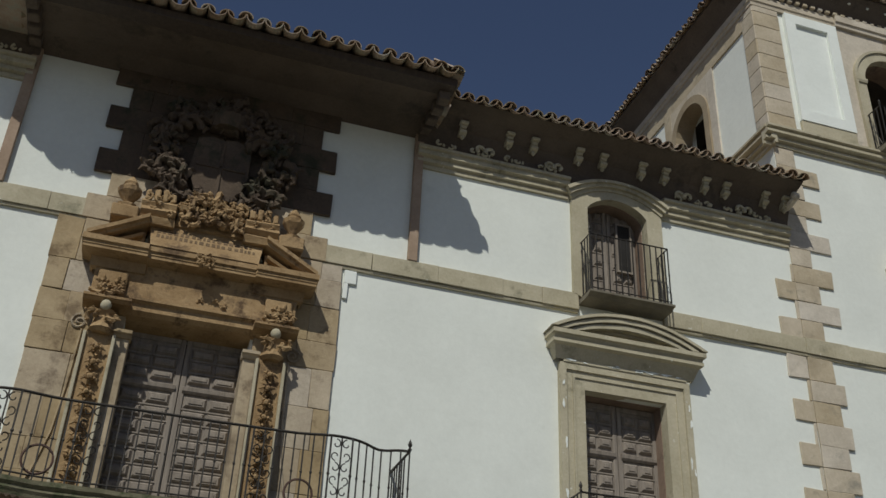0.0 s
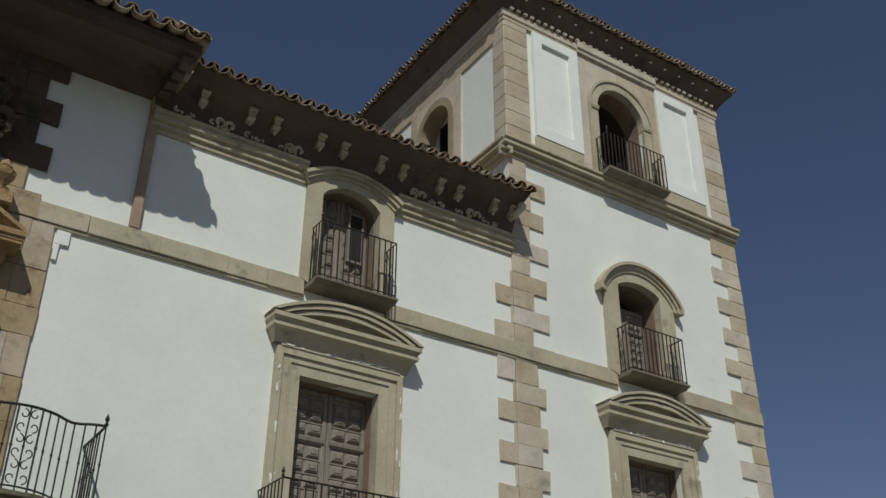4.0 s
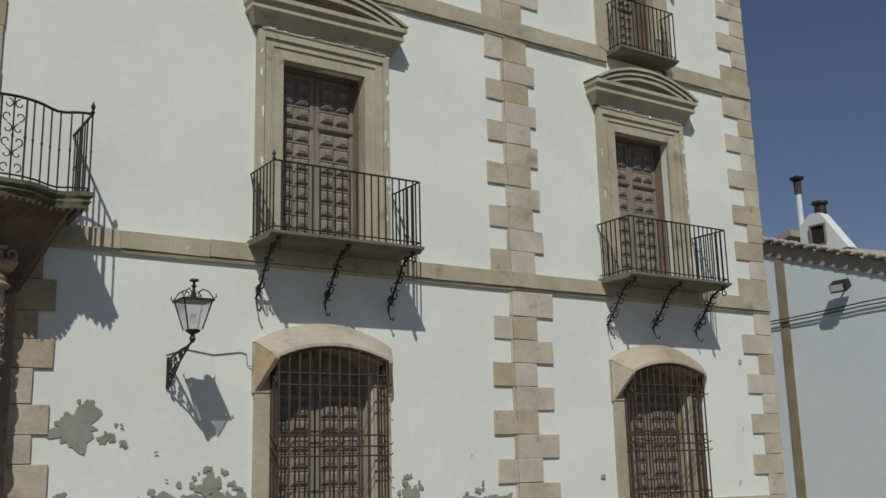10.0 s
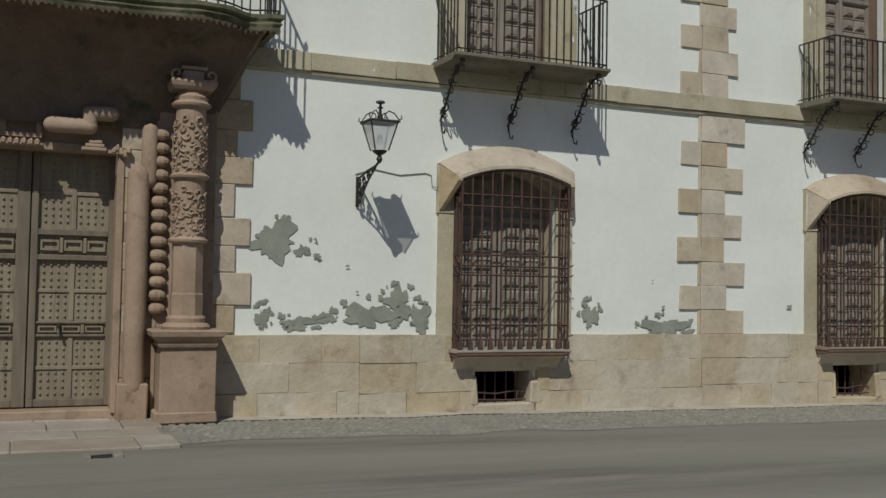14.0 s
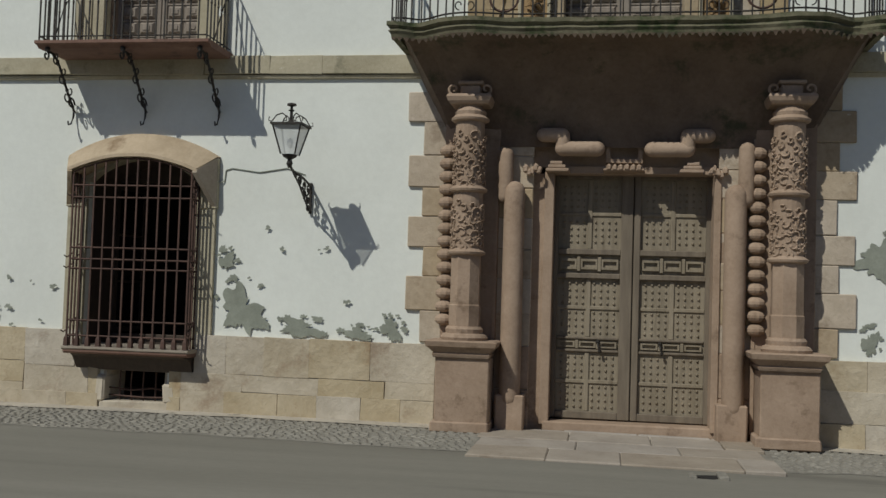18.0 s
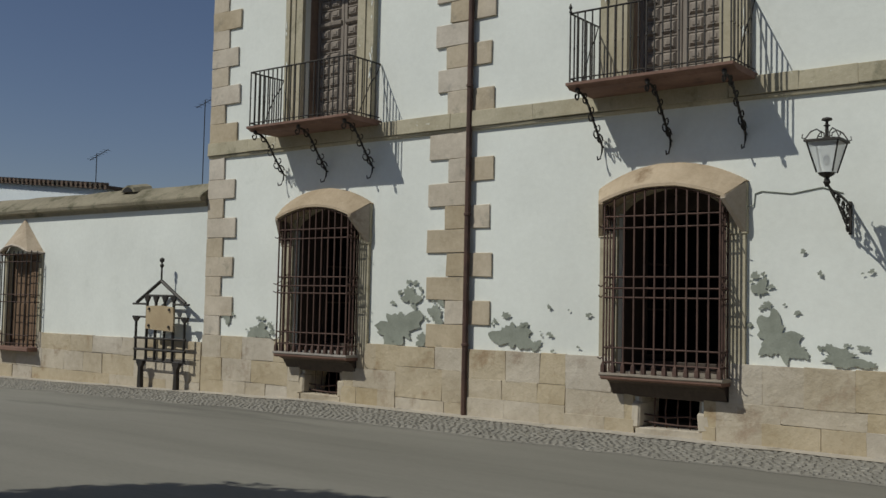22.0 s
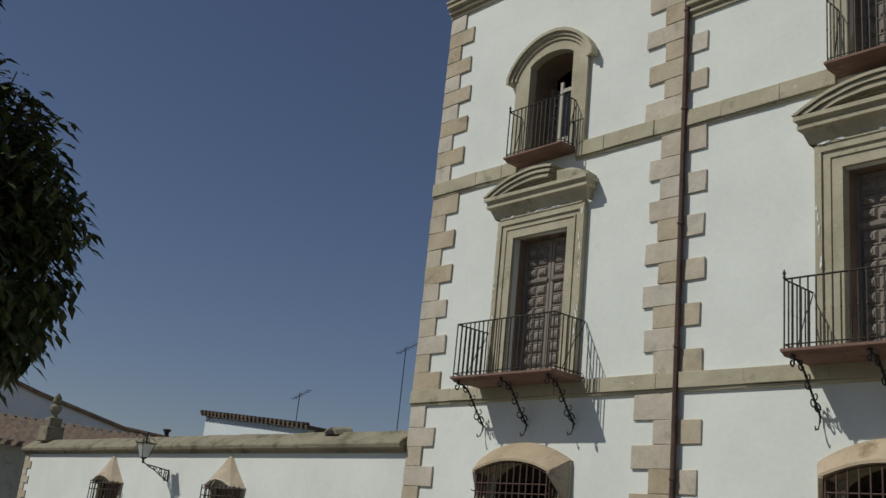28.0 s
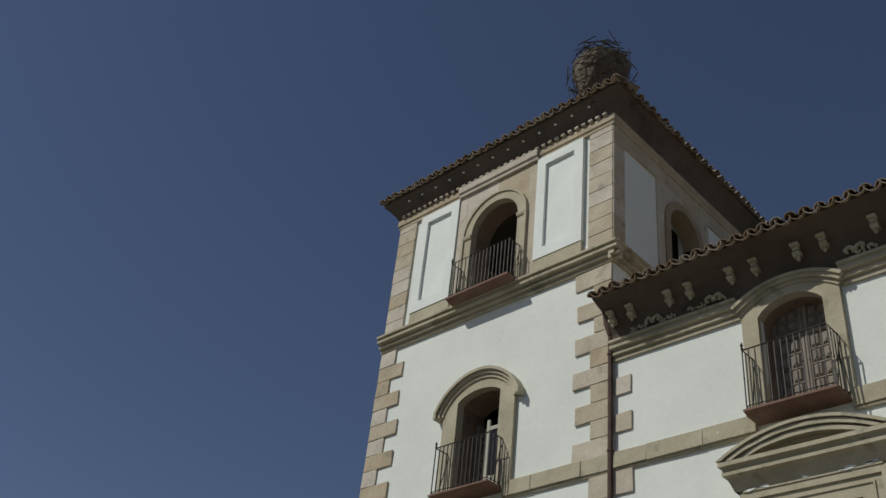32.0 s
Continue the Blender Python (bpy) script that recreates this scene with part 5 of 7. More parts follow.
# ---- the ground-floor portal ----
BEAD = Shape().ball(0, 0, 0, 0.108, 8, 0.83, 1.25).mesh("bead", PINK)
WC = WALLS["centre"]
for sx in (-1, 1):
    rnd = random.Random(20 + sx)
    z, k = 1.14, 0
    while z < 5.1:
        h = rnd.uniform(0.40, 0.52)
        z1 = min(z + h, 5.17)
        edge = 3.27 if k % 2 else 3.02
        cut = rnd.uniform(2.2, 2.7)
        for a, b in ((1.34, cut), (cut, edge + rnd.uniform(-0.03, 0.03))):
            a, b = (a, b) if sx > 0 else (-b, -a)
            part("portal_stone", Shape().box(a + 0.004, b - 0.004, -0.05 + rnd.uniform(-0.008, 0.008), 0.0, z + 0.003, z1 - 0.003, 0.012).rough(0.01, z + a), JAMB, WC)
        z, k = z1, k + 1
    for a, b, z0, z1 in ((1.34, 2.0, -0.3, 0.5), (1.34, 2.0, 0.5, 1.14), (2.0, 2.78, -0.3, 1.14)):
        a, b = (a, b) if sx > 0 else (-b, -a)
        part("portal_stone", Shape().box(a + 0.004, b - 0.004, -0.06, 0.0, z0, z1 - 0.004, 0.012).rough(0.01, z0 + a), PINK, WC)

    # column on its pedestal
    c = thing("portal_column", 2.25 if sx > 0 else -2.27, -0.45, fall(0), "carved pink stone column on a tall moulded pedestal", "column", "portal columns")
    o = -fall(0)
    part("pedestal", Shape().box(-0.37, 0.41, -0.26, 0.39, 0.0, o + 1.0, 0.015).rough(0.01, sx), PINK, c)
    part("pedestal_foot", Shape().box(-0.43, 0.43, -0.29, 0.39, 0.0, 0.16, 0.02).rough(0.015, sx + 1), PINK, c)
    cap = [(0.28, o + 0.97), (0.30, o + 1.02), (0.28, o + 1.04), (0.34, o + 1.10), (0.38, o + 1.13), (0.40, o + 1.20), (0.36, o + 1.22)]
    part("pedestal_cap", Shape().sweep([(0.30, o + 0.97)] + cap + [(0.0, o + 1.22), (0.0, o + 0.97)], lambda r, z: [(-0.12 - r, 0.3, z), (-0.12 - r, -r, z), (0.12 + r, -r, z), (0.12 + r, 0.3, z)]), PINK, c)
    part("column_base", Shape().lathe([(0.33, o + 1.20), (0.35, o + 1.26), (0.32, o + 1.30), (0.27, o + 1.32), (0.28, o + 1.38), (0.25, o + 1.42)], 0, 0, 20), PINK, c, smooth=False)
    part("lower_shaft", Shape().lathe([(0.235, o + 1.42), (0.24, o + 1.72), (0.225, o + 1.74), (0.225, o + 2.46)], 0, 0, 8, math.pi / 8), PINK, c)
    for z in (2.50, 3.42, 4.46):
        part("ring", Shape().lathe([(0.23, o + z - 0.05), (0.275, o + z - 0.03), (0.285, o + z), (0.25, o + z + 0.03), (0.23, o + z + 0.05)], 0, 0, 20), PINK, c)
    core = Shape().lathe([(0.225, o + 2.5), (0.22, o + 3.42), (0.215, o + 4.42)], 0, 0, 20)
    part("upper_shaft", core, PINK, c)
    rn = random.Random(7)
    for z0, z1 in ((2.58, 3.36), (3.50, 4.38)):
        sh = Shape()
        for k in range(66):
            a0, zc = -math.pi + 2 * math.pi * ((k * 0.618) % 1), z0 + 0.05 + (z1 - z0 - 0.1) * (k + 0.5) / 66
            turn, way, r0 = rn.uniform(0, 6.28), rn.choice((-1, 1)), rn.uniform(0.045, 0.085)
            pts = []
            for i in range(8):
                r, th = r0 * (1 - 0.085 * i), turn + way * 0.62 * i
                a = a0 + r * math.cos(th) / 0.225
                q = 0.226 + 0.012 * math.sin(math.pi * i / 7)
                pts.append((q * math.cos(a), q * math.sin(a), zc + r * math.sin(th)))
            sh.tube(pts, 0.021, 4, 0.010)
            sh.ball(*pts[-1], 0.022, 4)
        part("carving", sh.rough(0.008, z0, 14), PINK, c)
    part("capital", Shape().lathe([(0.22, o + 4.46), (0.24, o + 4.56), (0.17, o + 4.64), (0.20, o + 4.68)], 0, 0, 16), PINK, c)
    part("impost", Shape().sweep([(0.0, o + 4.66), (0.22, o + 4.66), (0.25, o + 4.70), (0.27, o + 4.76), (0.25, o + 4.80), (0.0, o + 4.80)], lambda r, z: [(-0.06 - r, 0.3, z), (-0.06 - r, -r, z), (0.06 + r, -r, z), (0.06 + r, 0.3, z)]), PINK, c)
    part("upper_block", Shape().box(-0.15, 0.15, -0.13, 0.36, o + 4.80, o + 4.95, 0.02).box(-0.19, 0.19, -0.17, 0.36, o + 4.95, o + 5.0, 0.012).rough(0.02, 4, 5), PINK, c)
    for side in (-1, 1):
        part("volute", Shape().tube(curl((side * 0.24, o + 4.88), 0.085, 0.02, -math.pi / 2, -math.pi / 2 + side * 6.5, 16, "xz", -0.16), 0.022, 5, 0.014), PINK, c)
    # bead strings on the pilaster behind the column
    pl = thing("portal_pilaster", sx * 2.27, 0, fall(0), "flat stone pilaster edged with carved beads behind a column", "pilaster", "portal pilasters")
    part("shaft", Shape().box(-0.42, 0.42, -0.10, -0.04, o + 1.1, o + 4.7, 0.01), PINK, pl)
    for side in (-1,):
        for i in range(14):
            part("bead", BEAD, None, pl, at=pose(side * (0.40 if side * sx < 0 or sx > 0 else 0.36), -0.15, o + 1.50 + 0.195 * i))

# the fat eared roll moulding round the door
ar = tagged(thing("door_surround", -0.02, 0, 0, "heavy stone roll moulding with ears round the main door", "door surround"), kind="structure")
def pill(s, a, b, r, n=12):
    """A rod with rounded ends."""
    a, b = Vector(a), Vector(b)
    d = (b - a).normalized()
    side = d.cross(Vector((0, 1, 0)))
    rows = [(a - d * r * math.sin(u), r * math.cos(u)) for u in (1.45, 1.1, 0.75, 0.35)] + [(a, r), (b, r)] + [(b + d * r * math.sin(u), r * math.cos(u)) for u in (0.35, 0.75, 1.1, 1.45)]
    vs = [p + rr * (math.cos(2 * math.pi * k / n) * side + math.sin(2 * math.pi * k / n) * Vector((0, 1, 0))) for p, rr in rows for k in range(n)]
    fs = [(i * n + k, i * n + (k + 1) % n, (i + 1) * n + (k + 1) % n, (i + 1) * n + k) for i in range(len(rows) - 1) for k in range(n)]
    return s.add(vs, fs + [tuple(range(n)), tuple((len(rows) - 1) * n + k for k in range(n))])


for sx in (-1, 1):
    def lr(a, b):
        return min(sx * a, sx * b), max(sx * a, sx * b)
    part("plinth_block", Shape().box(*lr(1.36, 1.79), -0.33, -0.04, fall(0), 0.44, 0.02).rough(0.015, sx), PINK, ar)
    part("roll", pill(Shape(), (sx * 1.59, -0.20, 0.40), (sx * 1.59, -0.20, 3.42), 0.155).rough(0.012, sx, 2), PINK, ar, smooth=True)
    part("ear_roll", pill(Shape(), (sx * 1.735, -0.17, 3.36), (sx * 1.735, -0.17, 4.03 + 0.05 * sx), 0.115).rough(0.010, sx, 2), PINK, ar, smooth=True)
    part("top_roll", pill(Shape(), (sx * 1.19, -0.17, 4.28), (sx * 0.91, -0.17, 4.28), 0.108).rough(0.010, sx, 2), PINK, ar, smooth=True)
    part("top_roll", pill(Shape(), (sx * 0.90, -0.17, 4.26), (sx * 0.90, -0.17, 4.08), 0.108), PINK, ar, smooth=True)
    part("top_roll", pill(Shape(), (sx * 0.90, -0.17, 4.08), (sx * 0.40, -0.17, 4.08), 0.112).rough(0.010, sx, 2), PINK, ar, smooth=True)
    part("inner_band", Shape().box(-1.36 if sx < 0 else 1.30, -1.02 if sx < 0 else 1.50, 0.10 if sx < 0 else -0.045, 0.455, fall(0), 3.74, 0.01).rough(0.006, sx), PINK, ar)
    part("door_fillet", Shape().box(-1.16 if sx < 0 else 1.30, -1.02 if sx < 0 else 1.40, 0.0 if sx < 0 else -0.085, 0.12 if sx < 0 else -0.04, 0.0, 3.76, 0.008).rough(0.006, sx + 2), PINK, ar)
    part("outer_fillet", Shape().box(*lr(1.84, 1.89), -0.12, -0.04, 0.0, 4.25), PINK, ar)
    cs = Shape()
    for k in range(3):
        cs.box(*lr(0.80 + 0.05 * k, 1.14 - 0.03 * k), -0.20 + 0.02 * k, 0.14, 3.74 + 0.055 * k, 3.79 + 0.055 * k, 0.01)
    part("corbel_step", cs, PINK, ar)
    ls = Shape()
    for k in range(5):
        ls.ball(sx * (1.24 + 0.05 * k), -0.14, 3.76 + 0.04 * math.sin(k * 1.7), 0.045, 4, 1.4)
    part("corner_leaf", ls.rough(0.02, 3, 9), PINK, ar)
part("lintel", Shape().box(-1.11, 1.32, 0.07, 0.44, 3.74, 3.86, 0.01).rough(0.008, 4), PINK, ar)
part("lintel_field", Shape().box(-1.36, 1.40, 0.13, 0.30, 3.84, 4.40), PINK, ar)
part("lintel_head", Shape().box(-1.34, 1.36, -0.055, 0.30, 4.335, 4.45, 0.01), PINK, ar)
part("keystone", Shape().band([(-0.20, 3.96), (-0.20, 4.28), (0.20, 4.28), (0.20, 3.96), (-0.20, 3.96)], [(-0.27, 3.90), (-0.27, 4.35), (0.27, 4.35), (0.27, 3.90), (-0.27, 3.90)], 0.0, 0.14), PINK, ar)
ks = Shape().box(-0.30, 0.30, -0.16, 0.14, 3.76, 3.80, 0.012)
for k in range(6):
    ks.ball(-0.22 + 0.088 * k, -0.15, 3.81, 0.045, 4, 1.2)
part("keystone_foot", ks.rough(0.012, 2, 9), PINK, ar)

# two studded leaves
md = thing("main_door", 0.15, 0.40, 0.07, "grey studded wooden double door of the palace", "door")
for sx in (-1, 1):
    w = 1.19 if sx < 0 else 1.14
    inner, outer = (0.185, 0.07) if sx < 0 else (0.105, 0.075)
    p0, p1 = inner, w - outer  # the panelled part, measured from the meeting line

    def across(a, b):
        return (min(sx * a, sx * b), max(sx * a, sx * b))

    lf = part("leaf", Shape().box(*across(0.008, w), 0.0, 0.06, 0, 3.72), DOORWOOD, md)
    for nm, a, b in (("meeting_stile", 0.008, inner), ("stile", w - outer, w)):
        part(nm, Shape().box(*across(a, b), -0.075, 0.0, 0, 3.72, 0.010), DOORFRAME, lf)
    for a, b, d in ((0.0, 0.11, 0.07), (1.00, 1.04, 0.05), (1.19, 1.23, 0.05), (2.11, 2.19, 0.075), (2.47, 2.56, 0.075), (3.62, 3.72, 0.07)):
        part("rail", Shape().box(*across(p0, p1), -d, 0.0, a, b, 0.010), DOORFRAME, lf)
    for a, b in ((0.11, 1.00), (1.23, 2.11), (2.56, 3.62)):
        c = (a + b) / 2
        part("muntin", Shape().box(*across((p0 + p1) / 2 - 0.035, (p0 + p1) / 2 + 0.035), -0.028, 0.0, a, b, 0.008), DOORWOOD, lf)
        part("muntin", Shape().box(*across(p0, p1), -0.024, 0.0, c - 0.028, c + 0.028, 0.008), DOORWOOD, lf)
        ss = Shape()
        for zc in ((a + c) / 2, (b + c) / 2):
            for xc in (0.75 * p0 + 0.25 * p1, 0.25 * p0 + 0.75 * p1):
                for i in range(4):
                    for j in range(4):
                        ss.ball(sx * (xc + (i - 1.5) * 0.100), -0.010, zc + (j - 1.5) * 0.100, 0.021, 4)
        part("studs", ss, DOORWOOD, lf)
    for z0, z1 in ((1.05, 1.18), (2.22, 2.44)):
        for k in range(3):
            xc = p0 + (p1 - p0) * (k + 0.5) / 3
            m = (z0 + z1) / 2
            hw, hh = 0.125, (z1 - z0) * 0.36
            o2 = [(sx * xc - hw, m - hh), (sx * xc - hw, m + hh), (sx * xc + hw, m + hh), (sx * xc + hw, m - hh), (sx * xc - hw, m - hh)]
            i2 = [(sx * xc + (u - sx * xc) * 0.78, m + (v - m) * 0.55) for u, v in o2]
            part("panel_moulding", Shape().band(i2, o2, -0.045, 0.0), DOORWOOD, lf)
            if k < 2:
                part("stop", Shape().box(*across(xc + (p1 - p0) / 6 - 0.025, xc + (p1 - p0) / 6 + 0.025), -0.05, 0.0, z0, z1, 0.006), DOORWOOD, lf)
    kx = sx * (p0 + (p1 - p0) * 0.33)
    part("knocker", Shape().ball(kx, -0.07, 1.16, 0.035, 5).tube([(kx, -0.08, 1.15), (kx + 0.01, -0.10, 1.09), (kx + 0.03, -0.10, 1.03)], 0.016, 5).ball(kx + 0.03, -0.10, 1.02, 0.026, 4), IRON, lf)
st = Shape().box(-1.13, 1.30, -0.04, 0.6, fall(0), 0.05, 0.02).rough(0.015, 3)
tagged(part("doorstep", st, PINK), "worn brown stone doorstep", "step", kind="structure")
rnd = random.Random(9)
y = -2.75
pv = tagged(new("paving"), "flagstone apron before the main door", "paving", kind="structure")
while y < -0.15:
    d = rnd.uniform(0.75, 1.05)
    x = -1.85 - 0.12 * rnd.random()
    y1 = min(y + d, -0.05)
    while x < 1.75:
        w = min(rnd.uniform(0.9, 1.5), 1.9 - x)
        part("flagstone", Shape().box(x + 0.005, x + w - 0.005, y + 0.005, y1 - 0.005, fall(0) - 0.1, fall(0) + 0.03 + rnd.uniform(-0.006, 0.006), 0.015).rough(0.012, x + y), SLAB, pv)
        x += w
    y = y1

# ---- the coved apron and the curved balcony above the door ----
def lip(x):
    """How far the balcony's edge stands out at x."""
    a = abs(x)
    return 1.24 + 0.13 * math.exp(-((a - 2.22) / 0.40) ** 2) - 0.22 * math.exp(-((a - 2.95) / 0.24) ** 2) - 0.08 * math.exp(-((a - 3.4) / 0.2) ** 2)


cb = thing("portal_balcony", 0, 0, 0, "mossy curved stone balcony over a deep dark cove above the door", "balcony")
HALF = 3.36
nx, nz = 48, 12
cv = Shape()
for j in range(nz + 1):
    t = j / nz
    f = 0.55 * (1 - math.sqrt(max(0.0, 1 - t ** 2.0))) + 0.45 * t ** 1.7
    hw = 2.62 + (HALF - 2.62) * (0.85 * t + 0.15 * f)
    for i in range(nx + 1):
        u = -1 + 2 * i / nx
        x = hw * u
        side = 1 - max(0.0, (abs(u) - 0.97) / 0.03)
        y = -(0.06 + (lip(u * HALF) - 0.06) * f)
        cv.v.append((x, y if side > 0 else 0.0, 4.12 + (5.60 - 4.12) * t))
w = nx + 1
cv.f = [(j * w + i, j * w + i + 1, (j + 1) * w + i + 1, (j + 1) * w + i) for j in range(nz) for i in range(nx)]
part("cove", cv.rough(0.012, 2, 3), DEEPBROWN, cb)
xs = [-HALF + 2 * HALF * i / 60 for i in range(61)]
edge = [(x, -lip(x)) for x in xs]


def along_edge(r, z):
    return [(-HALF - r, 0.0, z)] + [(x * (1 + r / HALF), y - r, z) for x, y in edge] + [(HALF + r, 0.0, z)]


part("edge_moulding", Shape().sweep([(-0.10, 5.52), (-0.01, 5.51), (0.0, 5.56), (0.03, 5.60), (0.0, 5.64), (0.05, 5.68), (0.05, 5.74), (-0.10, 5.74)], along_edge).rough(0.012, 7, 4), MOSS, cb)
top = Shape()
top.v = [(x, y + 0.02, 5.735) for x, y in edge] + [(x, 0.0, 5.735) for x, y in edge]
top.f = [(i, i + 1, 62 + i, 61 + i) for i in range(60)]
part("floor_slab", top, MOSS, cb)
# drooping carved fringe
rnd = random.Random(3)
for i in range(76):
    x = -HALF + 2 * HALF * (i + 0.5) / 76
    part("fringe", Shape().add([(x - 0.042, -lip(x) - 0.01, 5.52), (x + 0.042, -lip(x) - 0.01, 5.52), (x + rnd.uniform(-0.015, 0.015), -lip(x) - 0.01, 5.45 + rnd.uniform(-0.015, 0.03)), (x, -lip(x) + 0.05, 5.53)], [(0, 1, 2), (1, 3, 2), (3, 0, 2), (0, 3, 1)]), DARKSTONE, cb)
rail = [(-HALF, -0.02)] + [(x, y + 0.04) for x, y in edge] + [(HALF, -0.02)]
ZR = 5.74
part("top_rail", Shape().tube([(x, y, ZR + 1.17) for x, y in rail], 0.022, 5), IRON, cb)
part("bottom_rail", Shape().tube([(x, y, ZR + 0.07) for x, y in rail], 0.014, 5), IRON, cb)
SCROLLS = (-2.28, -1.18, 1.18, 2.28)
n = 50
for i in range(n + 1):
    x = -HALF + 2 * HALF * i / n
    if not any(abs(x - c) < 0.17 for c in SCROLLS):
        part("bar", bar_mesh(1.17, 0.010), None, cb, at=pose(x, -lip(x) + 0.04, ZR))
for sx in (-1, 1):
    for k in range(1, 7):
        part("bar", bar_mesh(1.17, 0.010), None, cb, at=pose(sx * HALF, -0.98 * k / 7, ZR))
    part("finial", Shape().lathe([(0.014, ZR + 1.17), (0.035, ZR + 1.20), (0.016, ZR + 1.23), (0.036, ZR + 1.28), (0.004, ZR + 1.36)], sx * HALF, -lip(HALF) + 0.04, 7), IRON, cb)
    part("ring_ornament", Shape().tube(curl((sx * 1.74, ZR + 0.30), 0.2, 0.2, 0, 2 * math.pi, 20, "xz", -lip(1.74) + 0.05), 0.018, 5), RUST, cb)
for c in SCROLLS:
    y = -lip(c) + 0.04
    for dx in (-0.16, 0.16):
        part("bar", bar_mesh(1.17, 0.012), None, cb, at=pose(c + dx, y, ZR))
    part("bar", bar_mesh(1.17, 0.010), None, cb, at=pose(c, y, ZR))
    for k in range(6):
        z = ZR + 0.18 + 0.175 * k
        sg = 1 if k % 2 else -1
        for sx in (-1, 1):
            part("scroll", Shape().tube(curl((c + sx * 0.075, z), 0.075, 0.02, math.pi / 2 * sg, math.pi / 2 * sg + sx * 4.9, 12, "xz", y), 0.009, 4), IRON, cb)

# ---- the upper portal ----
U = -0.08
up = tagged(thing("upper_portal", U, 0, 0, "golden stone portal with garland pilasters and a broken pediment above the balcony", "portal"), kind="structure")


def scroll_leaf(seed):
    """A carved curling leaf with lobes, about 0.3 m across."""
    rb = random.Random(seed)
    s = Shape()
    turn, way = rb.uniform(0, 6.28), rb.choice((-1, 1))
    line = []
    for i in range(9):
        u = i / 8
        r = 0.15 * (1 - 0.75 * u)
        a = turn + way * 4.4 * u
        line.append((r * math.cos(a), -0.05 - 0.10 * u * (1 - u) * 2 - 0.03 * u, r * math.sin(a)))
    s.tube(line, 0.062, 6, 0.036)
    for i in range(0, 7, 2):
        p, a = Vector(line[i]), turn + way * 4.4 * i / 8
        q = p + Vector((math.cos(a + 0.5 * way), -0.2, math.sin(a + 0.5 * way))) * rb.uniform(0.07, 0.11)
        s.tube([tuple(p), tuple((p + q) / 2 + Vector((0, -0.03, 0))), tuple(q)], 0.052, 5, 0.012)
    s.ball(line[-1][0], line[-1][1] - 0.02, line[-1][2], 0.055, 5)
    return s.rough(0.03, seed, 8)


LEAVES = [scroll_leaf(k).mesh("scroll_leaf", GOLD) for k in range(7)]
# the same leaves with the eave's shade put into their colour
SHADELEAVES = [scroll_leaf(k + 20).mesh("scroll_leaf", DARKSTONE) for k in range(7)]


def strew(parent, seed, n, x0, x1, z0, z1, y, kind, size=(0.6, 1.1), keep=None):
    rb = random.Random(seed)
    for k in range(n):
        x, z = x0 + (x1 - x0) * ((k * 0.618 + rb.uniform(-0.05, 0.05)) % 1), z0 + (z1 - z0) * (k + 0.5) / n
        if keep and not keep(x, z):
            continue
        sc = rb.uniform(*size)
        part("scroll_leaf", kind[rb.randrange(7)], None, parent, at=Matrix.Translation((x, y + rb.uniform(-0.05, 0.05), z)) @ pose(0, 0, 0, 0, rb.uniform(0, 360), 0) @ Matrix.Diagonal((sc, 1.2 * sc, sc, 1)))


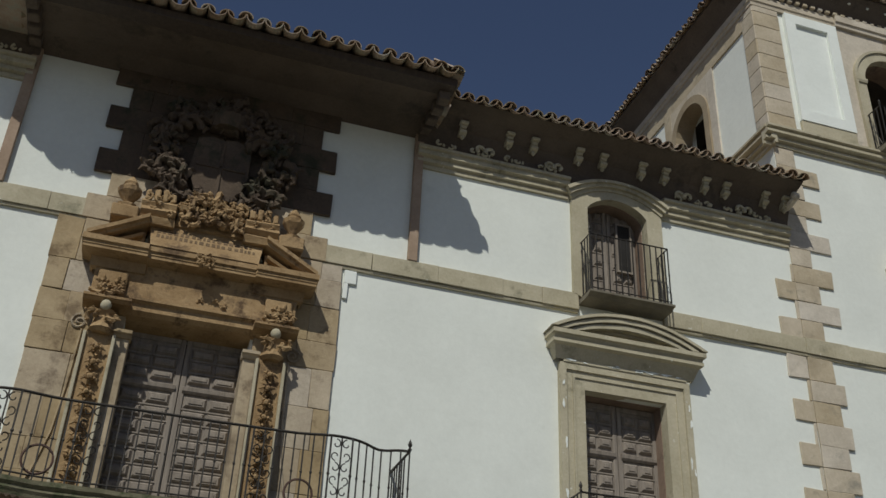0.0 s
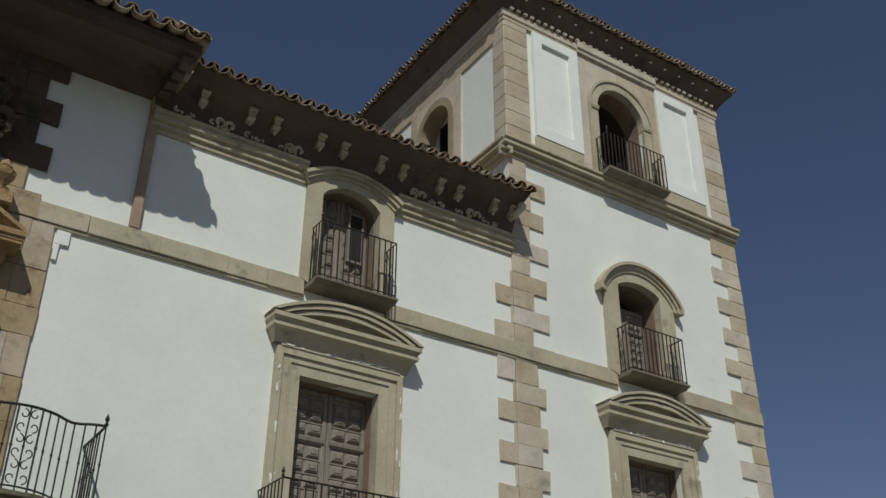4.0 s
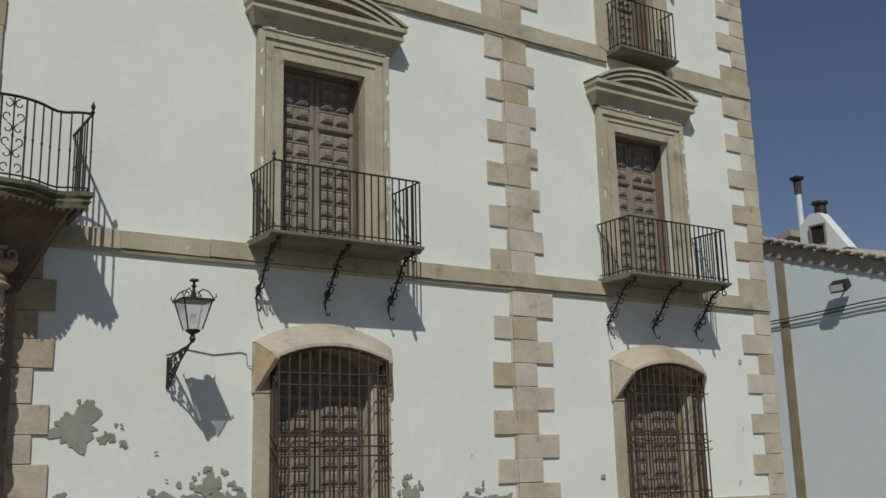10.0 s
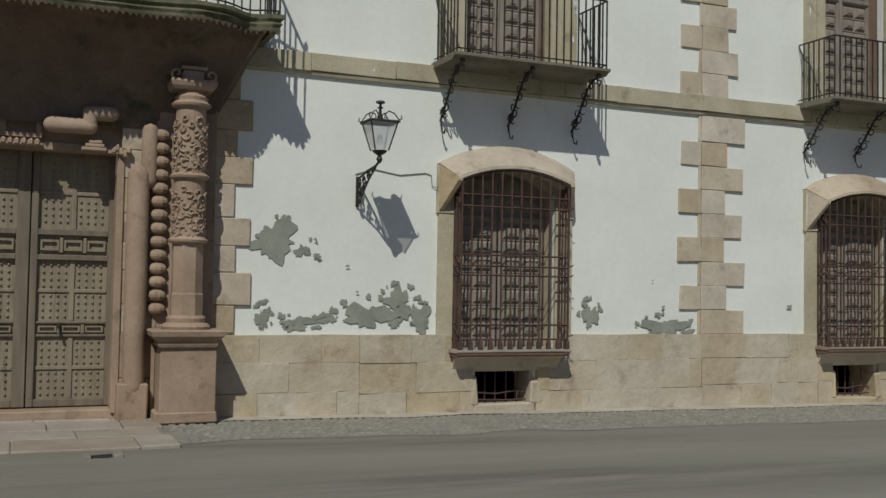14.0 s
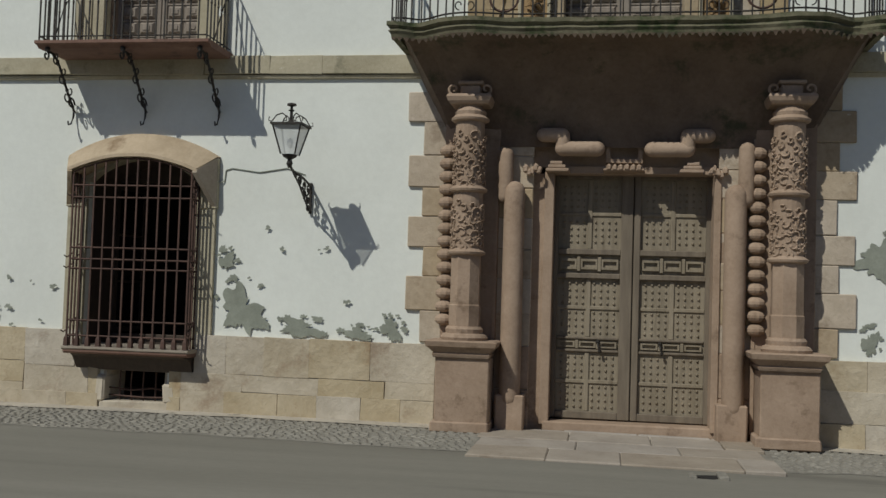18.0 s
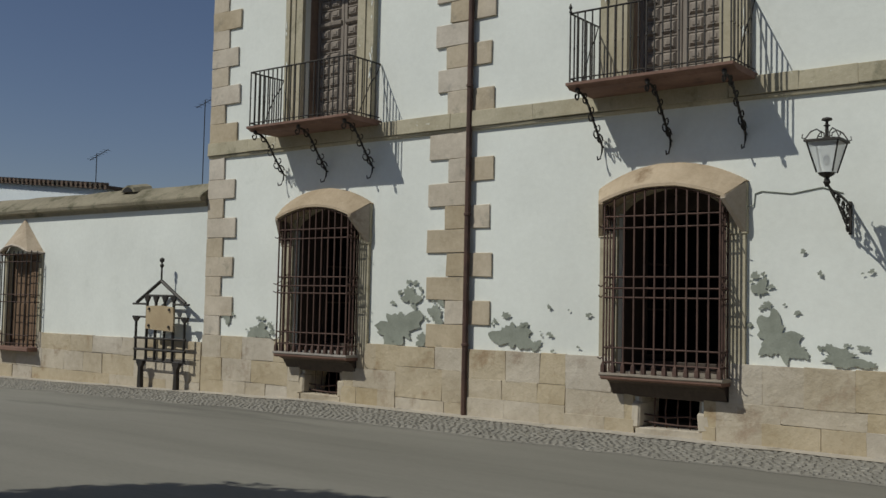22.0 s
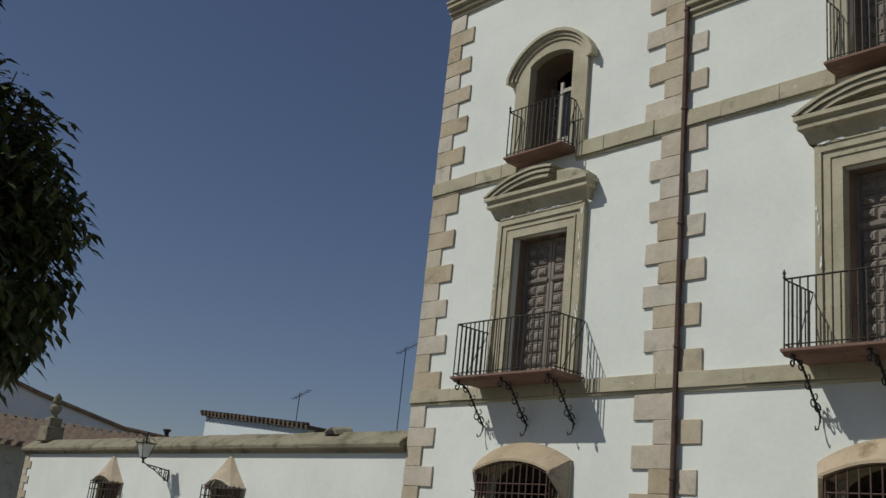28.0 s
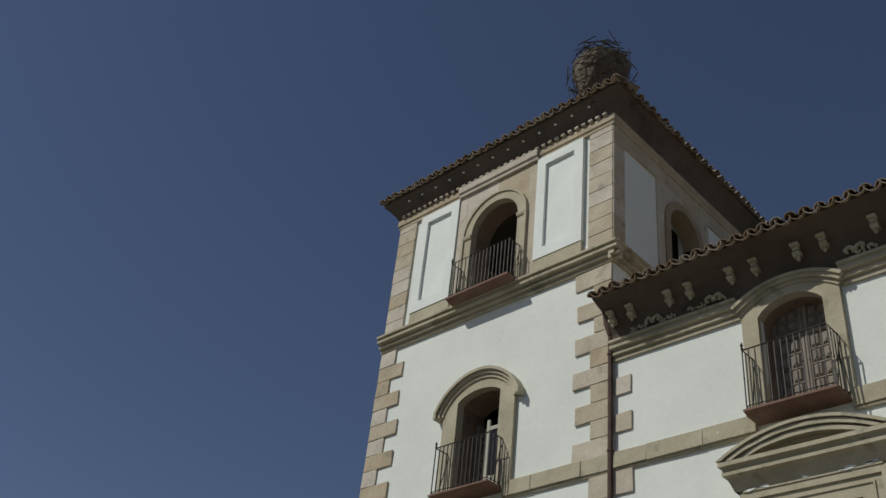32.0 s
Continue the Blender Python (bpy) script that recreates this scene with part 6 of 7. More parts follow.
rnd = random.Random(31)
for sx in (-1, 1):
    def lr(a, b):
        return min(sx * a, sx * b), max(sx * a, sx * b)
    z, k = 5.74, 0
    while z < 10.38:
        h = rnd.uniform(0.46, 0.72)
        z1 = min(z + h, 10.42)
        if 10.42 - z1 < 0.25:
            z1 = 10.42
        e = 2.35 + rnd.uniform(-0.02, 0.02)
        m = rnd.uniform(1.65, 2.1)
        for a, b in ((1.0, m), (m, e)):
            a, b = lr(a, b)
            part("portal_stone", Shape().box(a + 0.002, b - 0.002, -0.06 + rnd.uniform(-0.008, 0.006), 0.0, z + 0.002, z1 - 0.002, 0.008).rough(0.012, z + a), PORTAL, up)
        z, k = z1, k + 1
    # brown field behind the arms, with toothed edges; upper stones coloured for eave shade
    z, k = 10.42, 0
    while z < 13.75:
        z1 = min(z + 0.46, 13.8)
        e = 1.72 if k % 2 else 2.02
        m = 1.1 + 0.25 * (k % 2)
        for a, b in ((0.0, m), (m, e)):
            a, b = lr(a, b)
            part("field_stone", Shape().box(a + 0.002, b - 0.002, -0.08 + rnd.uniform(-0.006, 0.006), 0.0, z + 0.002, z1 - 0.002, 0.008).rough(0.012, z), DARKSTONE if z > 10.9 else PORTAL, up)
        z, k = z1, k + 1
    # pilaster with hanging garland
    ax = sx * 1.31
    part("pilaster", Shape().box(ax - 0.20, ax + 0.20, -0.24, -0.05, 5.74, 8.42, 0.012).rough(0.008, sx), GOLD, up)
    for d in (-0.215, 0.215):
        part("pilaster_edge", Shape().box(ax + d - 0.025, ax + d + 0.025, -0.30, -0.2, 5.74, 8.36, 0.008).rough(0.006, d), TRIM, up)
    part("inner_jamb", Shape().box(*lr(0.88, 1.08), -0.14, 0.42, 5.74, 8.50, 0.01).rough(0.006, sx), PORTAL, up)
    part("jamb_cap", Shape().run(*lr(0.85, 1.13), [(0.0, 8.38), (-0.17, 8.38), (-0.20, 8.43), (-0.24, 8.45), (-0.24, 8.50), (0.0, 8.52)]), PORTAL, up)
    for k in range(10):
        z = 8.10 - 0.235 * k
        sh = Shape()
        rg = random.Random(k)
        for a in range(5):
            an = 2 * math.pi * a / 5 + 0.4 * k
            sh.tube([(ax, -0.27, z), (ax + 0.07 * math.cos(an), -0.34, z + 0.06 * math.sin(an)), (ax + 0.13 * math.cos(an), -0.28, z + 0.11 * math.sin(an) - 0.02)], 0.042, 5, 0.014)
        sh.ball(ax, -0.35, z, 0.045, 5)
        sh.tube([(ax, -0.27, z - 0.08), (ax + rg.uniform(-0.04, 0.04), -0.31, z - 0.14)], 0.035, 4, 0.02)
        part("garland_cluster", sh.rough(0.015, k, 9), GOLD, up)
    part("boss", Shape().ball(ax, -0.40, 8.77, 0.085, 8, 1.1), TRIM, up, smooth=True)
    part("capital", Shape().lathe([(0.13, 8.36), (0.19, 8.42), (0.15, 8.52), (0.14, 8.62), (0.20, 8.70)], ax, -0.24, 12).rough(0.02, 3, 6), GOLD, up)
    part("abacus", Shape().run(ax - 0.36, ax + 0.36, [(-0.05, 8.84), (-0.38, 8.84), (-0.42, 8.88), (-0.45, 8.89), (-0.45, 8.93), (-0.05, 8.95)]).rough(0.006, sx), GOLD, up)
    for k, (dx, dz) in enumerate(((-0.15, 8.60), (0.15, 8.60), (-0.15, 9.05), (0.02, 9.02), (0.16, 9.06), (-0.08, 9.16), (0.1, 9.17))):
        part("scroll_leaf", LEAVES[k], None, up, at=Matrix.Translation((ax + dx, -0.30, dz)) @ Matrix.Diagonal((0.75 * sx, 1.0, 0.75, 1)))
    part("console_block", Shape().box(ax - 0.22, ax + 0.22, -0.32, -0.05, 8.95, 9.42, 0.02).rough(0.015, 4), GOLD, up)
    part("side_volute", Shape().tube(curl((sx * 1.66, 8.58), 0.13, 0.02, math.pi / 2, math.pi / 2 - sx * 9.5, 30, "xz", -0.075), 0.020, 5), PORTAL, up)
    part("volute_tail", Shape().tube([(sx * 1.60, -0.075, 8.46), (sx * 1.62, -0.075, 7.6), (sx * 1.68, -0.075, 6.8), (sx * 1.82, -0.075, 6.2), (sx * 2.0, -0.075, 5.8)], 0.022, 5), PORTAL, up)
    # raking halves of the broken pediment over a sunk field
    rk = [(0.0, 0.03), (-0.50, 0.05), (-0.52, 0.10), (-0.58, 0.12), (-0.58, 0.19), (0.0, 0.22)]
    part("raking_cornice", Shape().sweep(rk, lambda y, z: [(sx * 1.84, y, 9.74 + z), (sx * 1.40, y, 9.98 + z), (sx * 0.95, y, 10.24 + z)]).rough(0.010, sx), GOLD, up)
    part("raking_field", Shape().plate([(sx * 1.70, 9.78), (sx * 0.97, 9.78), (sx * 0.97, 10.22)], -0.28, 0), GOLD, up)
    part("raking_fillet", Shape().sweep([(0.0, -0.10), (-0.40, -0.10), (-0.42, -0.05), (0.0, -0.05)], lambda y, z: [(sx * 1.50, y, 9.93 + z), (sx * 1.0, y, 10.20 + z)]), GOLD, up)
    # urns and carved blocks over the pediment
    part("urn", Shape().lathe([(0.15, 10.50), (0.16, 10.56), (0.06, 10.62), (0.09, 10.67), (0.18, 10.80), (0.19, 10.88), (0.10, 10.94), (0.12, 10.98), (0.06, 11.08), (0.02, 11.13)], sx * 1.35, -0.40, 12).rough(0.02, sx, 9), GOLD, up)
    part("urn_base", Shape().box(sx * 1.35 - 0.21, sx * 1.35 + 0.21, -0.56, -0.08, 10.28, 10.51, 0.02).rough(0.012, sx), GOLD, up)
    part("carved_block", Shape().run(sx * 0.85 - 0.28, sx * 0.85 + 0.28, [(-0.1, 10.30), (-0.46, 10.30), (-0.50, 10.42), (-0.44, 10.46), (-0.52, 10.54), (-0.46, 10.62), (-0.50, 10.68), (-0.44, 10.74), (-0.1, 10.76)]).rough(0.03, 4 + sx, 6), GOLD, up)
    for k in range(4):
        part("crest_tooth", Shape().box(sx * 0.85 - 0.24 + 0.13 * k, sx * 0.85 - 0.15 + 0.13 * k, -0.48, -0.2, 10.74, 10.96 - 0.05 * (k in (0, 3)), 0.02).rough(0.03, k + sx, 8), GOLD, up)
    strew(up, 60 + sx, 7, sx * 0.85 - 0.2, sx * 0.85 + 0.2, 10.45, 10.9, -0.42, LEAVES, (0.35, 0.5))
part("door_lintel", Shape().run(-1.12, 1.12, [(0.42, 8.74), (-0.13, 8.80), (-0.22, 8.86), (-0.22, 8.97), (-0.25, 8.99), (-0.29, 9.01), (-0.29, 9.05), (0.0, 9.07), (0.0, 8.85)]).rough(0.008, 4), GOLD, up)
part("frieze", Shape().box(-1.6, 1.6, -0.25, -0.04, 9.055, 9.50, 0.01).rough(0.006, 2), GOLD, up)
strew(up, 8, 5, -0.45, 0.45, 9.16, 9.22, -0.20, LEAVES, (0.22, 0.36))
main = [(-0.20, 9.44), (-0.28, 9.48), (-0.30, 9.64), (-0.53, 9.665), (-0.53, 9.715), (-0.545, 9.72), (-0.545, 9.765), (-0.58, 9.78), (-0.58, 9.87), (-0.20, 9.89)]


def pediment_base(y, z):
    e = 1.52 + 0.36 * min(1.0, -y / 0.58)
    b = 0.05
    return [(-e, 0.0, z), (-e, y, z), (-0.86, y, z), (-0.84, y + b, z), (0.84, y + b, z), (0.86, y, z), (e, y, z), (e, 0.0, z)]


part("main_cornice", Shape().sweep(main, pediment_base).rough(0.010, 9), GOLD, up)
for k in range(5):
    part("rosette_leaf", LEAVES[k], None, up, at=Matrix.Translation((0.0 + 0.09 * math.cos(k * 1.26), -0.52, 9.74 + 0.08 * math.sin(k * 1.26))) @ Matrix.Diagonal((0.5, 0.7, 0.5, 1)))
part("tablet", Shape().sweep([(-0.50, 9.86), (-0.545, 9.88), (-0.32, 10.38), (-0.36, 10.40), (-0.36, 10.45), (-0.1, 10.47), (-0.1, 9.86)], lambda y, z: [(-0.86 - 0.12 * (z - 9.86), y, z), (0.86 + 0.12 * (z - 9.86), y, z)]), GOLD, up)
for r, u in enumerate((0.62, 0.40)):
    x, y, z = -0.80, -0.545 + 0.225 * u, 9.88 + 0.50 * u
    while x < 0.76:
        w = rnd.uniform(0.03, 0.07)
        h = rnd.uniform(0.06, 0.085)
        part("letter_bar", Shape().add([(x + a, y - 0.006 + b + 0.45 * c, z + c) for b in (0.0, 0.03) for a, c in ((0, 0), (w, 0), (w, h), (0, h))], [(0, 1, 2, 3), (4, 7, 6, 5), (0, 4, 5, 1), (2, 6, 7, 3), (0, 3, 7, 4), (1, 5, 6, 2)]), LETTER, up)
        x += w + rnd.uniform(0.02, 0.05)

part("plaster_tooth", Shape().box(2.38, 2.60, -0.05, 0.0, 10.10, 10.36, 0.01).box(2.38, 2.46, -0.05, 0.0, 9.80, 10.10, 0.01).rough(0.012, 3), PANEL, up)

# carved arms above the tablet, the upper parts coloured dark for the eave's shade
arms = thing("carved_arms", U, -0.08, 10.40, "deeply carved stone coat of arms with crown and leafage", "relief")
part("backing", Shape().plate([(-0.55, 0.0), (-0.5, 0.45), (-0.2, 0.62), (0.2, 0.62), (0.5, 0.45), (0.55, 0.0)], -0.26, 0.0).rough(0.05, 5, 4), GOLD, arms)
strew(arms, 12, 26, -0.5, 0.5, 0.08, 0.60, -0.30, LEAVES, (0.6, 1.0))
part("shield", Shape().plate([(-0.45, 1.9), (-0.5, 1.2), (-0.33, 0.75), (0, 0.5), (0.33, 0.75), (0.5, 1.2), (0.45, 1.9), (0.2, 1.98), (0, 1.9), (-0.2, 1.98)], -0.16, 0.05).rough(0.05, 5, 4), DARKSTONE, arms)
part("shield_bar", Shape().box(-0.42, 0.42, -0.20, -0.14, 1.32, 1.38, 0.01).box(-0.03, 0.03, -0.20, -0.14, 0.7, 1.85, 0.01), DARKSTONE, arms)
strew(arms, 15, 130, -1.15, 1.15, 0.55, 2.7, -0.06, SHADELEAVES, (0.9, 1.5), lambda x, z: 0.42 < (x / 1.15) ** 2 + ((z - 1.5) / 1.15) ** 2 < 1.1 and not (abs(x) < 0.4 and 0.7 < z < 1.9))
part("crown", Shape().lathe([(0.30, 2.15), (0.34, 2.25), (0.36, 2.40), (0.30, 2.45)], 0, -0.08, 12).ball(0, -0.12, 2.60, 0.14).ball(-0.22, -0.12, 2.52, 0.10).ball(0.22, -0.12, 2.52, 0.10).rough(0.03, 3, 6), DARKSTONE, arms)
double_door(U, 0.41, 5.76, 0.97, 3.0, 8, "tall weathered panelled double door opening on the curved balcony", "first-floor doors")

# ---- street lanterns ----
def lantern(x, y, z, label, wall=0.0, deep=1.0):
    """A square lantern on a scrolled wall bracket; z is the foot of the glass."""
    low_z = lambda v: -0.18 + (v + 0.18) * deep
    t = thing("wall_lantern", x, wall, z, label, "lantern", "wall lanterns")
    d = y - wall
    part("wall_plate", Shape().box(-0.02, 0.02, -0.05, 0.0, low_z(-1.05), low_z(-0.30), 0.005), IRON, t)
    arm = [(0, -0.03, low_z(-0.38)), (0, d * 0.45, -0.22), (0, d * 0.85, -0.18), (0, d, -0.12), (0, d, 0.0)]
    part("arm", Shape().tube(arm, 0.02, 5), IRON, t)
    low = [(0, -0.03, low_z(-1.02)), (0, d * 0.25, low_z(-0.80)), (0, d * 0.55, low_z(-0.45)), (0, d * 0.85, -0.20)]
    part("strut", Shape().tube(low, 0.016, 5), IRON, t)
    for k, (u, v, r) in enumerate(((-0.13, -0.48, 0.11), (-0.14, -0.72, 0.11), (-0.14, -0.92, 0.07), (-0.36, -0.42, 0.11), (-0.34, -0.62, 0.09), (-0.58, -0.34, 0.09), (-0.76, -0.27, 0.06))):
        part("scroll", Shape().tube(curl((u * (abs(d) / 1.05), low_z(v)), r * (0.4 + 0.6 * deep), 0.02, 0.5 + k, 7 + k, 16, "yz", 0.0), 0.017, 4), IRON, t)
    part("stem", Shape().lathe([(0.02, -0.16), (0.05, -0.10), (0.03, -0.04), (0.10, 0.0), (0.12, 0.03)], 0, d, 8), IRON, t)
    b, w, h = 0.105, 0.208, 0.44
    for i in range(4):
        a = math.pi / 4 + i * math.pi / 2
        c, e = math.cos(a) * 1.414, math.sin(a) * 1.414
        part("corner_bar", Shape().tube([(b * c, d + b * e, 0.03), (w * c, d + w * e, h)], 0.012, 4), IRON, t)
        a2 = a + math.pi / 2
        c2, e2 = math.cos(a2) * 1.414, math.sin(a2) * 1.414
        part("pane", Shape().add([(b * c * 0.97, d + b * e * 0.97, 0.03), (b * c2 * 0.97, d + b * e2 * 0.97, 0.03), (w * c2 * 0.97, d + w * e2 * 0.97, h), (w * c * 0.97, d + w * e * 0.97, h)], [(0, 1, 2, 3)]), GLASS, t)
        part("crown_scroll", Shape().tube([(w * c * 1.18, d + w * e * 1.18, h + 0.10), (w * c * 1.22, d + w * e * 1.22, h + 0.05), (w * c * 1.05, d + w * e * 1.05, h + 0.04), (w * c * 0.8, d + w * e * 0.8, h + 0.14), (w * c * 0.5, d + w * e * 0.5, h + 0.18), (w * c * 0.26, d + w * e * 0.26, h + 0.14), (w * c * 0.25, d + w * e * 0.25, h + 0.08), (w * c * 0.4, d + w * e * 0.4, h + 0.08)], 0.010, 4), IRON, t)
    part("rim", Shape().sweep([(-0.01, h), (0.03, h), (0.03, h + 0.03), (-0.01, h + 0.03)], lambda r, zz: [((w + r) * sx, d + (w + r) * sy, zz) for sx, sy in ((-1, -1), (1, -1), (1, 1), (-1, 1))], closed=True), IRON, t)
    part("lid", Shape().lathe([(w * 1.2, h + 0.02), (0.08, h + 0.06), (0.028, h + 0.09), (0.022, h + 0.22), (0.05, h + 0.235), (0.022, h + 0.25), (0.02, h + 0.29), (0.075, h + 0.31), (0.065, h + 0.335), (0.01, h + 0.35)], 0, d, 8, math.pi / 4), IRON, t)
    part("bulb", Shape().ball(0, d, 0.2, 0.05, 6, 1.5), BULB, t)
    return t


for lx, ly, lz in ((4.93, -1.07, 3.88), (-4.80, -1.12, 3.79)):
    lantern(lx, ly, lz, "black iron street lantern on a scrolled palace wall bracket", 0.0, 0.64)
lantern(-30.6, -0.95, 3.82, "black iron street lantern on a scrolled garden wall bracket", 0.0, 0.5)
for sx in (1, -1):
    cw = thing("wall_cable", sx * 4.9, -0.012, 3.66, "thin grey cable sagging along the wall from lantern to window", "cable")
    part("wire", Shape().tube([(0, 0, 0.0), (sx * 0.3, 0, 0.10), (sx * 0.75, 0, 0.03), (sx * 1.2, 0, 0.09), (sx * 1.3, 0, 0.06), (sx * 1.32, 0, -0.12), (sx * 1.42, -0.06, -0.14)], 0.010, 4), CEMENT, cw)

# ---- bare patches where the whitewash has fallen ----
PATCHES = [
    (3.62, 2.56, 0.42, 0.29),
    (3.46, 1.36, 0.11, 0.20),
    (4.00, 1.29, 0.30, 0.11),
    (4.53, 1.38, 0.08, 0.10),
    (5.17, 1.42, 0.42, 0.23),
    (5.67, 1.63, 0.25, 0.25),
    (6.06, 1.36, 0.21, 0.22),
    (9.23, 1.44, 0.17, 0.24),
    (10.82, 1.25, 0.47, 0.18),
    (-5.86, 1.53, 0.34, 0.40),
    (-4.90, 1.27, 0.35, 0.15),
    (-3.97, 1.22, 0.22, 0.11),
    (-3.46, 1.31, 0.16, 0.19),
    (-10.55, 1.39, 0.42, 0.30),
    (-6.11, 2.29, 0.12, 0.16),
    (-13.27, 1.44, 0.59, 0.39),
    (-12.95, 2.08, 0.21, 0.21),
    (-12.32, 1.74, 0.18, 0.20),
    (-17.22, 1.25, 0.30, 0.23),
    (-18.29, 1.57, 0.16, 0.16),
]


def wall_at(x):
    return WALLS["centre"] if abs(x) < MID else WALLS["wing" if abs(x) < WING else "tower", 1 if x > 0 else -1]


for i, (x, z, hw, hh) in enumerate(PATCHES):
    ragged(wall_at(x), x, z, hw, hh, i)
    if hw > 0.22:
        ragged(wall_at(x), x + hw * 1.05, z - hh * 0.5, hw * 0.3, hh * 0.35, i + 100)
    rq = random.Random(i + 500)
    for k in range(6):
        a = rq.uniform(0, 6.28)
        r = rq.uniform(0.015, 0.06)
        ragged(wall_at(x), x + hw * 1.35 * math.cos(a), z + hh * 1.3 * abs(math.sin(a)), r * 1.3, r, i * 7 + k + 700)
rnd = random.Random(77)
for i in range(46):
    sx = rnd.choice((-1, 1))
    x = sx * rnd.uniform(3.4, 11.0) if i < 34 else sx * rnd.uniform(12.6, 18.0)
    if abs(abs(x) - BAY) < 1.4 or abs(abs(x) - TOW) < 1.4:
        continue
    r = rnd.uniform(0.012, 0.05)
    ragged(wall_at(x), x, 1.16 + abs(rnd.gauss(0, 0.7)), r * 1.4, r, i + 300)

# ---- garden wall ----
GW = tagged(sheet_wall("garden_wall", -43.0, -END, -0.9, 4.1, -0.02, 0.55, [(-27.75, -26.05, 0.5, 3.1), (-35.55, -33.85, 0.45, 3.1)], PLASTER), "long white plastered garden wall joining the tower", "wall", kind="structure")
for k, (z0, z1) in enumerate(((-0.75, 0.02), (0.02, 0.52), (0.52, 0.95))):
    gap = [(-27.8, -26.0), (-35.6, -33.8)] if k == 2 else []
    stone_course("plinth_stone", -42.9, -END - 0.05, z0, z1, -0.10 + 0.01 * k, 0.0, 1.1, PLINTH, GW, 60 + k, gap)
moulding("coping_moulding", -43.2, -END - 0.06, [(0.0, 4.08), (-0.06, 4.08), (-0.10, 4.16), (-0.22, 4.20), (-0.24, 4.27), (0.0, 4.30)], COPING, GW)
cp = Shape()
n = 50
cp.sweep([(-0.24, 4.27), (-0.22, 4.32), (0.25, 4.66), (0.50, 4.70), (0.75, 4.6), (0.75, 4.27)], lambda y, z: [(-43.2 + (43.2 - END - 0.06) * i / n, y, z) for i in range(n + 1)])
part("coping", cp.rough(0.03, 3, 1.2), COPING, GW)
for i in range(11):
    z = 0.95 + 0.285 * i
    w = 0.75 if i % 2 else 0.42
    part("quoin", Shape().box(-43.04, -43.04 + w, -0.06, 0.0, z, z + 0.28, 0.01), QUOIN, GW)
for x in (-26.9, -34.7):
    hd = tagged(thing("window_hood", x, 0, 0, "pointed stone hood over a barred garden wall window", "window hood", "garden window hoods"), kind="structure")
    base = [(-1.0, -0.02, 3.10), (-0.72, -0.36, 3.12), (-0.35, -0.40, 3.26), (0.0, -0.41, 3.31), (0.35, -0.40, 3.26), (0.72, -0.36, 3.12), (1.0, -0.02, 3.10)]
    s = Shape()
    s.v = [p for p in base] + [(p[0] * 0.42, p[1] * 0.50 - 0.01, 3.64) for p in base] + [(0.0, -0.05, 4.06)] + [(p[0] * 0.9, min(0.0, p[1] + 0.07), p[2] - 0.02) for p in base]
    s.f = [(i, i + 1, 8 + i, 7 + i) for i in range(6)] + [(7 + i, 8 + i, 14) for i in range(6)] + [(i + 1, i, 15 + i, 16 + i) for i in range(6)]
    part("hood", s.rough(0.015, x, 4), JAMB, hd)
    part("hood_lip", Shape().tube(base, 0.035, 5), JAMB, hd)
    for sx in (-1, 1):
        part("jamb", Shape().box(min(sx * 0.80, sx * 0.98), max(sx * 0.80, sx * 0.98), -0.06, 0.10, 0.5, 3.12, 0.01), TRIM, hd)
        part("reveal", Shape().box(min(sx * 0.80, sx * 0.90), max(sx * 0.80, sx * 0.90), 0.102, 0.36, 0.5, 3.08), DARKWOOD, hd)
    g = thing("window_grille", x, 0, 0, "iron window grille standing out under the hood", "grille", "garden wall grilles")
    for k in range(9):
        part("bar", bar_mesh(2.6, 0.012, False), None, g, at=pose(-0.9 + 1.8 * k / 8, -0.34, 0.55))
    for sx in (-1, 1):
        part("bar", bar_mesh(2.6, 0.012, False), None, g, at=pose(sx * 0.9, -0.17, 0.55))
    for z in (0.62, 0.85, 1.75, 1.95, 2.85, 3.05):
        part("cross_bar", Shape().tube([(-0.9, -0.02, z), (-0.9, -0.34, z), (0.9, -0.34, z), (0.9, -0.02, z)], 0.014, 4), RUST, g)
    part("sill", Shape().box(-0.98, 0.98, -0.40, 0.3, 0.42, 0.53, 0.015), REDLEDGE, g)
    sb = tagged(thing("window_shutters", x, 0.15, 0.5, "warm brown closed wooden shutters in the garden wall", "shutters", "garden wall shutters"))
    for sx in (-1, 1):
        part("leaf", Shape().box(min(sx * 0.01, sx * 0.85), max(sx * 0.01, sx * 0.85), 0, 0.05, 0, 2.6).box(min(sx * 0.1, sx * 0.75), max(sx * 0.1, sx * 0.75), -0.03, 0, 0.2, 1.2, 0.01).box(min(sx * 0.1, sx * 0.75), max(sx * 0.1, sx * 0.75), -0.03, 0, 1.4, 2.4, 0.01), BROWNWOOD, sb)
fin = thing("wall_urn", -41.8, 0.3, 4.70, "weathered stone urn on the end of the garden wall", "urn")
part("pedestal", Shape().box(-0.45, 0.45, -0.35, 0.35, -0.1, 0.5, 0.03).box(-0.3, 0.3, -0.25, 0.25, 0.5, 0.85, 0.03), COPING, fin)
part("urn", Shape().lathe([(0.16, 0.85), (0.10, 0.95), (0.22, 1.15), (0.24, 1.3), (0.12, 1.42), (0.18, 1.5), (0.16, 1.65), (0.04, 1.85)], 0, 0, 12), COPING, fin)
vent = thing("roof_vent", -22.3, 0.28, 4.55, "small tiled vent on the wall coping", "vent")
part("hood", Shape().sweep([(-0.30, 0.02), (-0.2, 0.14), (0, 0.2), (0.2, 0.14), (0.30, 0.02)], lambda x, z: [(x, -0.25, z), (x, 0.3, z + 0.1)]), COPING, vent)
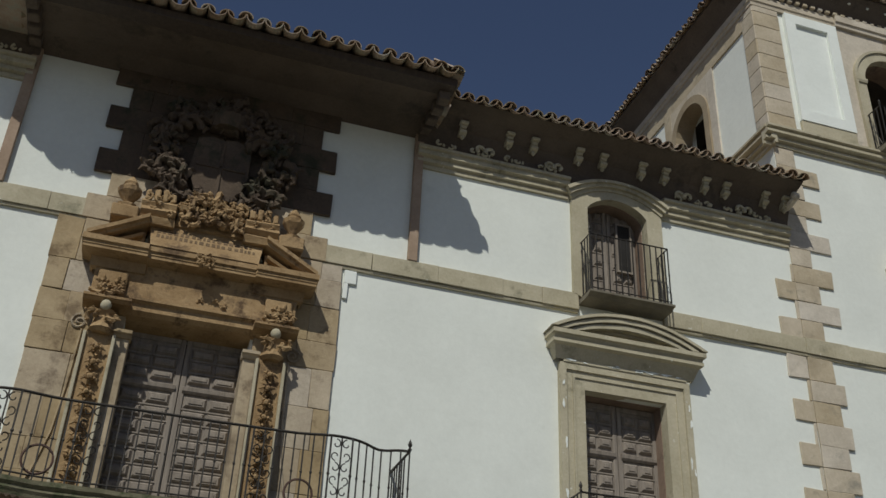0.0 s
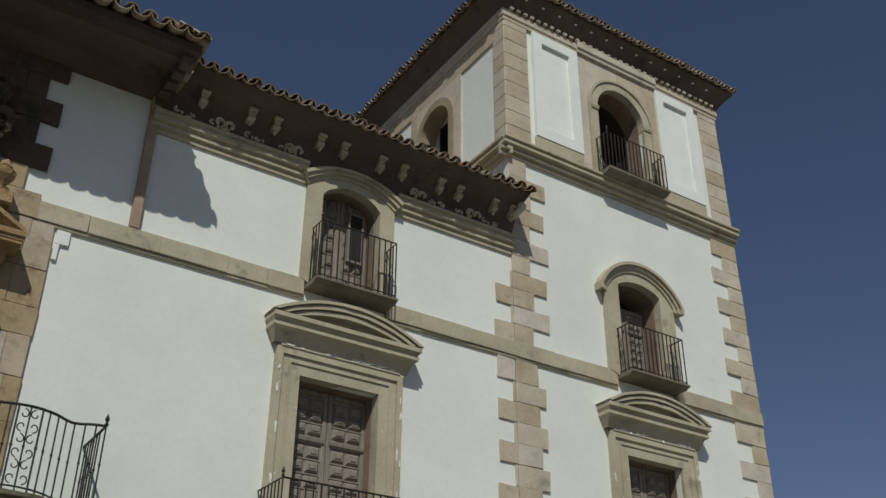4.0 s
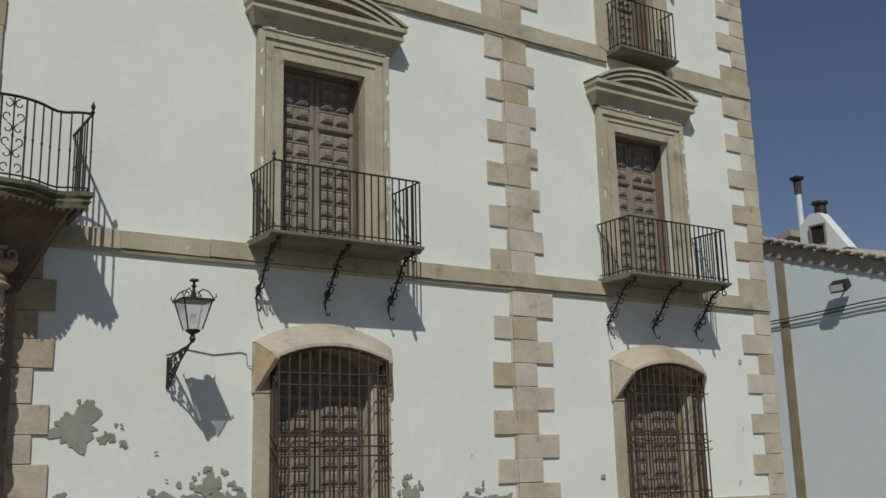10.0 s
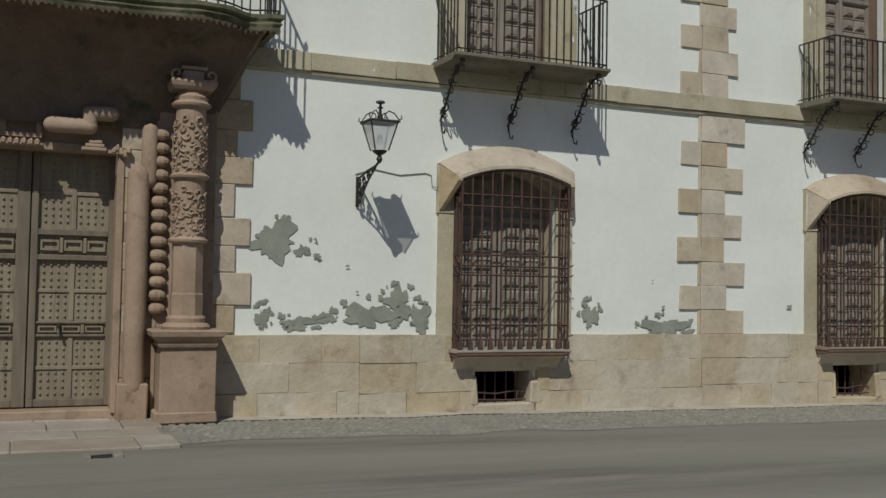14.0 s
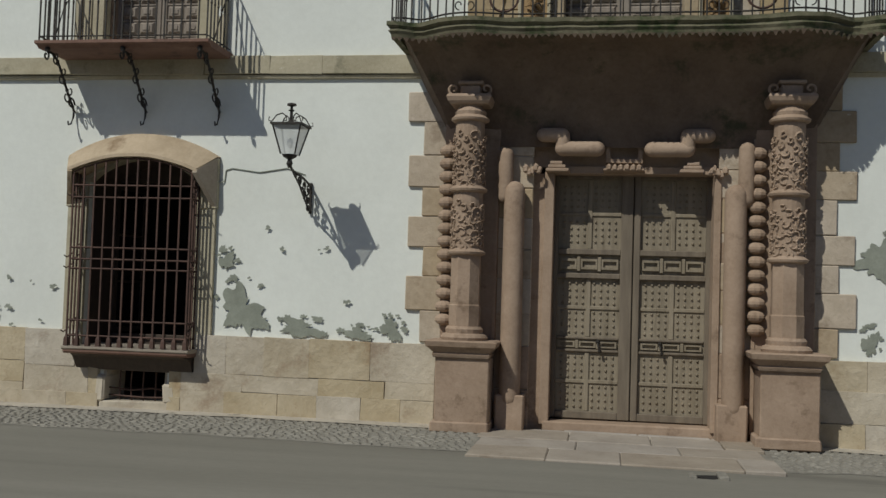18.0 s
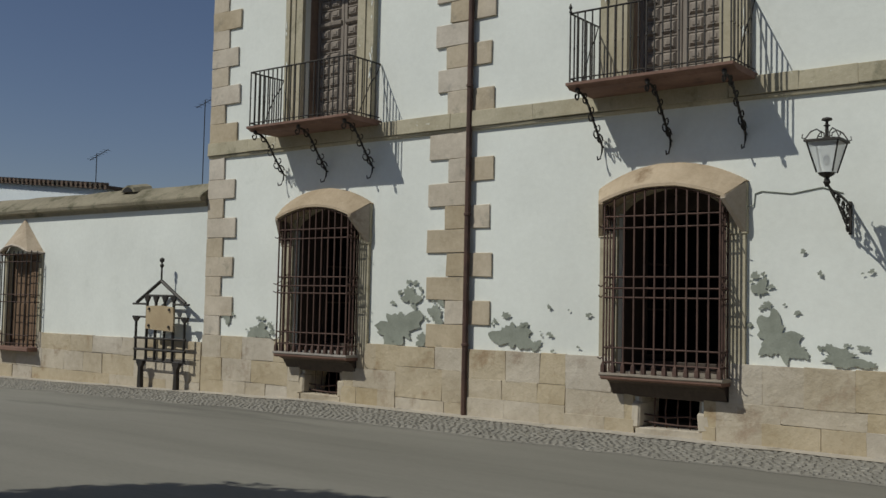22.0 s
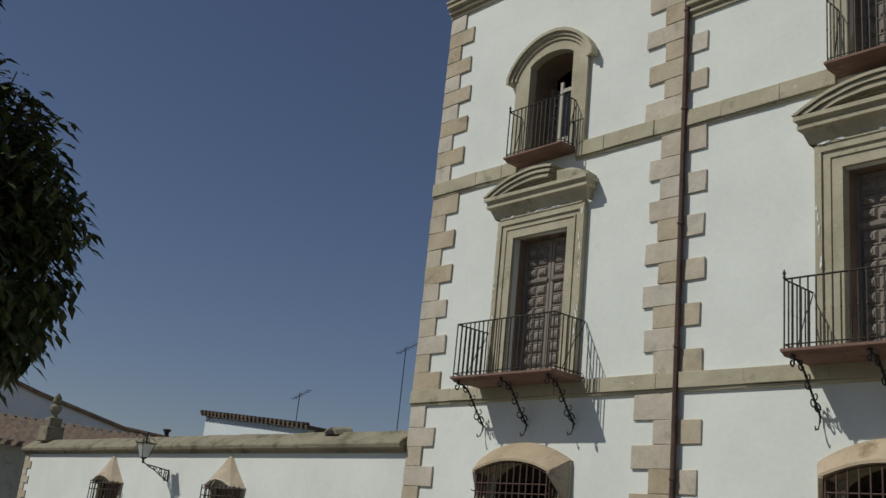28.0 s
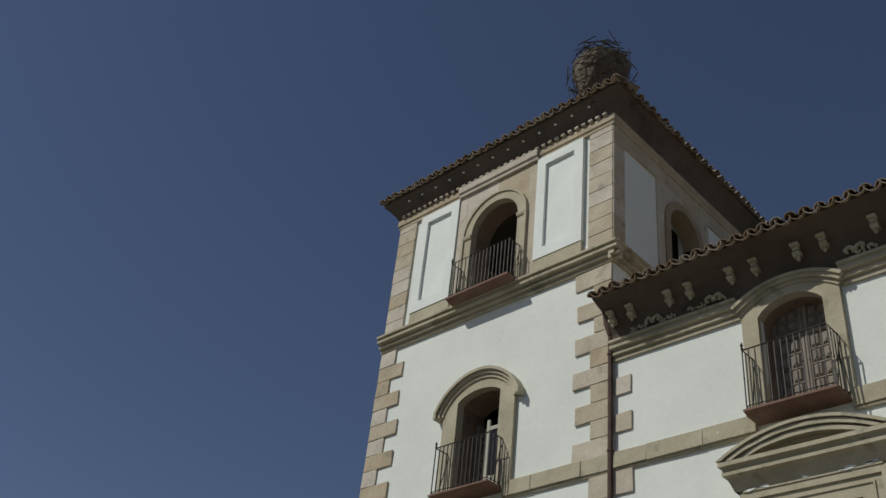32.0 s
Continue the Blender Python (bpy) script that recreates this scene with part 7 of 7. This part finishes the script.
part("mouth", Shape().sweep([(-0.22, 0.03), (-0.15, 0.11), (0, 0.16), (0.15, 0.11), (0.22, 0.03)], lambda x, z: [(x, -0.262, z), (x, -0.255, z)]), DARK, vent)

# ---- flat iron stand before the garden wall, beside the tower ----
wl = thing("iron_sign_stand", -20.35, -0.30, fall(-20.35), "flat dark iron stand shaped like a little gabled gate", "sign stand")


def rod(name, *pts, r=0.03):
    return part(name, Shape().tube(pts, r, 6), IRON, wl)


for x in (-0.68, 0.68):
    part("post", Shape().sweep([(-0.06, 0.0), (0.06, 0.0), (0.045, 0.50), (0.12, 0.60), (0.12, 0.65), (-0.12, 0.65), (-0.12, 0.60), (-0.045, 0.50)], lambda u, v: [(x + u, -0.05, v), (x + u, 0.05, v)]), IRON, wl)
for z, r in ((0.66, 0.022), (0.92, 0.035), (1.19, 0.032)):
    rod("rail", (-0.97, 0, z), (0.97, 0, z), r=r)
for x in (-0.5, -0.17, 0.17, 0.5):
    rod("column", (x, 0, 0.66), (x, 0, 2.14), r=0.035)
    part("capital", Shape().sweep([(-0.03, 2.05), (0.03, 2.05), (0.09, 2.16), (0.09, 2.19), (-0.09, 2.19), (-0.09, 2.16)], lambda u, v: [(x + u, -0.03, v), (x + u, 0.03, v)]), IRON, wl)
for sx in (-1, 1):
    rod("column", (sx * 0.92, 0, 0.66), (sx * 0.92, 0, 1.66), r=0.032)
    part("capital", Shape().sweep([(-0.03, 1.58), (0.03, 1.58), (0.12, 1.67), (0.12, 1.71), (-0.12, 1.71), (-0.12, 1.67)], lambda u, v: [(sx * 0.92 + u, -0.03, v), (sx * 0.92 + u, 0.03, v)]), IRON, wl)
    rod("shelf", (sx * 1.02, 0, 1.69), (sx * 0.5, 0, 1.69), r=0.025)
    rod("eave_bar", (sx * 1.06, 0, 2.00), (sx * 0.5, 0, 2.00), r=0.028)
    rod("roof_bar", (0, 0, 2.55), (sx * 0.92, 0, 2.03), r=0.04)
rod("tie", (-0.6, 0, 2.20), (0.6, 0, 2.20), r=0.03)
rod("finial", (0, 0, 2.55), (0, 0, 3.04), r=0.022)
part("finial_ball", Shape().ball(0, 0, 3.04, 0.06), IRON, wl)
part("finial_ball", Shape().ball(0, 0, 2.91, 0.05), IRON, wl)
part("notice_board", Shape().plate([(-0.44, 1.42), (-0.10, 1.40), (0.60, 1.37), (0.61, 1.70), (0.58, 1.93), (0.1, 1.97), (-0.42, 1.95)], -0.09, -0.05), BOARD, wl, "tan notice board")
for x, z in ((-0.30, 1.49), (0.46, 1.47), (-0.30, 1.88), (0.46, 1.87)):
    part("bolt", Shape().lathe([(0.035, z - 0.02), (0.035, z + 0.02), (0.01, z + 0.04)], x, -0.10, 8), IRON, wl)

# ---- the house across the side street ----
hs = thing("side_house", 24.6, 0, 0, "limewashed house with a tan corner band and a tiled gable roof", "house")
s = Shape()
out = [(4.3, -0.6), (4.3, 8.3), (0.0, 6.85), (-6.0, 4.9), (-6.0, -0.6)]
s.v = [(x, y, z) for x in (0.0, 0.5) for y, z in out]
s.f = [tuple(range(5)), tuple(range(5, 10))] + [(i, (i + 1) % 5, (i + 1) % 5 + 5, i + 5) for i in range(5)]
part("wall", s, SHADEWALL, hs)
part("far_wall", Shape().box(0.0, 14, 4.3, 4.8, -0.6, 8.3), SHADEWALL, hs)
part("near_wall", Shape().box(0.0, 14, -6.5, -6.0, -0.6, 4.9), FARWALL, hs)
part("corner_band", Shape().box(-0.035, 0.0, 3.62, 3.92, 0.3, 8.1), STONE, hs)
part("foot_band", Shape().box(-0.04, 0.0, -6.0, 4.33, -0.6, 0.32), PLINTH, hs)
rk = Shape()
rk.v = [(x, y, z + d) for x in (-0.05, 0.05) for d in (0.0, -0.42) for y, z in ((4.35, 8.35), (-6.2, 4.85))]
rk.f = [(0, 1, 3, 2), (4, 6, 7, 5), (0, 2, 6, 4), (1, 5, 7, 3), (0, 4, 5, 1), (2, 3, 7, 6)]
part("rake_band", rk, STONE, hs)
rf = Shape()
n = 44
for x, dz in ((-0.18, 0.0), (9.0, 0.4)):
    for i in range(n * 4 + 1):
        u = i / (n * 4)
        rf.v.append((x, 4.5 - 10.8 * u, 8.42 - 3.6 * u + dz + 0.05 * math.cos(2 * math.pi * u * n)))
m = n * 4 + 1
rf.f = [(i, i + 1, m + i + 1, m + i) for i in range(m - 1)]
part("roof", rf, TILE, hs)
for i in range(30):
    part("edge_tile", Shape().box(-0.25, 0.12, 4.2 - 0.36 * i, 4.48 - 0.36 * i, 8.40 - 0.12 * i, 8.50 - 0.12 * i, 0.03), PALE, hs)
gb = thing("rear_gable", 27.0, 4.3, 8.2, "small white gable with a dark window behind the roof", "gable")
part("gable_wall", Shape().sweep([(-1.25, 0.0), (-0.36, 1.28), (0.0, 1.31), (0.42, 0.98), (0.45, 0.0)], lambda y, z: [(0, y, z), (0.45, y, z)]), FARWALL, gb)
part("window", Shape().box(-0.03, 0.1, -0.50, -0.02, 0.28, 0.86), DARK, gb)
part("window_frame", Shape().band([(-0.50, 0.28), (-0.50, 0.86), (-0.02, 0.86), (-0.02, 0.28)], [(-0.55, 0.28), (-0.55, 0.91), (0.03, 0.91), (0.03, 0.28)], 0, 0.05), WOOD, gb, at=pose(-0.03, 0, 0, 0, 0, 90))
part("roof_wing", Shape().sweep([(0.42, 0.84), (2.6, 0.32), (2.6, 0.17), (0.42, 0.64)], lambda y, z: [(-0.5, y, z), (2.5, y, z)]), TILE, gb)
ch = thing("stove_pipe", 27.15, 4.75, 9.0, "tall white stove pipe with a dark cap on the roof", "chimney")
part("pipe", Shape().lathe([(0.10, 0.0), (0.09, 1.35)], 0, 0, 10), FARWALL, ch)
part("collar", Shape().lathe([(0.12, 1.30), (0.13, 1.70), (0.10, 1.72)], 0, 0, 10), RUST, ch)
part("cap", Shape().lathe([(0.02, 1.70), (0.22, 1.78), (0.24, 1.84), (0.05, 1.92)], 0, 0, 10), IRON, ch)
ch = thing("chimney_pot", 27.3, 4.1, 9.5, "short dark chimney pot behind the gable", "chimney")
part("pot", Shape().lathe([(0.20, 0.0), (0.18, 0.28), (0.27, 0.34), (0.25, 0.40)], 0, 0, 10), IRON, ch)
fl = thing("floodlight", 24.6, 1.62, 6.45, "grey floodlight on a bracket on the side house wall", "floodlight")
part("housing", Shape().sweep([(-0.42, -0.12), (-0.50, 0.10), (-0.25, 0.26), (-0.12, 0.05)], lambda x, z: [(x, -0.24, z), (x, 0.24, z)]), IRON, fl)
part("glass_front", Shape().sweep([(-0.47, -0.08), (-0.515, 0.09), (-0.505, 0.09), (-0.46, -0.08)], lambda x, z: [(x, -0.20, z), (x, 0.20, z)]), BULB, fl)
part("arm", Shape().tube([(-0.3, 0, 0.05), (0, 0, 0.1)], 0.03, 5), IRON, fl)
cab = thing("house_cables", 24.5, 0, 5.75, "two dark cables slung along the house wall", "cable")
for dz in (0.0, -0.12):
    part("wire", Shape().tube([(0, 4.3 - 0.40 * i, 0.12 + 0.016 * i + dz * (0.7 + 0.02 * i) + 0.012 * ((i % 8) - 4) ** 2 * 0.1) for i in range(26)], 0.018, 4), IRON, cab)

# ---- houses behind the garden wall ----
lh = thing("corner_house", -46, 0, 0, "low white house with an old brown tile roof", "house")
# kerb grey on the white wall, to darken it as its shaded side
part("wall", Shape().box(-9, 0, -16, 13, -0.7, 4.75), PALE, lh)
part("dark_foot", Shape().box(-0.0, 0.06, -16, 13, -0.7, 0.5), DARKSTONE, lh)
part("window", Shape().box(-0.02, 0.03, -3.2, -1.9, 2.4, 3.5), RUST, lh)
rf = Shape()
n = 62
for x, z in ((0.45, 4.55), (-4.2, 6.1)):
    for i in range(n * 4 + 1):
        u = i / (n * 4)
        rf.v.append((x, -16.2 + 29.5 * u, z + 0.12 * math.cos(2 * math.pi * u * n)))
m = n * 4 + 1
rf.f = [(i, i + 1, m + i + 1, m + i) for i in range(m - 1)]
part("roof", rf, OLDTILE, lh)
for i in range(62):
    y = -16.2 + 29.5 * i / 62
    part("eave_tile", Shape().tube([(0.52, y, 4.56), (0.30, y, 4.64)], 0.13, 6), OLDTILE, lh)
part("back_slope", Shape().add([(-4.2, -16.2, 6.1), (-4.2, 13.3, 6.1), (-9.4, 13.3, 4.6), (-9.4, -16.2, 4.6)], [(0, 1, 2, 3)]), OLDTILE, lh)
fh = thing("far_house", -60, 9, 0, "tall white house with a sloping roofline farther back", "house")
s = Shape()
pr = [(-10, 9.8), (-6.5, 9.3), (-3, 8.3), (2.5, 7.1), (10, 6.7), (10, -0.6), (-10, -0.6)]
s.v = [(x, y, z) for x in (-8.0, 0.0) for y, z in pr]
s.f = [tuple(range(7)), tuple(range(7, 14))] + [(i, (i + 1) % 7, (i + 1) % 7 + 7, i + 7) for i in range(7)]
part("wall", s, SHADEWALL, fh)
part("roof_edge", Shape().tube([(0.1, y, z + 0.08) for y, z in pr[:5]], 0.14, 5), TILE, fh)
mg = thing("white_gable_house", -36.5, 6, 0, "small white gabled house behind the garden wall", "house")
part("wall", Shape().plate([(-2.26, -0.4), (-2.26, 6.38), (5.29, 5.70), (5.29, -0.4)], -0.6, -0.3), FARWALL, mg)
part("side_wall", Shape().box(-2.26, -2.0, -0.3, 4.5, -0.4, 6.30), FARWALL, mg)
part("roof", Shape().add([(-2.40, -0.78, 6.37), (5.45, -0.78, 5.66), (5.45, 4.6, 5.60), (-2.40, 4.6, 6.30), (-2.40, -0.78, 6.51), (5.45, -0.78, 5.80), (5.45, 4.6, 5.74), (-2.40, 4.6, 6.44)], [(0, 1, 2, 3), (7, 6, 5, 4), (0, 4, 5, 1), (1, 5, 6, 2), (2, 6, 7, 3), (3, 7, 4, 0)]), OLDTILE, mg)
for k in range(26):
    part("eave_tile", Shape().tube([(-2.3 + 0.30 * k, -0.86, 6.50 - 0.0271 * k), (-2.3 + 0.30 * k, -0.55, 6.53 - 0.0271 * k)], 0.085, 6), OLDTILE, mg)
for x, y, z0, z1, lab in ((-37.5, 9.0, 5.5, 7.9, "thin television aerial on a mast behind the garden wall"), (-30.6, 9.0, 5.2, 9.4, "tall thin television aerial beside the tower")):
    an = thing("aerial", x, y, z0, lab, "aerial", "roof aerials")
    part("mast", Shape().tube([(0, 0, -5.4), (0, 0, z1 - z0)], 0.022, 4), IRON, an)
    part("boom", Shape().tube([(-0.5, 0, z1 - z0 - 0.25), (0.8, 0, z1 - z0 + 0.1)], 0.015, 4), IRON, an)
    for k in range(6):
        part("rod", Shape().tube([(-0.4 + 0.22 * k, -0.18, z1 - z0 - 0.22 + 0.06 * k), (-0.4 + 0.22 * k, 0.18, z1 - z0 - 0.22 + 0.06 * k)], 0.008, 3), IRON, an)
for x, y, z in ((-47.6, 8.2, 5.9), (-48.4, 11.6, 6.1)):
    ct = thing("chimney_pot", x, y, z, "small dark chimney pot above the rear roofs", "chimney", "rear chimney pots")
    part("pot", Shape().lathe([(0.13, -1.2), (0.12, 0.35), (0.2, 0.4), (0.2, 0.5)], 0, 0, 8), IRON, ct)
    part("collar", Shape().lathe([(0.14, 0.1), (0.16, 0.14), (0.14, 0.18)], 0, 0, 8), RUST, ct)

# ---- the street tree ----
tr = thing("street_tree", -11.25, -12.84, fall(-11.2), "dense dark green broadleaf tree at the roadside", "tree", "street trees")
part("trunk", Shape().tube([(0, 0, 0), (0.04, 0.02, 0.9), (-0.03, 0.05, 1.7), (0.02, 0.0, 2.6), (0.05, -0.05, 3.6)], 0.12, 10, 0.05), BARK, tr)


def foliage(rnd, n, wide, mid_z, tall, low, high):
    """Leaves and twigs that fill an uneven egg of the given half width, height and half length."""
    lv, lim, limbs = Shape(), Shape(), []
    for k in range(n):
        u, v = rnd.uniform(-1, 1), rnd.uniform(0, 2 * math.pi)
        q = math.sqrt(1 - u * u)
        d = Vector((q * math.cos(v), q * math.sin(v), u))
        rad = rnd.uniform(0.7, 1.08)
        tip = Vector((wide * d.x * rad, wide * d.y * rad, mid_z + tall * d.z * rad))
        root = Vector((0, 0, max(low, min(high, tip.z - 0.6))))
        mid = root.lerp(tip, 0.6) + Vector((0, 0, 0.09))
        if k % 12 == 0:
            limbs.append([root, mid, tip])
        else:
            lim.tube([root, mid, tip], 0.02, 3, 0.006)
        for j in range(44):
            t = rnd.uniform(0.5, 1.0) ** 0.6
            p = root.lerp(tip, t) + Vector([max(-0.22, min(0.22, rnd.gauss(0, 0.12))) for _ in range(3)])
            if (p.x / wide) ** 2 + (p.y / wide) ** 2 + ((p.z - mid_z) / tall) ** 2 > 1.12:
                continue
            a = rnd.uniform(0, 2 * math.pi)
            out = (Vector((math.cos(a), math.sin(a), -0.35 - 0.5 * rnd.random())) + 0.6 * d).normalized()
            side = out.cross(Vector((0, 0, 1))).normalized() * rnd.uniform(0.028, 0.042)
            l = rnd.uniform(0.12, 0.18)
            dip = Vector((0, 0, -0.025))
            lv.add([p, p + out * l * 0.45 + side, p + out * l + dip * 1.6, p + out * l * 0.45 - side, p + out * l * 0.5 + dip * 0.4], [(0, 1, 4), (1, 2, 4), (2, 3, 4), (3, 0, 4)])
    me = bpy.data.meshes.new("crown")
    me.from_pydata(lv.v, [], lv.f)
    me.materials.append(LEAF)
    return me, lim, limbs


def clothe(off, *how):
    me, lim, limbs = foliage(*how)
    part("crown", me, None, tr, at=off)
    tagged(part("twig", lim, BARK, tr, at=off), kind="stuff")
    for line in limbs:
        part("limb", Shape().tube(line, 0.035, 5, 0.008), BARK, tr, at=off)


clothe(pose(0, 0, 0), random.Random(41), 300, 1.10, 3.96, 1.60, 2.3, 3.6)
tr.scale = (1.24, 1.24, 1.17)
# unseen next tree farther along the kerb, added for its shadow on the road
copy_thing(tr, pose(-16.4, -15.0, fall(-16.4), 0, 0, 130))
# the tall leader of the first tree, added out of view to lengthen its shadow
part("leader", Shape().tube([(0.05, -0.05, 3.5), (-0.06, -0.34, 5.0), (-0.10, -0.46, 6.4)], 0.05, 7, 0.015), BARK, tr)
clothe(pose(-0.10, -0.46, 0), random.Random(43), 60, 0.46, 5.75, 1.15, 4.7, 6.2)

# ---- road details ----
strip("road_line", WHITELINE, 7.4, 40, -8.25, -8.13, 0.006, 30, 0.02, "worn white line painted on the asphalt", category="road marking")
strip("road_line", WHITELINE, -44, -17.3, -7.80, -7.68, 0.006, 30, 0.02, "worn white line painted on the asphalt", category="road marking")
dr = tagged(thing("road_drain", 0.95, -3.15, fall(0.9), "broken dark drain opening in the road edge", "drain"))
part("hole", Shape().box(-0.13, 0.13, -0.12, 0.12, -0.05, 0.012).rough(0.03, 1, 6), DARK, dr)
part("rim", Shape().box(-0.2, -0.12, -0.16, 0.16, -0.03, 0.03, 0.01).box(0.12, 0.22, -0.14, 0.18, -0.03, 0.035, 0.01).rough(0.03, 2, 6), COBBLESTONE, dr)
# unseen row of plain house fronts added behind the camera, closing the street
bh = thing("opposite_houses", 0, -34, 0, "plain white house row across the square", "house")
part("wall", Shape().box(-60, 60, -4, 0, -0.8, 6.5), FARWALL, bh)
part("roof", Shape().run(-60.4, 60.4, [(0.5, 6.4), (-2.0, 7.8), (-4.5, 6.4)]), TILE, bh)

# small cobbles of the strip along the palace foot
rnd = random.Random(55)
cb2 = Shape()
y, row = -0.44, 0
while y > -2.25:
    x = -42.5 + 0.06 * (row % 2)
    while x < 19.0:
        w = rnd.uniform(0.10, 0.17)
        if not (-2.0 < x < 1.9) and y > -2.2 + 0.35 * noise.noise(Vector((x * 0.8, 4.0, 0))):
            z = fall(x) + rnd.uniform(0.0, 0.013)
            j = [rnd.uniform(-0.012, 0.012) for _ in range(8)]
            a, b, c, d = x + 0.012, x + w - 0.012, y - 0.10, y
            q = 0.022
            vs = [(a + j[0], c + j[1], z - 0.008), (b + j[2], c + j[3], z - 0.008), (b + j[4], d + j[5], z - 0.008), (a + j[6], d + j[7], z - 0.008)]
            vs += [(a + q, c + q, z + 0.012), (b - q, c + q, z + 0.012), (b - q, d - q, z + 0.012), (a + q, d - q, z + 0.012)]
            k = len(cb2.v)
            cb2.v += vs
            cb2.f += [tuple(i + k for i in f) for f in ((4, 5, 6, 7), (0, 1, 5, 4), (1, 2, 6, 5), (2, 3, 7, 6), (3, 0, 4, 7))]
        x += w
    y -= 0.118
    row += 1
me = bpy.data.meshes.new("cobbles")
me.from_pydata(cb2.v, [], cb2.f)
me.materials.append(COBBLESTONE)
tagged(new("cobbles", me), "worn little grey cobbles along the palace foot", "cobbles", kind="stuff")
